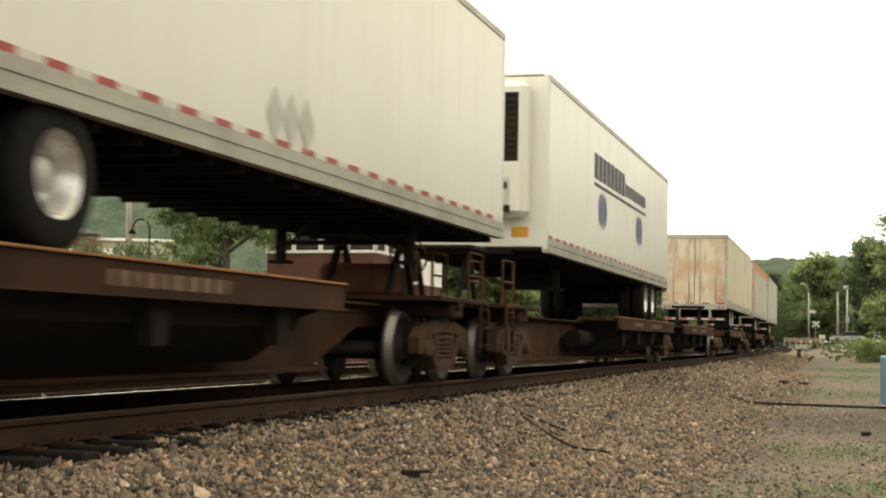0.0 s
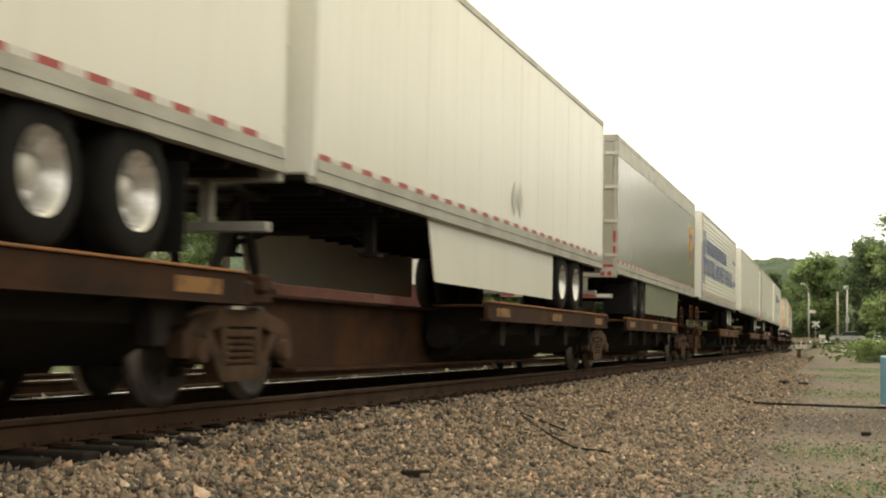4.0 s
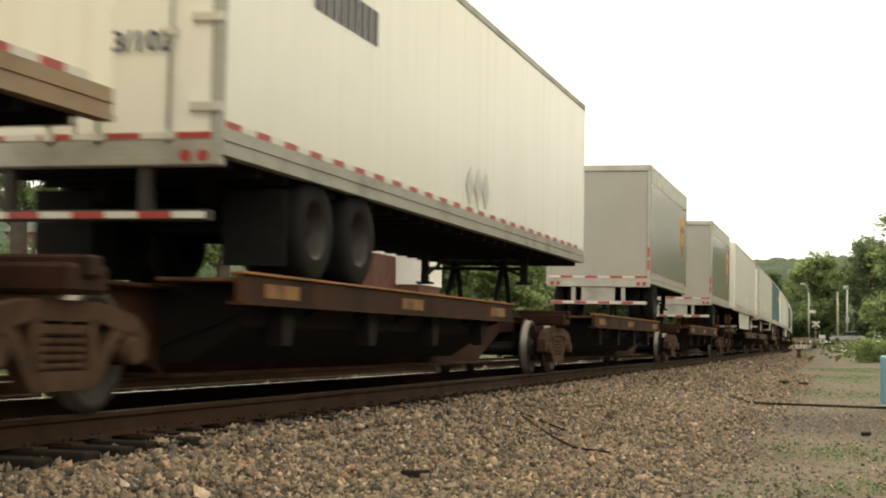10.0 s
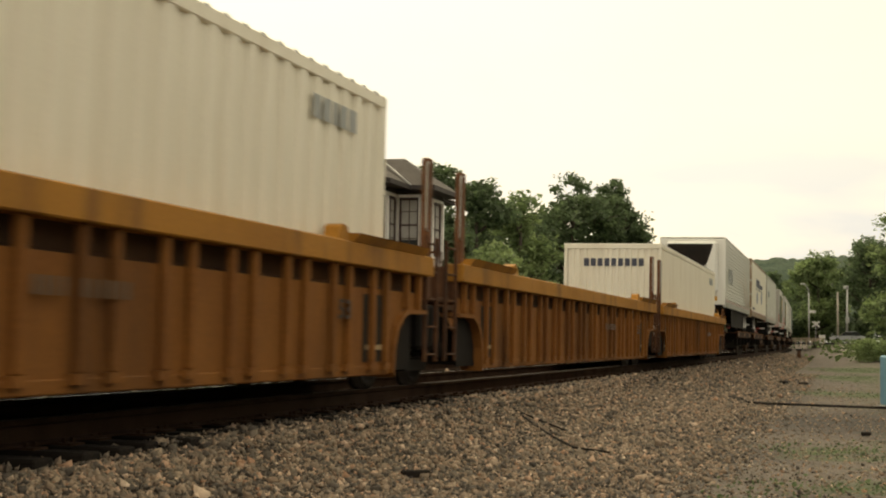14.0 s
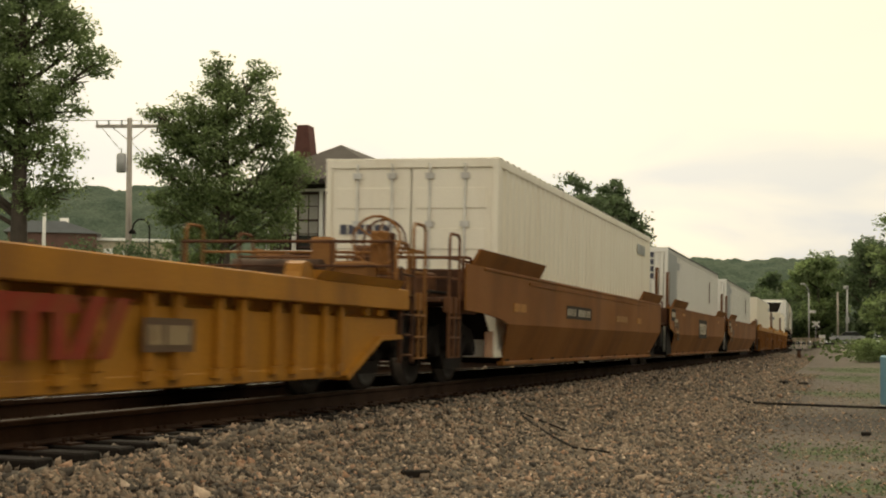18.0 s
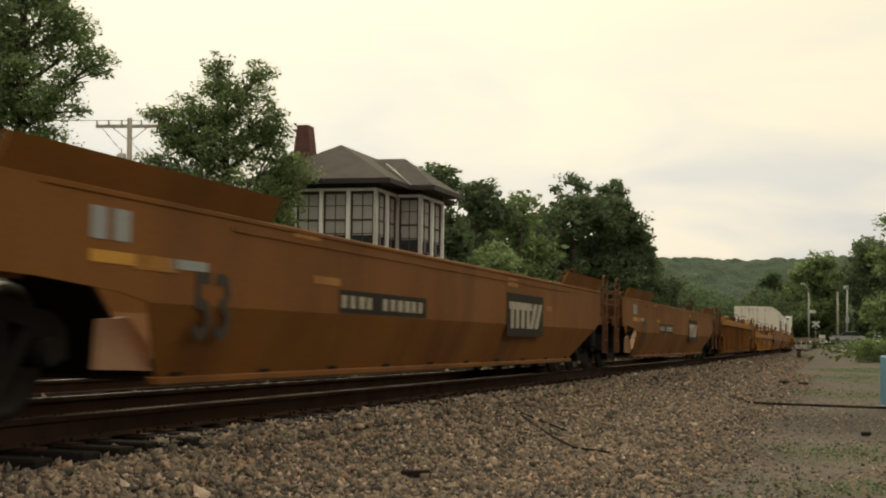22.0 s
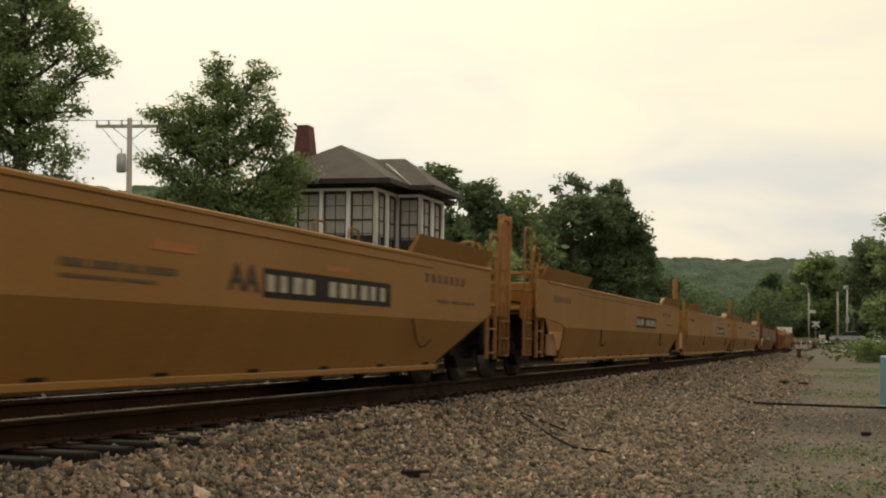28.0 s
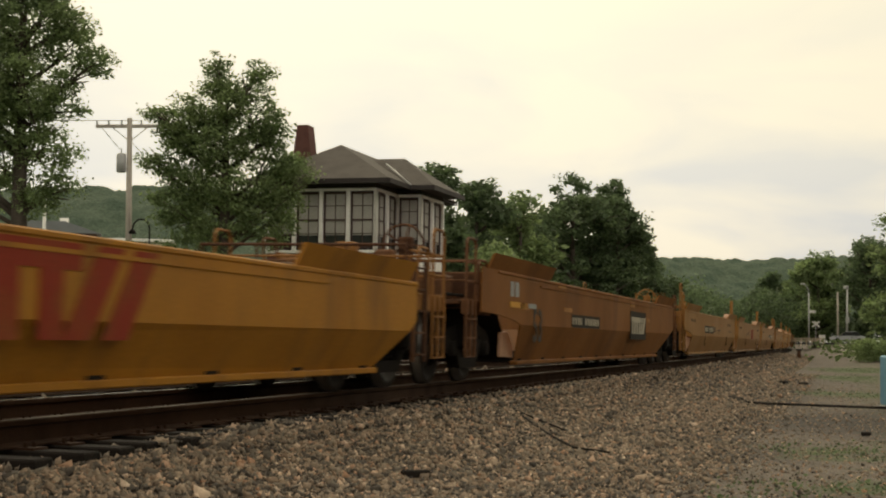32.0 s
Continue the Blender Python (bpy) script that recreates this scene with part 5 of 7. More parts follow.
def discs(t, y, z, mat):
    part("emblem_ground", Shape().prism([(y + 0.56 * math.cos(a), z + 0.36 * math.sin(a)) for a in (2 * math.pi * i / 20 for i in range(20))], "x", 1.297, 1.3005), INKGREY, t, "grey oval behind the discs")
    for k in range(3):
        part("emblem", Shape().prism([(y - 0.3 + k * 0.3 + 0.11 * math.cos(a), z + 0.3 * math.sin(a)) for a in (2 * math.pi * i / 14 for i in range(14))], "x", 1.300, 1.304), mat, t)


def swoosh(t, points, width, mat, x):
    """A curved stripe through the given stations."""
    g = Shape()
    n, vs = 24, []
    for i in range(n + 1):
        f = i / n
        k = min(int(f * (len(points) - 1)), len(points) - 2)
        q = f * (len(points) - 1) - k
        p0, p1, p2, p3 = points[max(k - 1, 0)], points[k], points[k + 1], points[min(k + 2, len(points) - 1)]
        y, z = (0.5 * (2 * b + (c - a) * q + (2 * a - 5 * b + 4 * c - d) * q * q + (3 * b - a - 3 * c + d) * q ** 3) for a, b, c, d in zip(p0, p1, p2, p3))
        vs += [(x, y, z), (x, y + width * (0.5 + 0.5 * f), z)]
    g.add(vs, [(2 * i, 2 * i + 1, 2 * i + 3, 2 * i + 2) for i in range(n)])
    g.add([(a + 0.0008, y, z) for a, y, z in vs], [(2 * i, 2 * i + 1, 2 * i + 3, 2 * i + 2) for i in range(n)])
    part("swoosh", g, mat, t, "tan-brown swoosh stripe" if mat is STRIPE else "pale tan swoosh stripe")


def shield(t, y, z, w=0.95, h=1.35):
    pts = [(-0.5, 0.92), (-0.2, 1.0), (0.2, 1.0), (0.5, 0.92), (0.5, 0.42), (0.32, 0.16), (0, 0), (-0.32, 0.16), (-0.5, 0.42)]
    part("emblem", Shape().prism([(y + a * w, z + b * h) for a, b in pts], "x", 1.296, 1.301), AMBER, t, "shield emblem in brown and gold")
    part("emblem", Shape().prism([(y + a * w * 0.86, z + 0.09 + b * h * 0.72) for a, b in pts], "x", 1.298, 1.304), SHIELD, t)
    g = Shape()
    for k in range(3):
        g.box(1.303, 1.307, y - 0.3 + k * 0.21, y - 0.3 + k * 0.21 + 0.15, z + 0.42, z + 0.8)
    part("emblem", g, AMBER, t)


# -- containers --
def container(u, length, mat, label, top=3.14, base=0.33, doors_near=True, head=None):
    L, X = length / 2, 1.28
    t = thing("container", label, "container", "containers in the well cars")
    for sx in (-1, 1):
        g = Shape()
        pitch, depth = 0.38, 0.035
        n = int((length - 0.3) / pitch)
        vs = []
        for k in range(n):
            y = -L + 0.15 + k * (length - 0.3) / n
            p = (length - 0.3) / n
            for fy, d in ((0.0, 0.0), (0.34, 0.0), (0.46, depth), (0.88, depth)):
                vs += [(sx * (X - 0.004 - d), y + fy * p, base + 0.15), (sx * (X - 0.004 - d), y + fy * p, top - 0.12)]
        vs += [(sx * (X - 0.004), L - 0.15, base + 0.15), (sx * (X - 0.004), L - 0.15, top - 0.12)]
        m = len(vs) // 2
        g.add(vs, [(2 * i, 2 * i + 2, 2 * i + 3, 2 * i + 1) for i in range(m - 1)])
        xi = sx * (X - 0.09)
        g.add([(xi, -L + 0.1, base + 0.1), (xi, L - 0.1, base + 0.1), (xi, L - 0.1, top - 0.1), (xi, -L + 0.1, top - 0.1)], [(0, 1, 2, 3)])
        part("side_wall", g, mat, t, "fluted steel side wall")
        xa, xb = sorted((sx * (X - 0.09), sx * (X + 0.004)))
        part("top_rail", Shape().box(xa, xb, -L, L, top - 0.13, top, 0.012), mat, t)
        if head:
            part("roof_edge", Shape().box(xa - 0.004, xb + 0.008, -L + 0.1, L - 0.1, top - 0.045, top + 0.006), RIMDARK, t, "dark roof edge")
        part("bottom_rail", Shape().box(xa, xb, -L, L, base, base + 0.16, 0.012), mat, t)
        g = Shape()
        for k in range(int(length / 0.38)):
            y = -L + 0.2 + k * 0.38
            g.box(xa - 0.002, xb + 0.002, y, y + 0.06, top - 0.02, top + 0.012)
        part("roof_lugs", g, ALUDARK, t)
        for e in (-1, 1):
            ya, yb = sorted((e * L, e * (L - 0.15)))
            part("corner_post", Shape().box(xa, xb, ya, yb, base, top, 0.012), mat, t)
            for z in (base, top - 0.13):
                part("corner_casting", Shape().box(xa - 0.002, xb + 0.004, ya - 0.003, yb + 0.003, z - 0.004, z + 0.135, 0.015), mat, t)
    part("roof", Shape().box(-X + 0.03, X - 0.03, -L + 0.03, L - 0.03, top - 0.06, top - 0.01, 0.01), mat, t)
    part("end_frame", Shape().box(-X, X, -L, -L + 0.1, top - 0.14, top, 0.01), mat, t)
    part("end_frame", Shape().box(-X, X, -L, -L + 0.1, base, base + 0.16, 0.01), mat, t)
    part("far_end", Shape().box(-X + 0.04, X - 0.04, L - 0.10, L - 0.03, base, top - 0.05), mat, t)
    if doors_near:
        for sx in (-1, 1):
            xa, xb = sorted((sx * 0.01, sx * (X - 0.09)))
            d = part("door", Shape().box(xa, xb, -L + 0.03, -L + 0.08, base + 0.16, top - 0.14, 0.01), mat, t)
            for k in range(4):
                z = base + 0.35 + k * 0.58
                part("pressing", Shape().box(xa + 0.08, xb - 0.08, -L + 0.015, -L + 0.035, z, z + 0.30, 0.01), mat, d)
            for x in (sx * 0.28, sx * 0.80):
                g = Shape().cyl((x, -L, base + 0.1), (x, -L, top - 0.08), 0.018, n=8)
                for z in (base + 0.22, 1.5, 2.2, top - 0.25):
                    g.box(x - 0.06, x + 0.06, -L - 0.02, -L + 0.03, z - 0.04, z + 0.04)
                part("lock_rod", g, ALU, d, "dull metal lock rod")
    else:
        g, vs, n = Shape(), [], 14
        for k in range(n):
            p = (2 * X - 0.2) / n
            for fx, d in ((0.0, 0.05), (0.35, 0.05), (0.47, 0.01), (0.88, 0.01)):
                vs += [(-X + 0.1 + (k + fx) * p, -L + d, base + 0.14), (-X + 0.1 + (k + fx) * p, -L + d, top - 0.12)]
        vs += [(X - 0.1, -L + 0.05, base + 0.14), (X - 0.1, -L + 0.05, top - 0.12)]
        g.add(vs, [(2 * i, 2 * i + 2, 2 * i + 3, 2 * i + 1) for i in range(len(vs) // 2 - 1)])
        part("front_wall", g, mat, t, "fluted end wall")
    if head:
        part("front_panel", Shape().box(X + 0.001, X + 0.006, -L + 0.16, -L + 2.2, base + 0.18, top - 0.14), head, t, "flat bluish end panel")
    TRAIN.append((t, u + L))
    t["L"] = L
    return t


# -- the train put together, from the head of the visible part backwards --
def spine_set(bounds, wheels_near, paint, edge, yellow=False):
    n = len(bounds) - 1
    for i in range(n):
        spine_unit(bounds[i], bounds[i + 1], i == 0, i == n - 1, wheels_near[i], paint, edge, yellow)


spine_set([21.8, 43, 61, 79.5, 98, 117.5], [False, True, True, True, True], SPINE, RUSTEDGE)
spine_unit(-35.2, -16.2, True, False, False, SPINEY, RUSTEDGE, False)
spine_unit(-16.2, 3.2, False, False, False, SPINEY, RUSTEDGE, False)
spine_unit(3.2, 21.8, False, True, True, SPINE, RUSTEDGE, False)
spine_set([-89.7, -71.2, -53.2, -35.2], [False, False, True], SPINE, RUSTEDGE, True)
spine_set([-147.8, -127.6, -109.4, -89.7], [False, True, True], SPINE, RUSTEDGE)
spine_set([-236.5, -218, -201, -184.2, -166.8, -147.8], [False, True, True, True, True], SPINE, RUSTEDGE, True)

LONG, PUP = 16.15, 8.25
# ahead, seen only far off
for u, mat, txt in ((62, OLDWHITE, "weathered white box trailer with stained rear doors"), (81, WHITE, "white box trailer with an orange nose"), (99.5, WHITE, "plain white box trailer")):
    t = trailer(u, LONG, True, mat, txt, door_mat=STAINED if u == 62 else None, roof_band=ORANGE if u == 81 else None)
    if u == 81:
        part("orange_panel", Shape().box(1.296, 1.302, -7.9, -6.4, 2.3, 4.8), ORANGE, t)
t = trailer(25.2, LONG, False, WHITE, "white refrigerated trailer with dark company lettering", reefer="slim")
company_name(t, -3.6, 3.65, 3.55, 4.2, INK)
discs(t, -2.6, 3.15, INKBLUE)
discs(t, 2.6, 3.15, INKBLUE)
t = trailer(5.9, LONG, True, WHITE, wheel_in=2.9, label="white box trailer with three grey diamond emblems")
diamonds(t, -0.65, 0.5, 2.24, 2.74, 3)
side_bars("stencil_text", t, INKGREY, 1.300, -6.6, 2.42, (0.5, 0.5, 0.4), 0.09, 0.08)
t = trailer(-14.0, LONG, False, WHITE, wheel_in=2.2, label="white refrigerated box trailer with two grey diamonds", reefer="slim")
diamonds(t, -0.3, 0.5, 2.38, 2.9, 2)
part("corner_mark", Shape().box(1.297, 1.304, -7.98, -7.78, 4.3, 4.75), LOGORED, t)
t = trailer(-33.6, LONG, False, WHITE, "silver-white ribbed refrigerated trailer with large blue slogan", ribs=True, reefer="slim")
lettering("slogan", "YOU'RE MONEY AHEAD.", 0.86, INKBLUE, t, Matrix.Translation((1.312, -6.9, 2.88)) @ SIDE_TEXT, "large blue slogan lettering", 1.34)
for a, b in (((-7.55, 4.35), (-7.2, 2.55)), ((-7.2, 2.55), (-6.9, 4.35))):
    part("emblem", Shape().prism([(a[0] - 0.09, a[1]), (a[0] + 0.09, a[1]), (b[0] + 0.09, b[1]), (b[0] - 0.09, b[1])], "x", 1.309, 1.314), INKBLUE, t, "tall blue emblem strokes")
part("corner_mark", Shape().box(1.304, 1.308, -8.07, -7.93, 2.1, 3.9), INKBLUE, t, "blue corner stripe")
yy = -6.4
for w in (0.34, 0.3, 0.3, 0.12, 0.34, 0.3, 0.12, 0.34, 0.3, 0.3, 0.34, 0.3, 0.12, 0.3, 0.34, 0.3):
    side_bars("slogan_bar", t, INKBLUE, 1.31, yy, 3.62, (w,), 0.48)
    yy += w + 0.28
side_bars("stencil_text", t, INKBLUE, 1.31, 5.9, 3.9, (0.3, 0.4, 0.3, 0.4), 0.12, 0.08)
side_bars("stencil_text", t, INKBLUE, 1.31, 6.2, 3.0, (0.3, 0.4, 0.3), 0.16, 0.08)
part("corner_mark", Shape().box(1.297, 1.304, -8.0, -7.75, 4.3, 4.8), LOGORED, t)
t = trailer(-52.1, LONG, True, GREYPANEL, wheel_in=3.1, grimy=True, label="grey-beige box trailer with a brown shield emblem", skirt=GREYPANEL, roof_band=ALU, door_mat=DOORGREY)
shield(t, 6.85, 2.95, 1.1, 1.2)
end_bars("door_sign", t, AMBER, -LONG / 2 - 0.005, 0.33, 2.50, (0.34, 0.28), 0.36, 0.02, "yellow sign on the rear door")
t = trailer(-70.1, LONG, False, WHITE, "white box trailer with long white side skirts", skirt=WHITE)
diamonds(t, 0.0, 0.8, 2.4, 2.88, 2)
t = trailer(-87.0, LONG, False, WHITE, "white box trailer with vertical lettering on its nose")
end_bars("nose_mark", t, INK, -LONG / 2 - 0.005, 0.95, 3.0, (0.12,), 1.6)
part("corner_mark", Shape().box(0.2, 1.1, -LONG / 2 - 0.006, -LONG / 2, 3.9, 4.6), INKBLUE, t)
t = trailer(-105.9, LONG, True, BLUE, "teal-blue box trailer with orange markings", skirt=UNDER, rail=PALERAIL)
end_bars("door_lettering", t, AMBER, -LONG / 2 - 0.005, 0.0, 4.25, (0.32, 0.32, 0.3), 0.4, 0.07, "orange lettering")
end_bars("door_lettering", t, AMBER, -LONG / 2 - 0.005, 0.05, 3.25, (0.8,), 0.13)
part("emblem", Shape().box(0.1, 0.75, -LONG / 2 - 0.008, -LONG / 2 + 0.002, 2.45, 2.85), AMBER, t, "orange emblem plate")
part("emblem", Shape().prism([(4.4, 4.22), (6.7, 4.12), (6.7, 3.78), (5.0, 3.92)], "x", 1.300, 1.304), AMBER, t, "orange emblem")
t = trailer(-124.4, LONG, True, WHITE, "white box trailer with bold lettering on side and doors")
end_bars("door_lettering", t, INK, -LONG / 2 - 0.005, -0.3, 4.45, (0.26, 0.18, 0.22, 0.26, 0.22), 0.24, 0.03)
for k in range(2):
    end_bars("owner_mark", t, INKBROWN, -LONG / 2 - 0.005, 0.35, 3.55 - k * 0.2, (0.09,) * 5, 0.14, 0.03)
company_name(t, -6.5, -2.35, 3.72, 4.2, INKGREY, 9, 0)
lettering("size_mark", "53/102", 0.20, INK, t, Matrix.Translation((0.32, -LONG / 2 - 0.008, 2.95)) @ END_TEXT)
diamonds(t, -0.6, 0.2, 2.5, 2.95, 2)
t = trailer(-144.9, LONG, False, WHITE, "white refrigerated trailer with white side skirts and diamonds", reefer="slim", skirt=WHITE)
diamonds(t, -0.02, 0.78, 2.38, 2.88, 2)
for u in (-156.4, -173.5):
    t = trailer(u, PUP, True, GREYPANEL, "short grey-beige box trailer with a brown shield emblem", axles=1, wheel_in=1.3, grimy=True, roof_band=ALU, roll=True, door_mat=DOORGREY)
    shield(t, 2.95, 2.95, 1.1, 1.25)
    part("licence_board", Shape().box(-0.42, 0.42, -PUP / 2 + 0.05, -PUP / 2 + 0.08, 1.55, 1.95, 0.01), ALUDARK, t, "grey board below the doors")
t = trailer(-199.1, LONG, True, WHITE, wheel_in=2.3, grimy=True, rail=ALUDARK, label="clean white box trailer with bold lettering on its side")
company_name(t, -6.05, -2.6, 3.5, 3.98, INK, 9, 0)
lettering("size_mark", "53/102", 0.24, INK, t, Matrix.Translation((0.2, -LONG / 2 - 0.008, 2.85)) @ END_TEXT)
diamonds(t, -0.5, 0.8, 2.32, 2.82, 3)
t = trailer(-217.0, LONG, True, CREAM, "cream box trailer with dark company lettering and stained doors", door_mat=STAINED, rail=RUSTYRAIL)
company_name(t, -3.45, 3.55, 3.5, 4.1, INK)
discs(t, -2.4, 3.08, INKBLUE)
discs(t, 2.55, 3.16, INKBLUE)
side_bars("web_mark", t, INK, 1.300, -6.7, 2.36, (0.16,) * 8, 0.13, 0.06)
lettering("web_mark", "com", 0.34, INK, t, Matrix.Translation((0.1, -LONG / 2 - 0.008, 4.0)) @ END_TEXT)
t = trailer(-235.0, LONG, False, WHITE, wheel_in=2.4, label="ribbed white refrigerated trailer with brown swoosh stripes", ribs=True, reefer="wide", skirt=UNDER, top=4.78)
side_bars("company_name", t, INKGREY, 1.31, -6.5, 3.02, (0.26, 0.1, 0.24, 0.24, 0.1, 0.24, 0.24), 0.6, 0.17)
for points, width in (([(-0.1, 3.3), (1.6, 3.5), (3.2, 3.1), (4.4, 2.6), (5.7, 2.24)], 1.1), ([(1.2, 3.9), (3.4, 3.85), (4.8, 3.35), (6.2, 2.65), (6.85, 2.26)], 1.2)):
    swoosh(t, [(y - 0.35, z) for y, z in points], width + 0.75, STRIPEPALE, 1.2962)
    swoosh(t, points, width, STRIPE, 1.2976)

# well cars
W = []
TIP, SLANT = (0.95, 2.35), (1.6, 1.7)
for bn, bf, nc, fc, style, mat, top, posts, ends in (
        (-257.8, -236.5, False, True, "rib", GOLD, 1.50, False, ((0.75, 1.2), TIP)), (-277.6, -257.8, False, False, "rib", GOLD, 1.50, False, None),
        (-298.8, -277.6, True, False, "rib", GOLD, 1.50, False, (TIP, (0.75, 1.2))),
        (-320.9, -298.8, False, True, "fold", MAROON, 1.52, False, None), (-340.9, -320.9, False, False, "fold", MAROON, 1.52, False, None), (-362.3, -340.9, True, False, "fold", MAROON, 1.52, False, None),
        (-386.6, -362.3, True, True, "rib", BRIGHTGOLD, 1.10, False, (SLANT, SLANT)), (-410.2, -386.6, True, True, "rib", GOLD, 1.48, False, None),
        (-434.0, -410.2, True, True, "fold", MAROON, 1.52, False, None), (-457.7, -434.0, True, True, "fold", MAROON, 1.52, False, None), (-481.7, -457.7, True, True, "rib", GOLD, 1.50, False, None),
        (-506.1, -481.7, True, True, "fold", MOTTLED, 1.52, False, None),
        (-528.2, -506.1, False, True, "fold", TAN, 1.52, True, None), (-548.4, -528.2, False, False, "fold", TAN, 1.52, True, None), (-569.6, -548.4, True, False, "fold", TAN, 1.52, True, None),
        (-591.3, -569.6, False, True, "fold", TAN, 1.52, True, None), (-611.6, -591.3, False, False, "fold", TAN, 1.52, True, None), (-633.6, -611.6, True, False, "fold", TAN, 1.52, True, None),
        (-657.6, -633.6, True, True, "fold", MAROON, 1.52, False, None), (-681.4, -657.6, True, True, "fold", BRIGHTGOLD, 1.20, False, ((1.9, 2.0), (1.9, 0.9)))):
    W.append(well_unit(bn, bf, nc, fc, style, mat, top, posts, ends))
INKDARK = material("black_brown_lettering", (0.028, 0.017, 0.010), 0.6)
FADEDORANGE = material("faded_orange_patch", (0.40, 0.14, 0.025), 0.6, spots=((0.36, 0.165, 0.03), 0.7), scale=4)
PATCHES = ((-9.35, -9.15, 1.19, 1.40, INKGREY), (-9.05, -8.83, 1.19, 1.40, INKGREY), (-9.35, -8.4, 1.04, 1.12, AMBER), (-8.2, -7.6, 1.05, 1.12, INKGREY), (-5.85, -5.2, 1.44, 1.49, DULLAMBER))
# panels and lettering on the wells
for i, y in ((0, 2.6), (1, 1.8), (2, 1.5), (10, -6.2)):
    stencil_row(W[i], y, 0.76, 1.4, 0.22, None, INKBROWN, 1.452)
for i in (8, 9, 11, 18):
    stencil_row(W[i], -4.65, 0.81, 2.9, 0.22, None if i == 11 else BLACKPLATE)
    block_logo(W[i], 2.35, 0.75, 2.2, 0.37, INKBROWN if i == 11 else INKWHITE, 1.474, None if i == 11 else BLACKPLATE)
    lettering("length_mark", "53", 0.70, INKDARK, W[i], Matrix.Translation((1.474, -7.85, 0.56)) @ SIDE_TEXT, "large dark length mark", 1.05)
    for y0, y1, z0, z1 in ((2.25, 2.9, 1.33, 1.44), (4.95, 5.35, 1.04, 1.12), (-5.35, -4.65, 1.06, 1.13), (-8.75, -8.1, 1.02, 1.12)):
        side_panel("patch", W[i], DULLAMBER, 1.472, y0, y1, z0, z1)
for i, y0, y1 in ((0, -9.0, -8.2), (1, 7.1, 7.9), (1, -7.9, -7.1), (2, 7.8, 8.6)):
    side_panel("number_panel", W[i], BLACKPLATE, 1.392, y0, y1, 0.34, 1.02, "black panel beside the wheel arch")
    side_panel("number_bar", W[i], FADED, 1.397, y0 + 0.08, y1 - 0.08, 0.46, 0.51)
for i, y in ((1, 6.2), (2, 6.9)):
    lettering("length_mark", "53", 0.26, INKDARK, W[i], Matrix.Translation((1.453, y, 0.76)) @ SIDE_TEXT, "dark length mark", 1.5)
block_logo(W[4], -1.2, 0.84, 2.4, 0.34, INKWHITE, 1.474, BLACKPLATE)
stencil_row(W[5], -3.0, 0.95, 2.4, 0.22)
for y0, y1, m in ((2.4, 3.9, TAN), (-7.0, -6.2, DULLAMBER), (5.4, 6.0, DULLAMBER)):
    side_panel("patch", W[5], m, 1.472, y0, y1, 0.98, 1.10)
for i in (3, 4):
    lo = W[i]["lo"]
    for k, (w, z, m) in enumerate(((0.30, 1.16, INKWHITE), (0.30, 1.16, INKWHITE), (0.6, 0.99, DULLAMBER), (0.5, 0.99, DULLAMBER), (0.4, 0.97, INKWHITE))):
        side_panel("patch", W[i], m, 1.472, lo + 0.75 + (k % 2) * 0.42 + (k // 2) * 0.25, lo + 0.75 + (k % 2) * 0.42 + (k // 2) * 0.25 + w, z - 0.14, z - 0.03 + 0.08 * (z > 1.1))
    for k in range(3):
        y = -8.1 + k * 0.42
        part("stencil_mark", Shape().box(1.472, 1.476, y, y + 0.28, 0.89, 1.12), INKBROWN, W[i])
    side_panel("patch", W[i], DULLAMBER, 1.472, 5.6, 6.2, 1.28, 1.36)
    side_panel("patch", W[i], DULLAMBER, 1.472, -6.1, -5.4, 1.32, 1.40)
for y0, y1, z0 in ((-8.35, -4.8, 0.83), (-1.4, 2.2, 0.83), (4.3, 6.1, 0.9)):
    g = Shape().prism([(y0, z0), (y1 - 0.1, z0), (y1 + 0.12, 1.05), (y1 - 0.08, 1.25), (y1 + 0.1, 1.45), (y0 + 0.5, 1.46), (y0 + 0.15, 1.2), (y0 - 0.25, 1.0)], "x", 1.468, 1.4722)
    part("paint_patch", g, GREYPATCH, W[11], "grey-green overpainted patch")
    if z0 < 0.85:
        g = Shape().add([(1.474 - (0.80 - z) * 0.4057, y, z) for y, z in ((y0 - 0.1, 0.795), (y1 - 0.15, 0.795), (y1 + 0.2, 0.33), (y0 + 0.1, 0.33))], [(0, 1, 2, 3)])
        g.add([(1.472 - (0.80 - z) * 0.4057, y, z) for y, z in ((y0 - 0.1, 0.795), (y1 - 0.15, 0.795), (y1 + 0.2, 0.33), (y0 + 0.1, 0.33))], [(3, 2, 1, 0)])
        part("paint_patch", g, GREYPATCH, W[11], "grey-green overpainted patch")
for i in (3, 4):
    lo = W[i]["lo"]
    side_panel("stencil_plate", W[i], BLACKPLATE, 1.470, lo + 0.02, lo + 0.98, 1.15, 1.46, "black stencil panel at the car end")
    side_bars("stencil_mark", W[i], INKWHITE, 1.476, lo + 0.1, 1.25, (0.06, 0.09, 0.09, 0.09, 0.09, 0.09), 0.13, 0.05)
    lettering("length_mark", "53", 0.46, INKDARK, W[i], Matrix.Translation((1.474, lo + 1.25, 0.64)) @ SIDE_TEXT, "dark length mark", 1.5)
for i in (8, 9, 18):
    for y0, y1, z0, z1, m in PATCHES:
        side_panel("patch", W[i], m, 1.472, y0, y1, z0, z1)
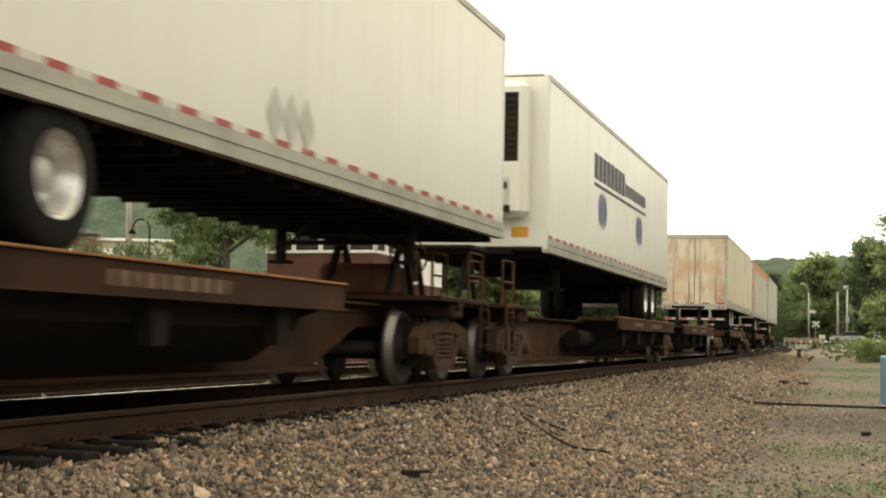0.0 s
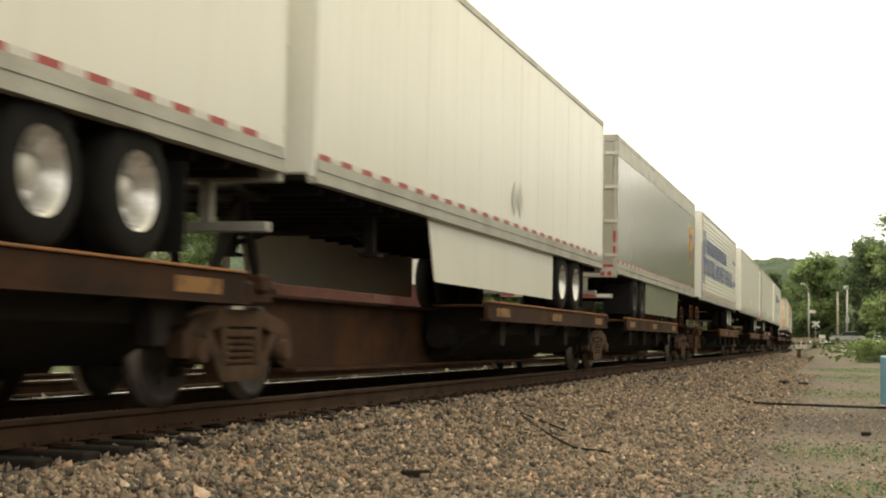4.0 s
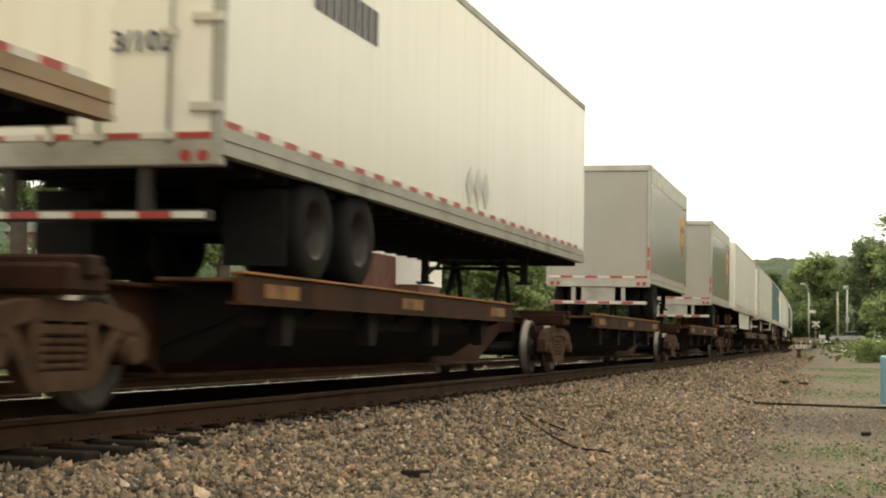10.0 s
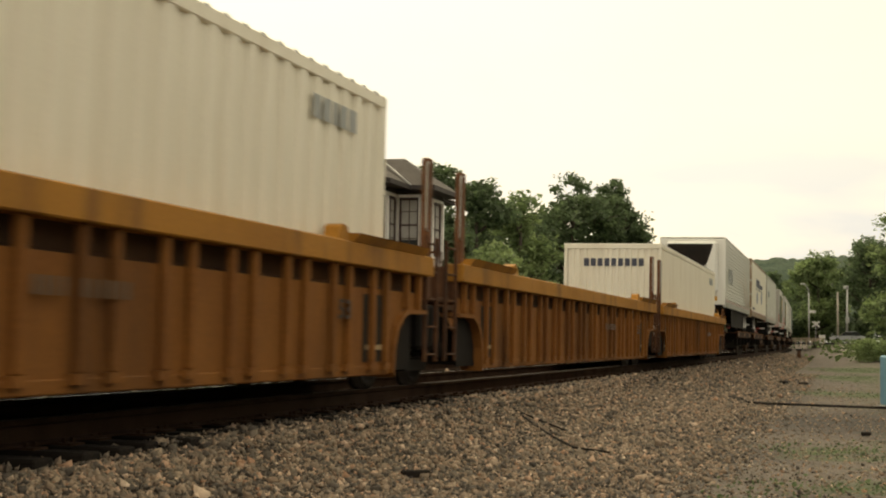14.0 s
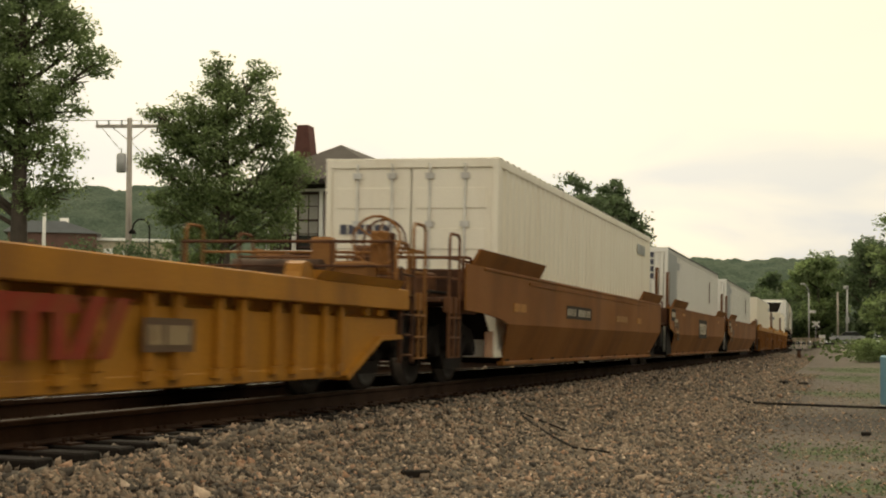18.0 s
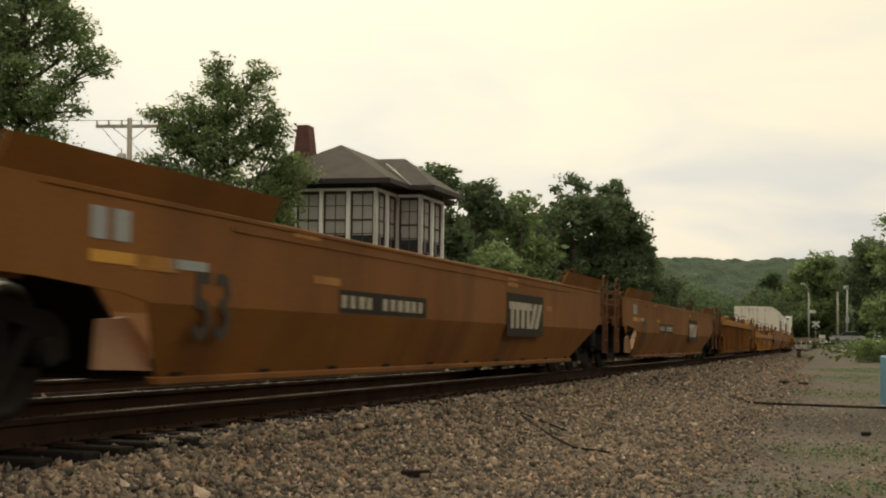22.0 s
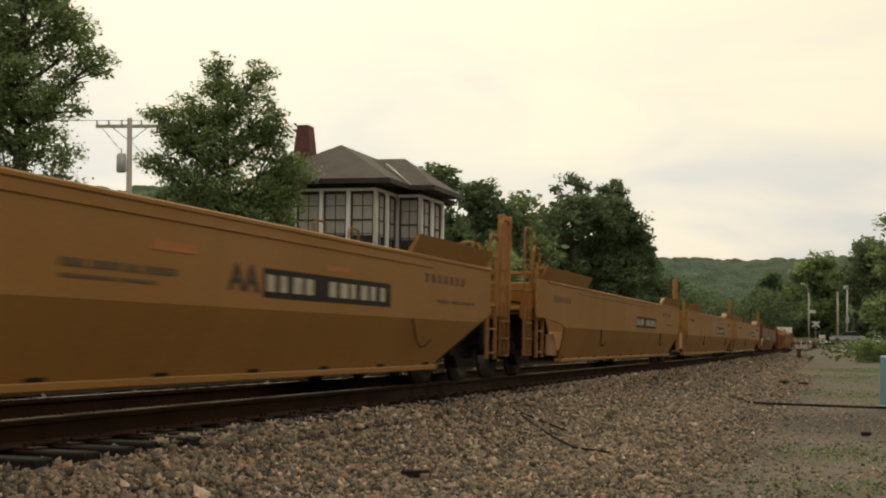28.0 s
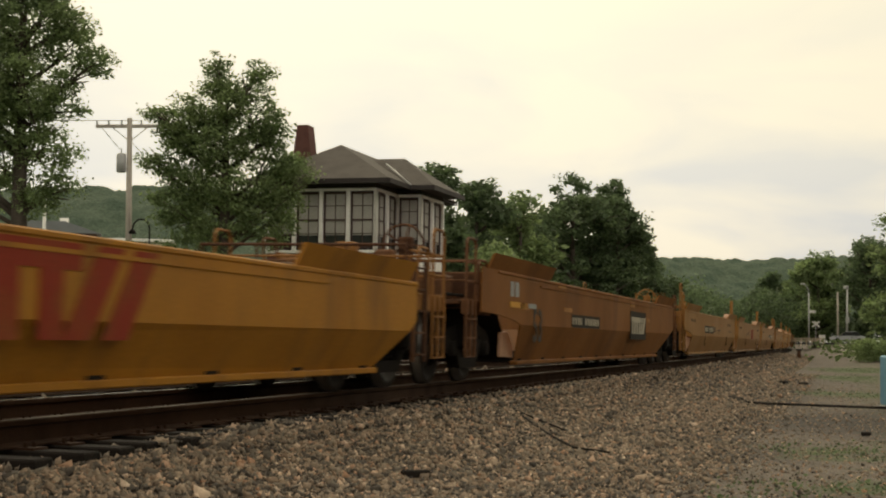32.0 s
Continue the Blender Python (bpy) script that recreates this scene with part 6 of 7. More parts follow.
for i in range(12, 18):
    side_panel("patch", W[i], FADEDORANGE, 1.472, -0.8, -0.1, 1.17, 1.24)
    side_panel("patch", W[i], FADEDORANGE, 1.472, 2.65, 3.35, 1.19, 1.24)
for i, yy, words, ty in ((12, 0.5, "AA", -2.0), (15, 0.5, "AA", -2.0), (16, -1.45, "C C", -3.3), (17, -0.1, "BB", 1.0)):
    lettering("unit_letters", words, 0.30, INKDARK, W[i], Matrix.Translation((1.475, yy, 0.94)) @ SIDE_TEXT, "dark unit letters", 1.5)
    side_bars("stencil_text", W[i], INKBROWN, 1.472, ty, 1.00, (0.3, 0.4, 0.2, 0.5), 0.05, 0.07)
    side_bars("stencil_text", W[i], INKBROWN, 1.472, ty, 0.93, (0.7, 0.5), 0.022, 0.07)
for i in (12, 13, 14, 15):
    stencil_row(W[i], 1.2, 0.90, 3.4, 0.24)
stencil_row(W[17], -3.75, 0.90, 3.4, 0.24)
for i in range(12, 18):
    side_bars("stencil_text", W[i], INKBROWN, 1.472, 5.9, 1.22, (0.12,) * 7, 0.10, 0.14)
    side_bars("stencil_text", W[i], INKBROWN, 1.472, -8.2, 1.2, (0.12,) * 6, 0.10, 0.14)
    side_bars("stencil_text", W[i], INKBROWN, 1.472, 6.4, 1.0, (0.5, 0.4, 0.6), 0.035, 0.1)
for i in range(12, 18):
    hi = W[i]["hi"]
    part("top_casting", Shape().prism([(hi - 1.35, 1.52), (hi - 0.55, 1.52), (hi - 0.6, 1.66), (hi - 0.8, 1.76), (hi - 1.15, 1.76), (hi - 1.32, 1.64)], "x", 1.12, 1.40), AMBERPALE, W[i], "pale casting on the side top")
    for y in (-3.6, 5.4):
        part("slack_hose", Shape().tube([(1.474, y, 0.80), (1.462, y + 0.12, 0.70), (1.415, y + 0.34, 0.56), (1.385, y + 0.62, 0.48), (1.39, y + 0.8, 0.50), (1.42, y + 0.92, 0.57)], 0.009, 5), UNDER, W[i], "thin dark hose sagging on the lower side")
block_logo(W[16], 0.45, 0.80, 2.0, 0.46, LOGORED, 1.474)
block_logo(W[19], 0.6, 0.54, 3.1, 0.60, LOGORED, 1.474)
block_logo(W[6], 2.4, 0.42, 2.0, 0.40, LOGORED, 1.463)
stencil_row(W[6], 4.65, 0.46, 0.8, 0.24, INKBROWN, FADED, 1.452)
stencil_row(W[6], -1.2, 0.50, 1.2, 0.28, INKBROWN, FADED, 1.452)

# containers
for u, doors, tone in ((-255.9, False, CREAM), (-295.6, True, CREAM), (-318.8, False, WHITE), (-339.1, False, WHITE), (-358.9, True, CREAM)):
    t = container(u, LONG, tone, "cream-white corrugated steel container" if tone == CREAM else "white corrugated steel container with a bluish end panel", doors_near=doors, head=INKGREY if tone == WHITE else None)
    side_bars("owner_mark", t, INKGREY, 1.281, -6.3 if tone == WHITE else 5.9, 2.62, (0.2, 0.2, 0.12, 0.2, 0.2), 0.22, 0.07)
    if doors:
        end_bars("owner_mark", t, INK, -LONG / 2 - 0.002, -1.05, 2.05, (0.1,) * 6, 0.14, 0.03)
    elif tone == CREAM:
        end_bars("owner_mark", t, INK, -LONG / 2 + 0.008, -0.75, 2.55, (0.13,) * 9, 0.2, 0.05)
    else:
        for k in range(7):
            end_bars("owner_mark", t, INK, -LONG / 2 + 0.008, 0.62, 1.72 + k * 0.19, (0.09, 0.09) if k > 2 else (0.0001, 0.09), 0.14, 0.10)
        side_panel("hatch", t, INKBROWN, 1.281, 4.4, 4.7, 1.95, 2.7)


# ---- the place beside the tracks ----
BRICK = material("dark_red_brick", (0.125, 0.05, 0.038), 0.9, spots=((0.085, 0.038, 0.03), 0.6), scale=2, grain=30, bump=0.005)
CLAP = material("white_clapboard_paint", (0.88, 0.86, 0.80), 0.6, spots=((0.80, 0.77, 0.69), 0.4), scale=1.5)
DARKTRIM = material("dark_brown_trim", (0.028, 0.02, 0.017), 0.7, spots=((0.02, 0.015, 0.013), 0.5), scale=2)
SHINGLE = material("grey_brown_shingle", (0.085, 0.072, 0.06), 0.9, spots=((0.062, 0.052, 0.044), 0.6), scale=1.5, grain=25, bump=0.01)
SASH = material("red_brown_sash_paint", (0.060, 0.030, 0.022), 0.6, spots=((0.04, 0.022, 0.018), 0.5), scale=3)
BARK = material("grey_brown_bark", (0.085, 0.066, 0.05), 0.95, spots=((0.05, 0.04, 0.03), 0.6), scale=3, grain=18, bump=0.02)
LEAF = material("green_leaf", (0.225, 0.295, 0.12), 0.6, vary=0.5, scale=0.4, spots=((0.14, 0.20, 0.08), 0.8), grain=1.5)
LEAFDARK = material("dark_green_leaf", (0.122, 0.172, 0.078), 0.6, vary=0.5, scale=0.3, spots=((0.085, 0.128, 0.062), 0.8), grain=1.5)
for leaf in (LEAF, LEAFDARK):
    ln, ll = leaf.node_tree.nodes, leaf.node_tree.links
    thin = ln.new("ShaderNodeBsdfTranslucent")
    both = ln.new("ShaderNodeMixShader")
    both.inputs[0].default_value = 0.5
    ll.new(ln["Principled BSDF"].inputs["Base Color"].links[0].from_socket, thin.inputs["Color"])
    ll.new(ln["Principled BSDF"].outputs[0], both.inputs[1])
    ll.new(thin.outputs[0], both.inputs[2])
    ll.new(both.outputs[0], ln["Material Output"].inputs["Surface"])
POLEWOOD = material("weathered_pole_wood", (0.42, 0.38, 0.32), 0.9, spots=((0.17, 0.14, 0.11), 0.5), scale=3, stretch=(3, 3, 0.3))
ZINC = material("galvanised_steel", (0.42, 0.42, 0.40), 0.5, 0.5, spots=((0.3, 0.3, 0.29), 0.4), scale=4)


def leaf_cloud(rng, blobs, count, size, clump=0.55, per=42):
    """Leaves in small clumps scattered over larger masses. blobs: (centre, radii)."""
    weights = np.array([r[0] * r[1] * r[2] for _, r in blobs]) ** 0.7
    clumps = max(1, count // per)
    pick = rng.choice(len(blobs), clumps, p=weights / weights.sum())
    d = rng.normal(size=(clumps, 3))
    d /= np.linalg.norm(d, axis=1)[:, None]
    rad = rng.uniform(0.25, 1.0, clumps) ** 0.45 * (1 + 0.10 * np.clip(rng.normal(size=clumps), -1, 1))
    cen = np.array([blobs[i][0] for i in pick])
    rr = np.array([blobs[i][1] for i in pick])
    middle = cen + d * rr * rad[:, None]
    own = clump * rng.uniform(0.55, 1.25, clumps)
    which = np.repeat(np.arange(clumps), per)
    n = len(which)
    off = np.clip(rng.normal(size=(n, 3)), -1.7, 1.7) * own[which][:, None] * 0.55
    off[:, 2] *= 0.6
    pos = middle[which] + off
    a = rng.normal(size=(n, 3))
    a[:, 2] = a[:, 2] * 0.5 - 0.25
    a /= np.linalg.norm(a, axis=1)[:, None]
    b = np.cross(a, rng.normal(size=(n, 3)))
    b /= np.linalg.norm(b, axis=1)[:, None]
    s = size * rng.lognormal(0, 0.3, n)[:, None]
    c = np.cross(a, b)
    v = np.stack([pos - a * s, pos + b * s * 0.5 + c * s * 0.2, pos + a * s, pos - b * s * 0.5 + c * s * 0.2], 1).reshape(-1, 3)
    f = np.arange(n * 4).reshape(-1, 4)
    me = bpy.data.meshes.new("crown")
    me.vertices.add(len(v))
    me.vertices.foreach_set("co", v.ravel())
    me.loops.add(f.size)
    me.loops.foreach_set("vertex_index", f.ravel())
    me.polygons.add(len(f))
    me.polygons.foreach_set("loop_start", np.arange(len(f)) * 4)
    me.update(calc_edges=True)
    return me


def tree(x, y, z, height, masses, seed, leaves=9000, size=0.15, mat=None, label="leafy green deciduous tree", group="", clump=0.6):
    """masses: (sideways, away, height, radius) of the leafy boughs, in metres from the foot."""
    rng = np.random.default_rng(seed)
    t = put(thing("tree", label, "tree", group), pose(x, y, z))
    g = Shape()
    fork = height * 0.42
    lean = sum(m[0] for m in masses) / len(masses) * 0.3
    g.cyl((0, 0, -0.6), (lean * 0.5, 0, fork), 0.028 * height, 0.019 * height, 10)
    g.cyl((lean * 0.5, 0, fork), (lean, 0, height * 0.86), 0.019 * height, 0.004 * height, 8)
    blobs = []
    for bx, by, bz, r in masses:
        blobs.append(((bx, by, bz), (r, r, r * 0.82)))
        foot = max(height * 0.16, min(height * 0.7, bz - 0.8 * math.hypot(bx, by)))
        start = (lean * min(1.0, foot / height), 0, foot)
        g.cyl(start, (bx, by, bz), 0.009 * height, 0.003 * height, 6)
        for k in range(3):
            w = rng.normal(size=3) * r * 0.55
            g.cyl((bx * 0.6 + start[0] * 0.4, by * 0.6, bz * 0.6 + foot * 0.4), (bx + w[0], by + w[1], bz + w[2]), 0.004 * height, 0.0015 * height, 5)
    part("trunk", g, BARK, t, "grey-brown trunk and limbs")
    me = leaf_cloud(rng, blobs, leaves, size, clump)
    me.materials.append(mat or LEAF)
    part("crown", me, mat or LEAF, t)
    return t


def round_masses(height, radius, seed, n=14, low=0.15):
    """Boughs of an ordinary broad tree."""
    rnd = random.Random(seed)
    out = []
    for k in range(n):
        f = (k + 0.5) / n
        a = rnd.uniform(0, 6.283)
        wide = radius * (0.55 + 0.5 * math.sin(math.pi * min(1.0, 0.25 + 0.75 * f))) * rnd.uniform(0.35, 0.8)
        if f > 0.85:
            wide *= 0.4
        out.append((wide * math.cos(a), wide * math.sin(a), height * (low + (0.93 - low) * f), radius * rnd.uniform(0.28, 0.44)))
    return out


def signal_tower():
    """Two-storey tower with a glazed upper floor and a bay towards the track; local x to the track, y along it."""
    t = put(thing("signal_tower", "old brick railway signal tower with hipped roof", "building"), TOWER)
    w, l = 4.3, 8.8            # body: x -w..0, y 0..l
    sill, eave = 3.55, 6.05
    by0, by1, bx = 2.75, 5.95, 0.95
    base = -1.5
    part("brick_wall", Shape().box(-w, -0.02, 0.0, l, base, sill - 0.12), BRICK, t, "dark red brick lower walls")
    part("bay_base", Shape().box(-0.05, bx - 0.04, by0 + 0.04, by1 - 0.04, base, 2.35), BRICK, t)
    for k in range(7):
        z = 2.35 + k * 0.17
        part("clapboard", Shape().prism([(bx + 0.02, z), (bx, z + 0.17), (-0.03, z + 0.17), (-0.03, z)], "y", by0 - 0.02, by1 + 0.02), CLAP, t, "white horizontal clapboard")
    part("sill_course", Shape().box(-w - 0.06, 0.04, -0.06, l + 0.06, sill - 0.14, sill - 0.02, 0.02), CLAP, t)
    # added dark block that stands for the shaded room behind the windows
    part("room_shade_block", Shape().box(-w + 0.5, -0.5, 0.5, l - 0.5, sill - 0.3, eave - 0.1), DARKTRIM, t)

    def window(p, q, nrm):
        """One sash window between two points along a wall, with its frame, bars and pane."""
        p, q, nrm = Vector(p), Vector(q), Vector(nrm)
        d = (q - p).normalized()
        width = (q - p).length
        up = Vector((0, 0, 1))
        hgt = eave - 0.35 - sill

        def slab(a0, a1, b0, b1, out, thick, shape):
            vs = [p + d * a + up * b + nrm * o for a in (a0, a1) for b in (b0, b1) for o in (out - thick, out)]
            shape.add(vs, [(0, 1, 3, 2), (4, 6, 7, 5), (0, 4, 5, 1), (2, 3, 7, 6), (0, 2, 6, 4), (1, 5, 7, 3)])
            return shape
        win = part("window", slab(0, width, 0.05, hgt, -0.10, 0.02, Shape()), GLASSDARK, t, "dark sash window with pale blinds")
        slabs = Shape()
        for a0, a1, b0, b1 in ((0, 0.06, 0.05, hgt), (width - 0.06, width, 0.05, hgt), (0, width, 0.05, 0.14), (0, width, hgt - 0.06, hgt), (0, width, hgt * 0.52 - 0.03, hgt * 0.52 + 0.03)):
            slab(a0, a1, b0, b1, -0.03, 0.08, slabs)
        part("sash_frame", slabs, SASH, win)
        for a0, a1, b0, b1 in ((width / 2 - 0.015, width / 2 + 0.015, 0.05, hgt), (0, width, hgt * 0.76, hgt * 0.76 + 0.03), (0, width, hgt * 0.27, hgt * 0.27 + 0.03)):
            part("glazing_bar", slab(a0, a1, b0, b1, -0.06, 0.03, Shape()), SASH, win)
        blind = slab(0.05, width - 0.05, hgt * 0.25, hgt - 0.05, -0.085, 0.008, Shape())
        part("blind", blind, BLIND, win, "pale grey blind behind the glass")

    def run(p, q, nrm, n):
        p, q = Vector(p), Vector(q)
        step = (q - p) / n
        for k in range(n + 1):
            c = p + step * k
            g = Shape().box(c.x - 0.075, c.x + 0.075, c.y - 0.075, c.y + 0.075, sill - 0.05, eave - 0.28, 0.01)
            part("pilaster", g, CLAP, t, "white window pilaster")
        for k in range(n):
            d = step.normalized() * 0.085
            window(p + step * k + d + Vector((0, 0, sill)), p + step * (k + 1) - d + Vector((0, 0, sill)), nrm)
        a, b = Vector((min(p.x, q.x) - 0.05, min(p.y, q.y) - 0.05, 0)), Vector((max(p.x, q.x) + 0.05, max(p.y, q.y) + 0.05, 0))
        part("window_head", Shape().box(a.x, b.x, a.y, b.y, eave - 0.30, eave - 0.19, 0.01), CLAP, t)
        part("frieze", Shape().box(a.x + 0.02, b.x - 0.02, a.y + 0.02, b.y - 0.02, eave - 0.19, eave + 0.12), DARKTRIM, t)

    run((-w, 0, 0), (0, 0, 0), (0, -1, 0), 4)
    run((0, 0, 0), (0, by0, 0), (1, 0, 0), 2)
    run((0, by0, 0), (bx, by0, 0), (0, -1, 0), 1)
    run((bx, by0, 0), (bx, by1, 0), (1, 0, 0), 2)
    run((0, by1, 0), (0, l, 0), (1, 0, 0), 2)
    part("back_wall", Shape().box(-w, -w + 0.2, 0.1, l, sill - 0.1, eave).box(-w, -0.1, l - 0.2, l, sill - 0.1, eave), BRICK, t)
    # hipped roof and the bay's own hip
    o = 0.75
    z0, z1 = eave + 0.08, eave + 1.75
    g = Shape()
    a, b, c, d = (-w - o, -o, z0), (o, -o, z0), (o, l + o, z0), (-w - o, l + o, z0)
    m = w / 2 + o
    r0, r1 = (-w / 2, -o + m, z1), (-w / 2, l + o - m, z1)
    g.add([a, b, c, d, r0, r1], [(0, 1, 4), (1, 2, 5, 4), (2, 3, 5), (3, 0, 4, 5), (0, 3, 2, 1)])
    part("roof", g, SHINGLE, t, "grey-brown hipped shingle roof")
    g = Shape()
    ys, ye = by0 - o, by1 + o
    hz = z0 + 1.35
    mid = (ys + ye) / 2
    g.add([(bx + o, ys, z0 + 0.004), (bx + o, ye, z0 + 0.004), (-w / 2, ys, z0 + 0.004), (-w / 2, ye, z0 + 0.004), (bx + o - 1.9, mid, hz), (-w / 2, mid, hz)],
          [(0, 1, 4), (2, 0, 4, 5), (1, 3, 5, 4), (0, 2, 3, 1)])
    part("bay_roof", g, SHINGLE, t)
    part("valley_flashing", Shape().cyl((o + 0.02, ys + 0.02, z0 + 0.02), (o - 1.45, ys + 1.5, z0 + 1.04), 0.035, n=6), ZINC, t, "pale metal valley flashing")
    g = Shape().box(-w - o, o, -o - 0.02, -o + 0.05, z0 - 0.16, z0 + 0.02).box(o - 0.05, o + 0.02, -o, ys, z0 - 0.16, z0 + 0.02)
    g.box(o, bx + o, ys - 0.02, ys + 0.05, z0 - 0.16, z0 + 0.02).box(bx + o - 0.05, bx + o + 0.02, ys, ye, z0 - 0.16, z0 + 0.02)
    g.box(-w - o + 0.1, o - 0.06, -o + 0.05, l + o - 0.1, z0 - 0.10, z0 - 0.06).box(0, bx + o - 0.06, ys + 0.05, ye - 0.1, z0 - 0.10, z0 - 0.062)
    part("gutter", g, DARKTRIM, t, "dark brown eaves and gutter")
    chim = part("chimney", Shape().prism([(-4.0, z0 - 0.2), (-3.16, z0 - 0.2), (-3.24, z0 + 1.5), (-3.36, z0 + 2.42), (-3.80, z0 + 2.42), (-3.92, z0 + 1.5)], "y", 1.6, 2.3), BRICK, t, "tapered red brick chimney")
    return t


BLIND = material("pale_blind", (0.42, 0.40, 0.35), 0.8, spots=((0.33, 0.31, 0.28), 0.5), scale=2)
TOWER = pose(-2.53, 55.0, 0.35, 0, 0, -15.2)
signal_tower()

# trees behind the track
tree(-7.42, 50, 1.34, 9.0, [(-0.45, 0, 8.5, 0.45), (-0.4, 0.2, 7.8, 0.6), (1.05, 0, 8.3, 0.5), (0.8, 0, 7.6, 0.65), (0.2, -0.3, 7.0, 0.75), (1.2, 0, 6.7, 0.65), (-0.45, 0.2, 6.5, 0.7), (-1.35, 0, 7.1, 0.55), (-1.9, 0.2, 6.6, 0.55), (-2.55, 0, 6.85, 0.32), (-1.2, 0, 6.35, 0.7), (1.6, 0, 6.1, 0.5), (2.1, 0.2, 5.1, 0.5), (-1.9, 0, 6.0, 0.55), (-1.3, 0.3, 5.8, 0.7), (-0.3, -0.4, 5.6, 0.9),
                                (1.0, 0.2, 5.7, 0.85), (1.75, 0, 5.1, 0.6), (2.1, -0.2, 3.9, 0.5), (2.75, -0.2, 4.6, 0.48), (2.3, 0, 4.9, 0.45), (-2.55, 0, 5.2, 0.4), (-2.0, 0.2, 5.0, 0.6), (-1.1, 0, 4.4, 0.95), (0.46, -0.3, 4.2, 1.0), (1.8, 0, 4.2, 0.8), (-1.8, 0, 3.65, 0.9), (-0.3, 0, 3.1, 1.1), (1.4, 0.2, 3.1, 1.0), (-1.0, 0, 2.2, 1.0)], 11, 50000, 0.056, label="leafy green tree beside the signal tower", clump=0.36)
tree(-13.2, 46, 2.2, 10.5, [(-1.5, 0, 7.8, 1.5), (0.3, 0, 8.2, 1.3), (1.4, 0.3, 7.3, 1.0), (2.2, 0, 6.9, 0.6), (1.2, 0, 5.7, 0.9), (0.2, -0.4, 6.0, 1.4), (-1.6, 0, 5.6, 1.5), (0.7, 0, 4.2, 0.9), (-0.9, 0.3, 3.8, 1.2), (1.3, 0, 3.1, 0.6), (-2.6, 0, 4.0, 1.5),
                             (0.0, 0.2, 9.6, 1.2), (-2.4, 0, 9.6, 1.6), (0.9, 0, 9.0, 0.8), (-3.8, 0, 7.0, 1.8), (0.5, 0, 2.6, 0.7), (-1.0, 0.4, 6.8, 1.4), (-2.8, 0, 8.2, 1.5), (-0.2, 0.3, 4.9, 1.2), (-2.0, 0.2, 2.8, 1.1), (-3.6, 0, 5.0, 1.5), (1.4, 0, 8.2, 0.7)], 12, 80000, 0.058, LEAF, "large leafy green tree on the bank", clump=0.38)
for k, (x, y, h, r, n) in enumerate(((1.9, 84, 9.6, 2.6, 14), (-0.5, 76, 9.8, 2.1, 14), (4.6, 88, 9.4, 3.0, 14), (8.6, 97, 11.0, 4.2, 20), (11.3, 102, 11.8, 3.4, 20), (6.2, 100, 9.0, 3.6, 16), (13.3, 108, 7.5, 2.8, 12), (16.0, 118, 6.6, 2.8, 12), (2.9, 74, 5.0, 2.2, 12), (-3.6, 72, 7.6, 2.4, 10), (13.4, 104, 8.0, 2.3, 16), (15.2, 112, 6.6, 2.6, 12), (11.7, 99, 10.4, 2.8, 20))):
    tree(x, y, 0.2, h, round_masses(h, r, 60 + k, n, 0.1), 20 + k, 15000, 0.145, LEAF if k in (2, 8) else LEAFDARK, "dense green tree behind the track", "trees behind the track", 0.6)
# trees around the road crossing
for k, (x, y, h, r) in enumerate(((50.5, 152, 17.5, 6.0), (60.5, 172, 19, 7.0), (66, 180, 21, 8.0), (60, 236, 14.5, 5.0), (69, 242, 18, 7), (76, 215, 20, 8), (64, 255, 14.5, 5.5), (58, 262, 12.5, 4.5), (66, 228, 16, 6), (72, 200, 15, 6))):
    tree(x, y, 0.6, h, round_masses(h, r, 90 + k, 18, 0.08), 40 + k, 12000, 0.27, LEAFDARK if k % 3 else LEAF, "tall green tree beyond the road crossing", "trees by the crossing", 1.1)


def woods(name, spots, label, size, height, count, seed, per=60, mat=None):
    """A far stand of trees: many leafy mounds in one mesh."""
    rng = np.random.default_rng(seed)
    blobs = [((x, y, z + height * 0.5), (r, r, height * 0.5)) for x, y, z, r in spots]
    me = leaf_cloud(rng, blobs, count, size, height * 0.28, per)
    me.materials.append(mat or LEAFDARK)
    tagged(new(name, me), label, "woods", kind="stuff")


def hill(name, cx, cy, along, length, width, height, turn, label, seed):
    """A wooded ridge: a smooth back under a coat of uneven canopy mounds."""
    n, m = 380, 110
    ca, sa = math.cos(radians(turn)), math.sin(radians(turn))
    vs = []
    for i in range(n + 1):
        for j in range(m + 1):
            u, w = (i / n - 0.5) * length, (j / m - 0.5) * width
            prof = math.exp(-(2.3 * w / width) ** 2) * smooth(-0.5, -0.28, u / length) * smooth(0.5, 0.30, u / length)
            z = height * prof * (0.92 + 0.10 * noise.noise((u * 0.006, seed, 0)))
            d = noise.voronoi((u * 0.22, w * 0.22, seed))[0][0]
            crown = max(0.0, 1.0 - (d / 0.72) ** 2) * (1.6 + 0.9 * noise.noise((u * 0.05, w * 0.05, seed + 3)))
            z += (2.6 * noise.noise((u * 0.045, w * 0.045, seed)) + crown + 0.5 * noise.noise((u * 0.8, w * 0.8, seed))) * min(1.0, prof * 3)
            vs.append((cx + u * ca - w * sa, cy + u * sa + w * ca, z - 1.0))
    g = Shape()
    k = m + 1
    g.add(vs, [(i * k + j, (i + 1) * k + j, (i + 1) * k + j + 1, i * k + j + 1) for i in range(n) for j in range(m)], True)
    me = g.mesh(name, CANOPY, False)
    me.flip_normals()
    tagged(new(name, me), label, "hill", kind="structure")


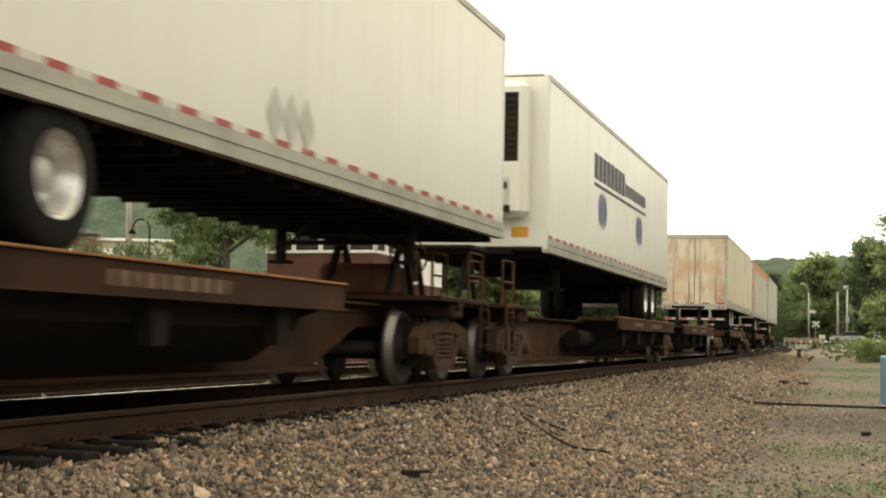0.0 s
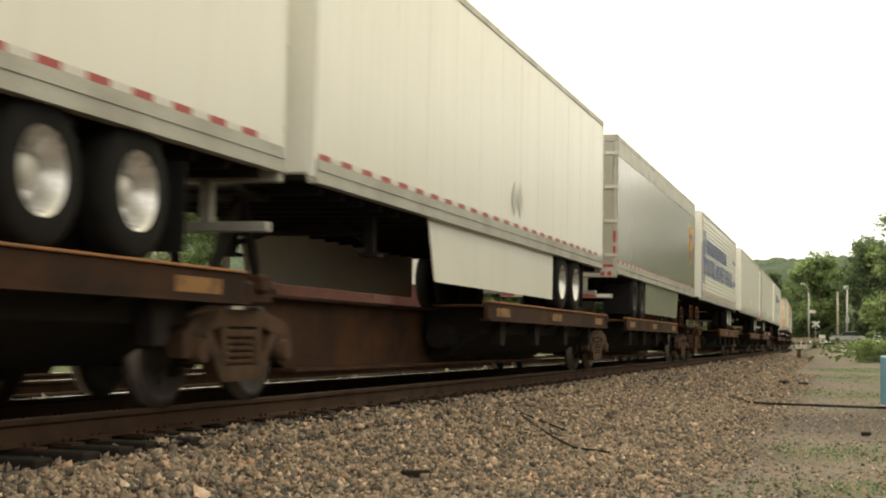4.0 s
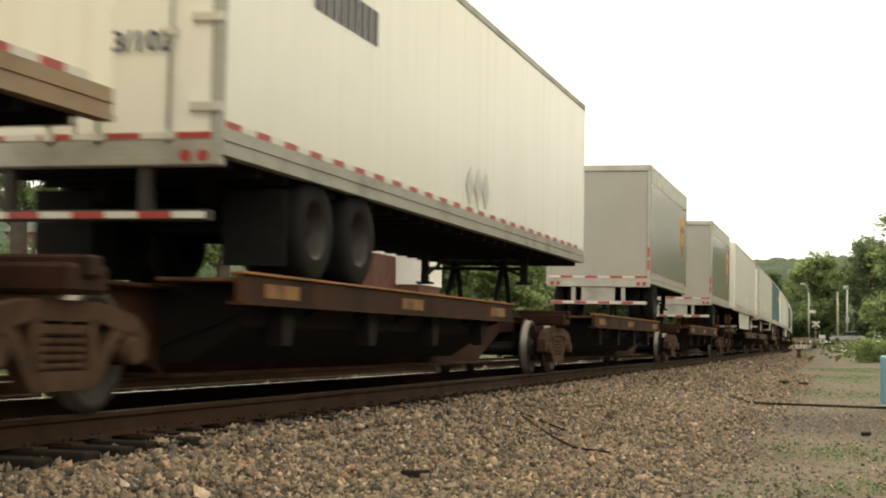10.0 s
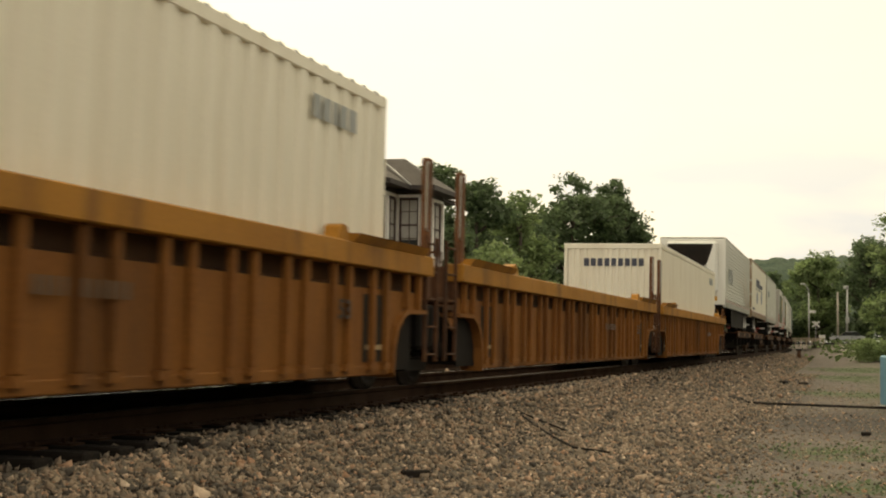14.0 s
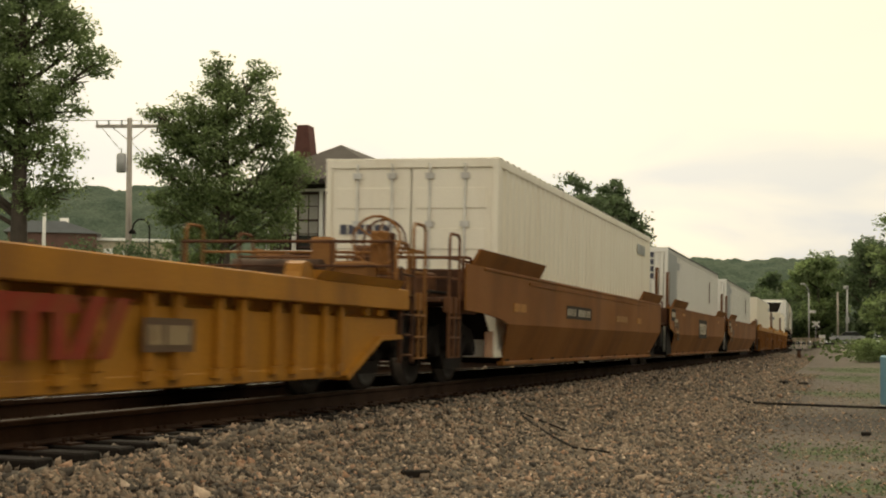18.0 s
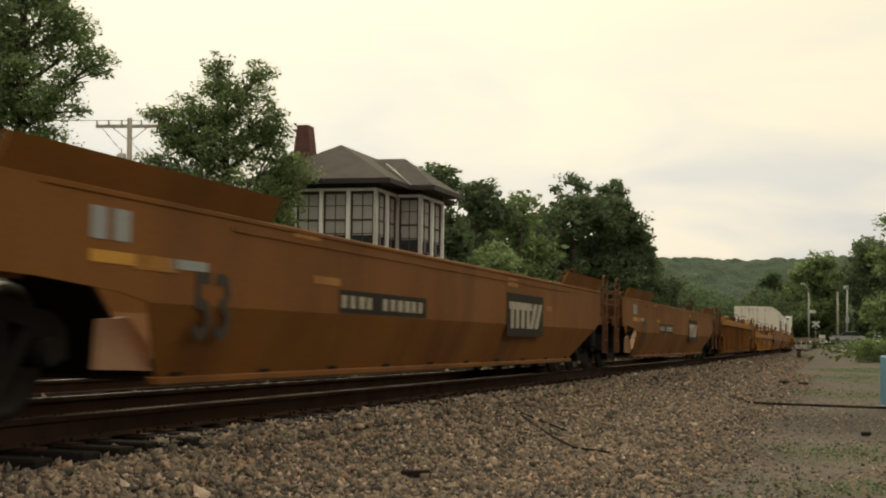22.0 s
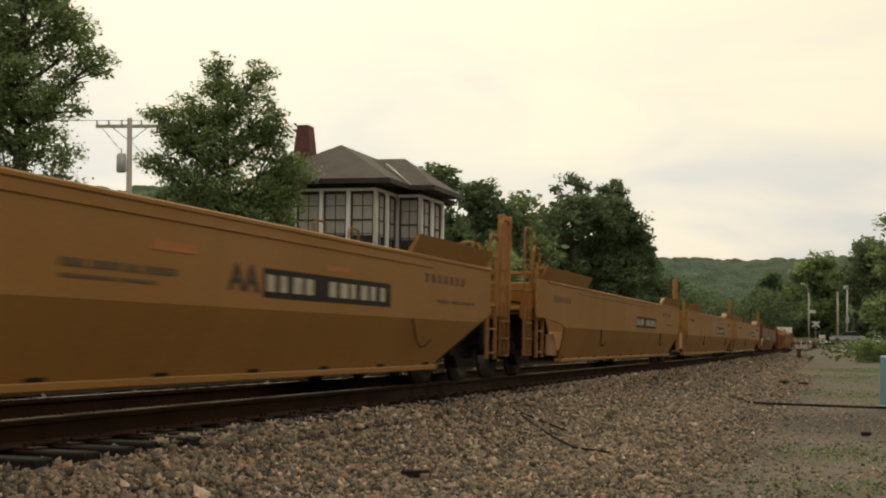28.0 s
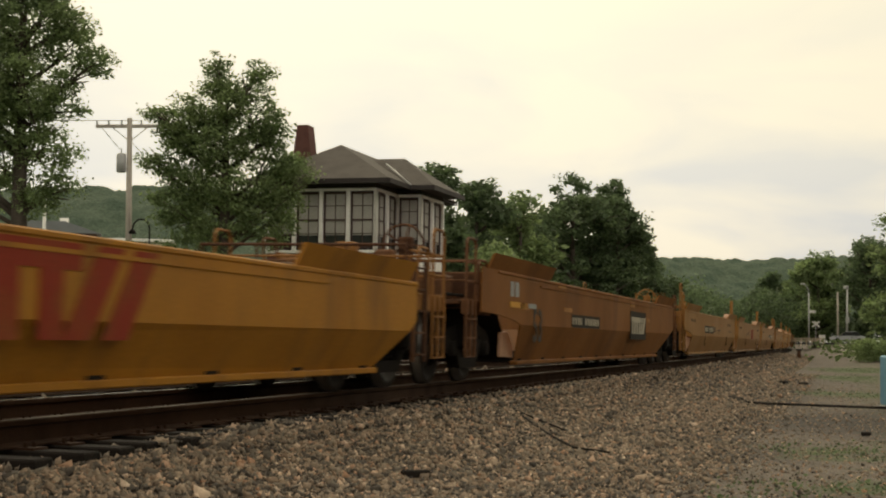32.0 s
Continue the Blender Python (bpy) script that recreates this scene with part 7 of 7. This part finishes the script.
# haze of the distance is mixed into this grey-green
CANOPY = material("far_hazy_green_canopy", (0.086, 0.115, 0.080), 0.95, spots=((0.056, 0.084, 0.060), 0.8), scale=0.12, grain=1.2, bump=0.6, spec=0.1, even=0.25)
hill("wooded_hill_1", 130, 520, 0, 420, 160, 33, 8, "long green wooded hill beyond the valley", 3)
hill("wooded_hill_2", -195, 400, 0, 460, 150, 43, -6, "green wooded hill behind the town", 8)
woods("far_trees", [(x, y, 0.5, 6) for x, y in ((44, 250), (50, 262), (56, 255), (52, 285), (60, 300), (46, 275), (64, 290), (36, 225), (40, 235), (30, 200), (54, 240))], "lower green trees along the curve of the line", 0.26, 8.5, 50000, 5, mat=LEAFDARK)
woods("lot_side_trees", [(42 + 4 * math.sin(i * 1.7) + 0.10 * (i * 5 - 50), -50 + i * 5.0, -0.5, 4.5) for i in range(31)], "green trees along the far side of the lot", 0.55, 14.0, 50000, 14, 60, LEAFDARK)
woods("bank_bushes", [(-9.6 + i * 0.8, 57.5 + (i % 3), 1.0, 1.1) for i in range(9)] + [(-20 + i * 1.3, 60 + 2 * (i % 2), 2.0, 1.2) for i in range(7)] + [(-14.5 + i * 1.1, 52, 0.8, 0.9) for i in range(4)], "green bushes on the bank", 0.07, 2.3, 36000, 6, mat=LEAFDARK)
woods("roadside_bushes", [(24.6 + i * 0.55, 86 + (i % 3), -0.5, 0.8) for i in range(6)], "low green bush on the dirt lot", 0.07, 1.5, 9000, 9, mat=LEAF)
woods("weeds", [((0.258 + 0.0065 * (i % 9) + 0.003 * (i // 9 % 2)) * (84 + (i // 9) * 6), 84 + (i // 9) * 6, -0.35 + 0.084 * (i // 9), 1.5) for i in range(153)], "low weeds and grass by the lot", 0.08, 0.22, 22000, 10, mat=LEAF)


def grass_tufts():
    """Thin low grass in patches on the lot."""
    rng = np.random.default_rng(33)
    blobs = []
    for a, b, r in ((18.4, 5.75, 0.9), (17.2, 6.6, 0.5), (13.6, 6.1, 0.9), (12.6, 5.5, 0.4), (30.5, 8.2, 1.2), (37.0, 6.4, 2.2), (33.5, 9.6, 1.6), (48, 8.5, 3.2), (55, 6.5, 2.6), (70, 7.5, 5.0), (60, 11, 4.0), (26, 9.0, 0.9)):
        x, y, _ = line(a, b)
        blobs.append(((x, y, ground_z(a, b) + swell(x, y, b) + 0.02), (r, r, 0.02)))
    me = leaf_cloud(rng, blobs, 15000, 0.019, 0.14, 7)
    me.materials.append(LEAFDARK)
    tagged(new("grass_tufts", me), "thin green grass tufts on the dirt lot", "grass", kind="stuff")


grass_tufts()


def utility_pole():
    p = put(thing("utility_pole", "weathered wooden utility pole with crossarm and transformer", "utility pole"), pose(-13.4, 63, 1.8, 0, -0.8, 0))
    part("pole", Shape().cyl((0, 0, -1), (0, 0, 8.1), 0.16, 0.11, 12), POLEWOOD, p)
    arm = part("crossarm", Shape().box(-1.45, 1.55, -0.06, 0.06, 7.68, 7.82, 0.01), POLEWOOD, p)
    part("brace", Shape().cyl((0, 0.05, 7.1), (-0.75, 0.05, 7.7), 0.02, n=6).cyl((0, 0.05, 7.1), (0.75, 0.05, 7.7), 0.02, n=6), ZINC, p)
    for x in (-1.4, -0.9, -0.35, 0.5, 1.45):
        part("insulator", Shape().lathe([(0, 0.03), (0.05, 0.05), (0.1, 0.03), (0.16, 0.05), (0.2, 0.02)], (x, 0, 7.82), "z", 8), ZINC, p)
    can = part("transformer", Shape().lathe([(0, 0.18), (0.03, 0.21), (0.75, 0.21), (0.82, 0.15)], (-0.32, -0.1, 5.75), "z", 14), ZINC, p, "grey transformer can")
    part("bushing", Shape().cyl((-0.32, -0.1, 6.57), (-0.32, -0.1, 6.8), 0.03, n=8), ZINC, can)
    part("drop_wire", Shape().tube([(-1.2, 0, 7.7), (-0.4, -0.1, 6.75)], 0.015, 5), UNDER, p)
    part("guy_wire", Shape().tube([(0.05, 0, 7.1), (1.6, 0.3, 5.4)], 0.012, 5), UNDER, p)
    g = Shape()
    for x in (-1.4, -0.9, 0.5):
        pts = [(x - 16 * f, -3 * f, 8.0 + 0.6 * f - 1.2 * f * (1 - f)) for f in (i / 10 for i in range(11))]
        g.tube(pts, 0.012, 4)
    part("wires", g, UNDER, p)


utility_pole()


def street_lamp(x, y, z, h, arm, label, head):
    p = put(thing("street_lamp", label, "street lamp", "poles by the crossing"), pose(x, y, z))
    part("pole", Shape().cyl((0, 0, -0.3), (0, 0, h - 1.3), 0.13, 0.10, 10).tube([(0, 0, h - 1.3), (-0.12, 0, h - 0.7), (-0.4, 0, h - 0.25), (-arm, 0, h)], 0.08, 8), ZINC, p)
    part("lamp_head", Shape().box(-arm - 0.5, -arm + 0.15, -0.16, 0.16, h - 0.08, h + 0.12, 0.05), head, p, "pale lamp head")
    if arm > 0.5:
        part("sign", Shape().box(-0.05, 1.0, -0.02, 0.02, h - 4.2, h - 3.8), TAPEWHITE, p, "small white sign")


street_lamp(53.3, 215, 0.7, 8.6, 0.7, "pale curved street lamp by the railway crossing", ZINC)
p = put(thing("street_lamp", "grey pole with a pale box lamp on top", "street lamp", "poles by the crossing"), pose(54.7, 200, 0.9))
part("pole", Shape().cyl((0, 0, -0.5), (0.1, 0, 7.5), 0.15, 0.12, 10), ZINC, p)
part("lamp_head", Shape().box(-0.4, 0.25, -0.2, 0.2, 7.2, 7.65, 0.08), ZINC, p, "pale boxy floodlights")
part("meter_box", Shape().box(-0.2, 0.3, -0.3, -0.1, 2.6, 3.4, 0.03), ZINC, p)
p = put(thing("utility_pole", "brown wooden pole by the crossing", "utility pole", "poles by the crossing"), pose(53.75, 201, 0.9))
part("pole", Shape().cyl((0, 0, -0.5), (0, 0, 6.8), 0.16, 0.13, 10), POLEWOOD, p)


def crossbuck():
    p = put(thing("crossing_sign", "white crossbuck sign with lamps at the railway crossing", "railway sign"), pose(54.3, 215, 0.75))
    part("mast", Shape().cyl((0, 0, -0.3), (0, 0, 3.2), 0.07, n=8), ZINC, p)
    for a in (35, -35):
        b = Shape().box(-0.65, 0.65, -0.02, 0.02, -0.11, 0.11)
        ob = put(part("blade", b, TAPEWHITE, p, "white crossbuck blade"), pose(0, -0.1 - 0.03 * (a > 0), 2.75, 0, a, 0))
    for x in (-0.38, 0.38):
        part("lamp", Shape().cyl((x, -0.2, 1.95), (x, -0.05, 1.95), 0.17, n=12), UNDER, p, "round black lamp hood")
    part("lamp_bar", Shape().box(-0.4, 0.4, -0.06, 0.0, 1.9, 2.0), UNDER, p)
    part("gear_box", Shape().box(0.5, 1.3, -0.3, 0.3, 0.0, 1.2, 0.03), TAPEWHITE, p, "white equipment box")


crossbuck()


FENCEWOOD = material("pale_fence_wood", (0.44, 0.36, 0.25), 0.8, spots=((0.33, 0.26, 0.18), 0.5), scale=2)


def guard_fence():
    p = put(thing("road_fence", "low pale wooden fence along the crossing road", "fence"), pose(49.5, 214, 0.65))
    for k in range(8):
        part("post", Shape().box(k * 0.8 - 0.06, k * 0.8 + 0.06, -0.06, 0.06, -0.3, 0.75), FENCEWOOD, p)
    for z in (0.35, 0.65):
        part("rail", Shape().box(-0.1, 5.7, -0.1, -0.06, z, z + 0.14), FENCEWOOD, p)


guard_fence()
road = tagged(part("road", Shape().box(-40, 90, -3.2, 3.2, -0.3, 0.0), material("worn_asphalt", (0.065, 0.062, 0.058), 0.9, spots=((0.09, 0.085, 0.078), 0.6), scale=0.4, grain=20)), "grey asphalt road over the railway crossing", "road", kind="structure")
put(road, pose(60, 219, 0.83, 0, 0, -6))


def parked_car(x, y, z, turn, paint, label):
    c = put(thing("car", label, "car", "cars on the road"), pose(x, y, z, 0, 0, turn))
    part("body", Shape().prism([(-2.2, 0.35), (2.2, 0.35), (2.25, 0.75), (1.3, 0.92), (-1.9, 0.95), (-2.25, 0.8)], "x", -0.88, 0.88), paint, c)
    part("cabin", Shape().prism([(-1.75, 0.93), (1.0, 0.90), (0.3, 1.42), (-1.2, 1.44)], "x", -0.76, 0.76), GLASSDARK, c, "dark glazed cabin")
    part("roof", Shape().prism([(-1.2, 1.43), (0.3, 1.41), (0.2, 1.48), (-1.1, 1.49)], "x", -0.72, 0.72), paint, c)
    for sx in (-1, 1):
        for y2 in (-1.35, 1.35):
            w = put(part("wheel", Shape().lathe([(-0.1, 0.2), (-0.1, 0.31), (0.1, 0.31), (0.1, 0.2)], (0, 0, 0), "x", 18), RUBBER, c), pose(sx * 0.82, y2, 0.31))
            part("rim", Shape().cyl((-0.06, 0, 0), (0.06, 0, 0), 0.2, n=14), RIMMAT, w)
        part("headlight", Shape().box(sx * 0.62 - 0.15, sx * 0.62 + 0.15, 2.2, 2.26, 0.62, 0.75), TAPEWHITE, c)


parked_car(52.6, 192, 0.80, 80, material("silver_car_paint", (0.42, 0.43, 0.44), 0.3, 0.4), "silver car on the road beyond the lot")
parked_car(59.5, 192.5, 0.72, 80, material("dark_car_paint", (0.03, 0.03, 0.035), 0.25), "dark car on the road beyond the lot")

BLUEPAINT = material("light_blue_paint", (0.13, 0.30, 0.42), 0.55, spots=((0.2, 0.34, 0.42), 0.5), scale=4)
b = put(thing("barrel_post", "light blue painted steel post standing in the lot", "post"), pose(8.38, 27, -0.56))
part("post", Shape().box(-0.31, 0.3, -0.3, 0.3, 0.02, 0.93, 0.03), BLUEPAINT, b)
part("foot_plate", Shape().box(-0.36, 0.36, -0.36, 0.36, 0.0, 0.025), ZINC, b)


def town_building():
    h = put(thing("brick_building", "low red-brown brick building with a pale stucco wing", "building"), pose(-24.2, 96, 4.2, 0, 0, 12))
    part("wall", Shape().box(-4.0, 1.6, 0, 8, -1.5, 3.0), BRICKDULL, h)
    part("roof", Shape().prism([(-4.3, 3.0), (1.9, 3.0), (-0.4, 3.75), (-3.2, 3.75)], "y", -0.2, 8.2), SLATE, h, "grey sloping roof")
    for x in (-2.6, 0.2):
        w = part("window", Shape().box(x - 0.45, x + 0.45, -0.04, 0.02, 0.7, 2.0), CLAP, h, "small pale window")
        part("pane", Shape().box(x - 0.35, x + 0.35, -0.05, -0.03, 0.8, 1.9), GLASSDARK, w)
    part("wing", Shape().box(1.6, 6.5, 0.8, 7, -1.5, 2.6), STUCCO, h, "pale stucco wing")
    part("wing_roof", Shape().box(1.5, 6.8, 0.6, 7.2, 2.6, 2.8, 0.03), CLAP, h)
    for x in (2.4, 3.6):
        part("door", Shape().box(x - 0.35, x + 0.35, 0.74, 0.82, 0.2, 2.1), CLAP, h)
    part("vent", Shape().cyl((-0.6, 3, 3.6), (-0.6, 3, 4.2), 0.3, n=12), CLAP, h)
    part("vent_pipe", Shape().cyl((-3.0, 2, 3.6), (-3.0, 2, 4.3), 0.08, n=8), ZINC, h)


BRICKDULL = material("dull_brown_brick", (0.15, 0.082, 0.062), 0.9, spots=((0.11, 0.065, 0.05), 0.5), scale=1.5, grain=20)
SLATE = material("grey_roof_sheet", (0.20, 0.21, 0.21), 0.7, spots=((0.15, 0.155, 0.155), 0.5), scale=1)
STUCCO = material("pale_stucco", (0.48, 0.42, 0.30), 0.9, spots=((0.4, 0.35, 0.26), 0.5), scale=1)
town_building()
p = put(thing("lamp_post", "white wooden post on the bank", "post"), pose(-18.95, 70, 2.6))
part("post", Shape().cyl((0, 0, -0.6), (0, 0, 5.2), 0.10, 0.08, 10), CLAP, p)
p = put(thing("street_lamp", "black shepherd's-crook street lamp", "street lamp"), pose(-12.3, 60, 2.0))
part("pole", Shape().tube([(0.35, 0, -0.6), (0.35, 0, 2.9)] + [(0.35 * math.cos(a), 0, 2.9 + 0.42 * math.sin(a)) for a in (math.pi * i / 8 for i in range(9))], 0.035, 8), UNDER, p)
part("lamp_head", Shape().lathe([(0, 0.16), (0.12, 0.12), (0.2, 0.04)], (-0.35, 0, 2.72), "z", 10), UNDER, p)

# small things on the lot
c = put(thing("cable", "long dark cable lying across the dirt lot", "cable"), pose(0, 0, -0.555))
path = [(7.75, 48.2, 0.10), (7.61, 44.9, 0.02), (6.9, 39.0, 0.0), (6.38, 34.13, 0.0), (5.95, 30.2, 0.0), (5.84, 28.3, 0.0), (6.15, 27.6, 0.0), (6.6, 27.35, 0.0), (7.2, 26.9, 0.0), (7.9, 26.4, 0.0), (8.4, 26.2, 0.0)]
part("cable_run", Shape().tube(path, 0.024, 6), UNDER, c)
for spots, thick in (([(22.4, 1.35), (20.6, 1.75), (18.8, 2.4), (17.6, 2.95), (16.8, 3.34), (16.5, 3.75)], 0.011), ([(19.6, 2.1), (19.0, 2.55), (18.6, 2.9)], 0.010)):
    path = [(*line(s, o)[:2], ground_z(s, o) + 0.028) for s, o in spots]
    c = thing("cable", "thin dark cable half buried in ballast", "cable", "thin cables in the ballast")
    part("cable_run", Shape().tube(path, thick, 6), UNDER, c)
for s, o, w in ((44.8, 4.25, 0.32), (45.0, 4.75, 0.14), (21.65, 6.25, 0.06), (12.6, 2.9, 0.11)):
    x, y, h = line(s, o)
    c = put(tagged(part("timber_scrap", Shape().box(-w, w, -0.2 * w - 0.02, 0.2 * w + 0.02, -0.02, 0.02 + 0.15 * w, 0.01), TIE), "dark scrap of sleeper wood on the ground", "timber scrap"), pose(x, y, ground_z(s, o) + 0.02, 0, 0, 20 * w * 10))
x, y, h = line(115, 2.95)
c = put(thing("track_stub", "short rusty post beside the rails", "post"), pose(x, y, ground_z(115, 2.95)))
part("post", Shape().cyl((0, 0, -0.1), (0, 0, 0.58), 0.17, 0.13, 10), RUST, c)
part("cap", Shape().cyl((0, 0, 0.56), (0, 0, 0.66), 0.22, n=10), UNDER, c)


# ---- motion ----
SPEED = 21.15


def motions():
    times = [0, 4, 8, 12, 16, 20, 24, 28, 32]
    for ob, u in TRAIN:
        walk(ob, [(t, on_track(u + SPEED * t)) for t in times])
    rows = [i / 30 for i in range(961)]
    turn = math.degrees(SPEED / 30 / 0.457)
    for kind in (0, 1):
        alike = [w for w, k in WHEELSETS if k == kind]
        if not alike:
            continue
        first = alike[0]
        at = first.matrix_basis.translation.copy()
        walk(first, [(t, pose(at.x, at.y, at.z, -(i * turn) % 360)) for i, t in enumerate(rows)])
        for w in alike[1:]:
            w.rotation_mode = "QUATERNION"
            keys = w.animation_data_create()
            keys.action = first.animation_data.action
            keys.action_slot = first.animation_data.action_slot


motions()
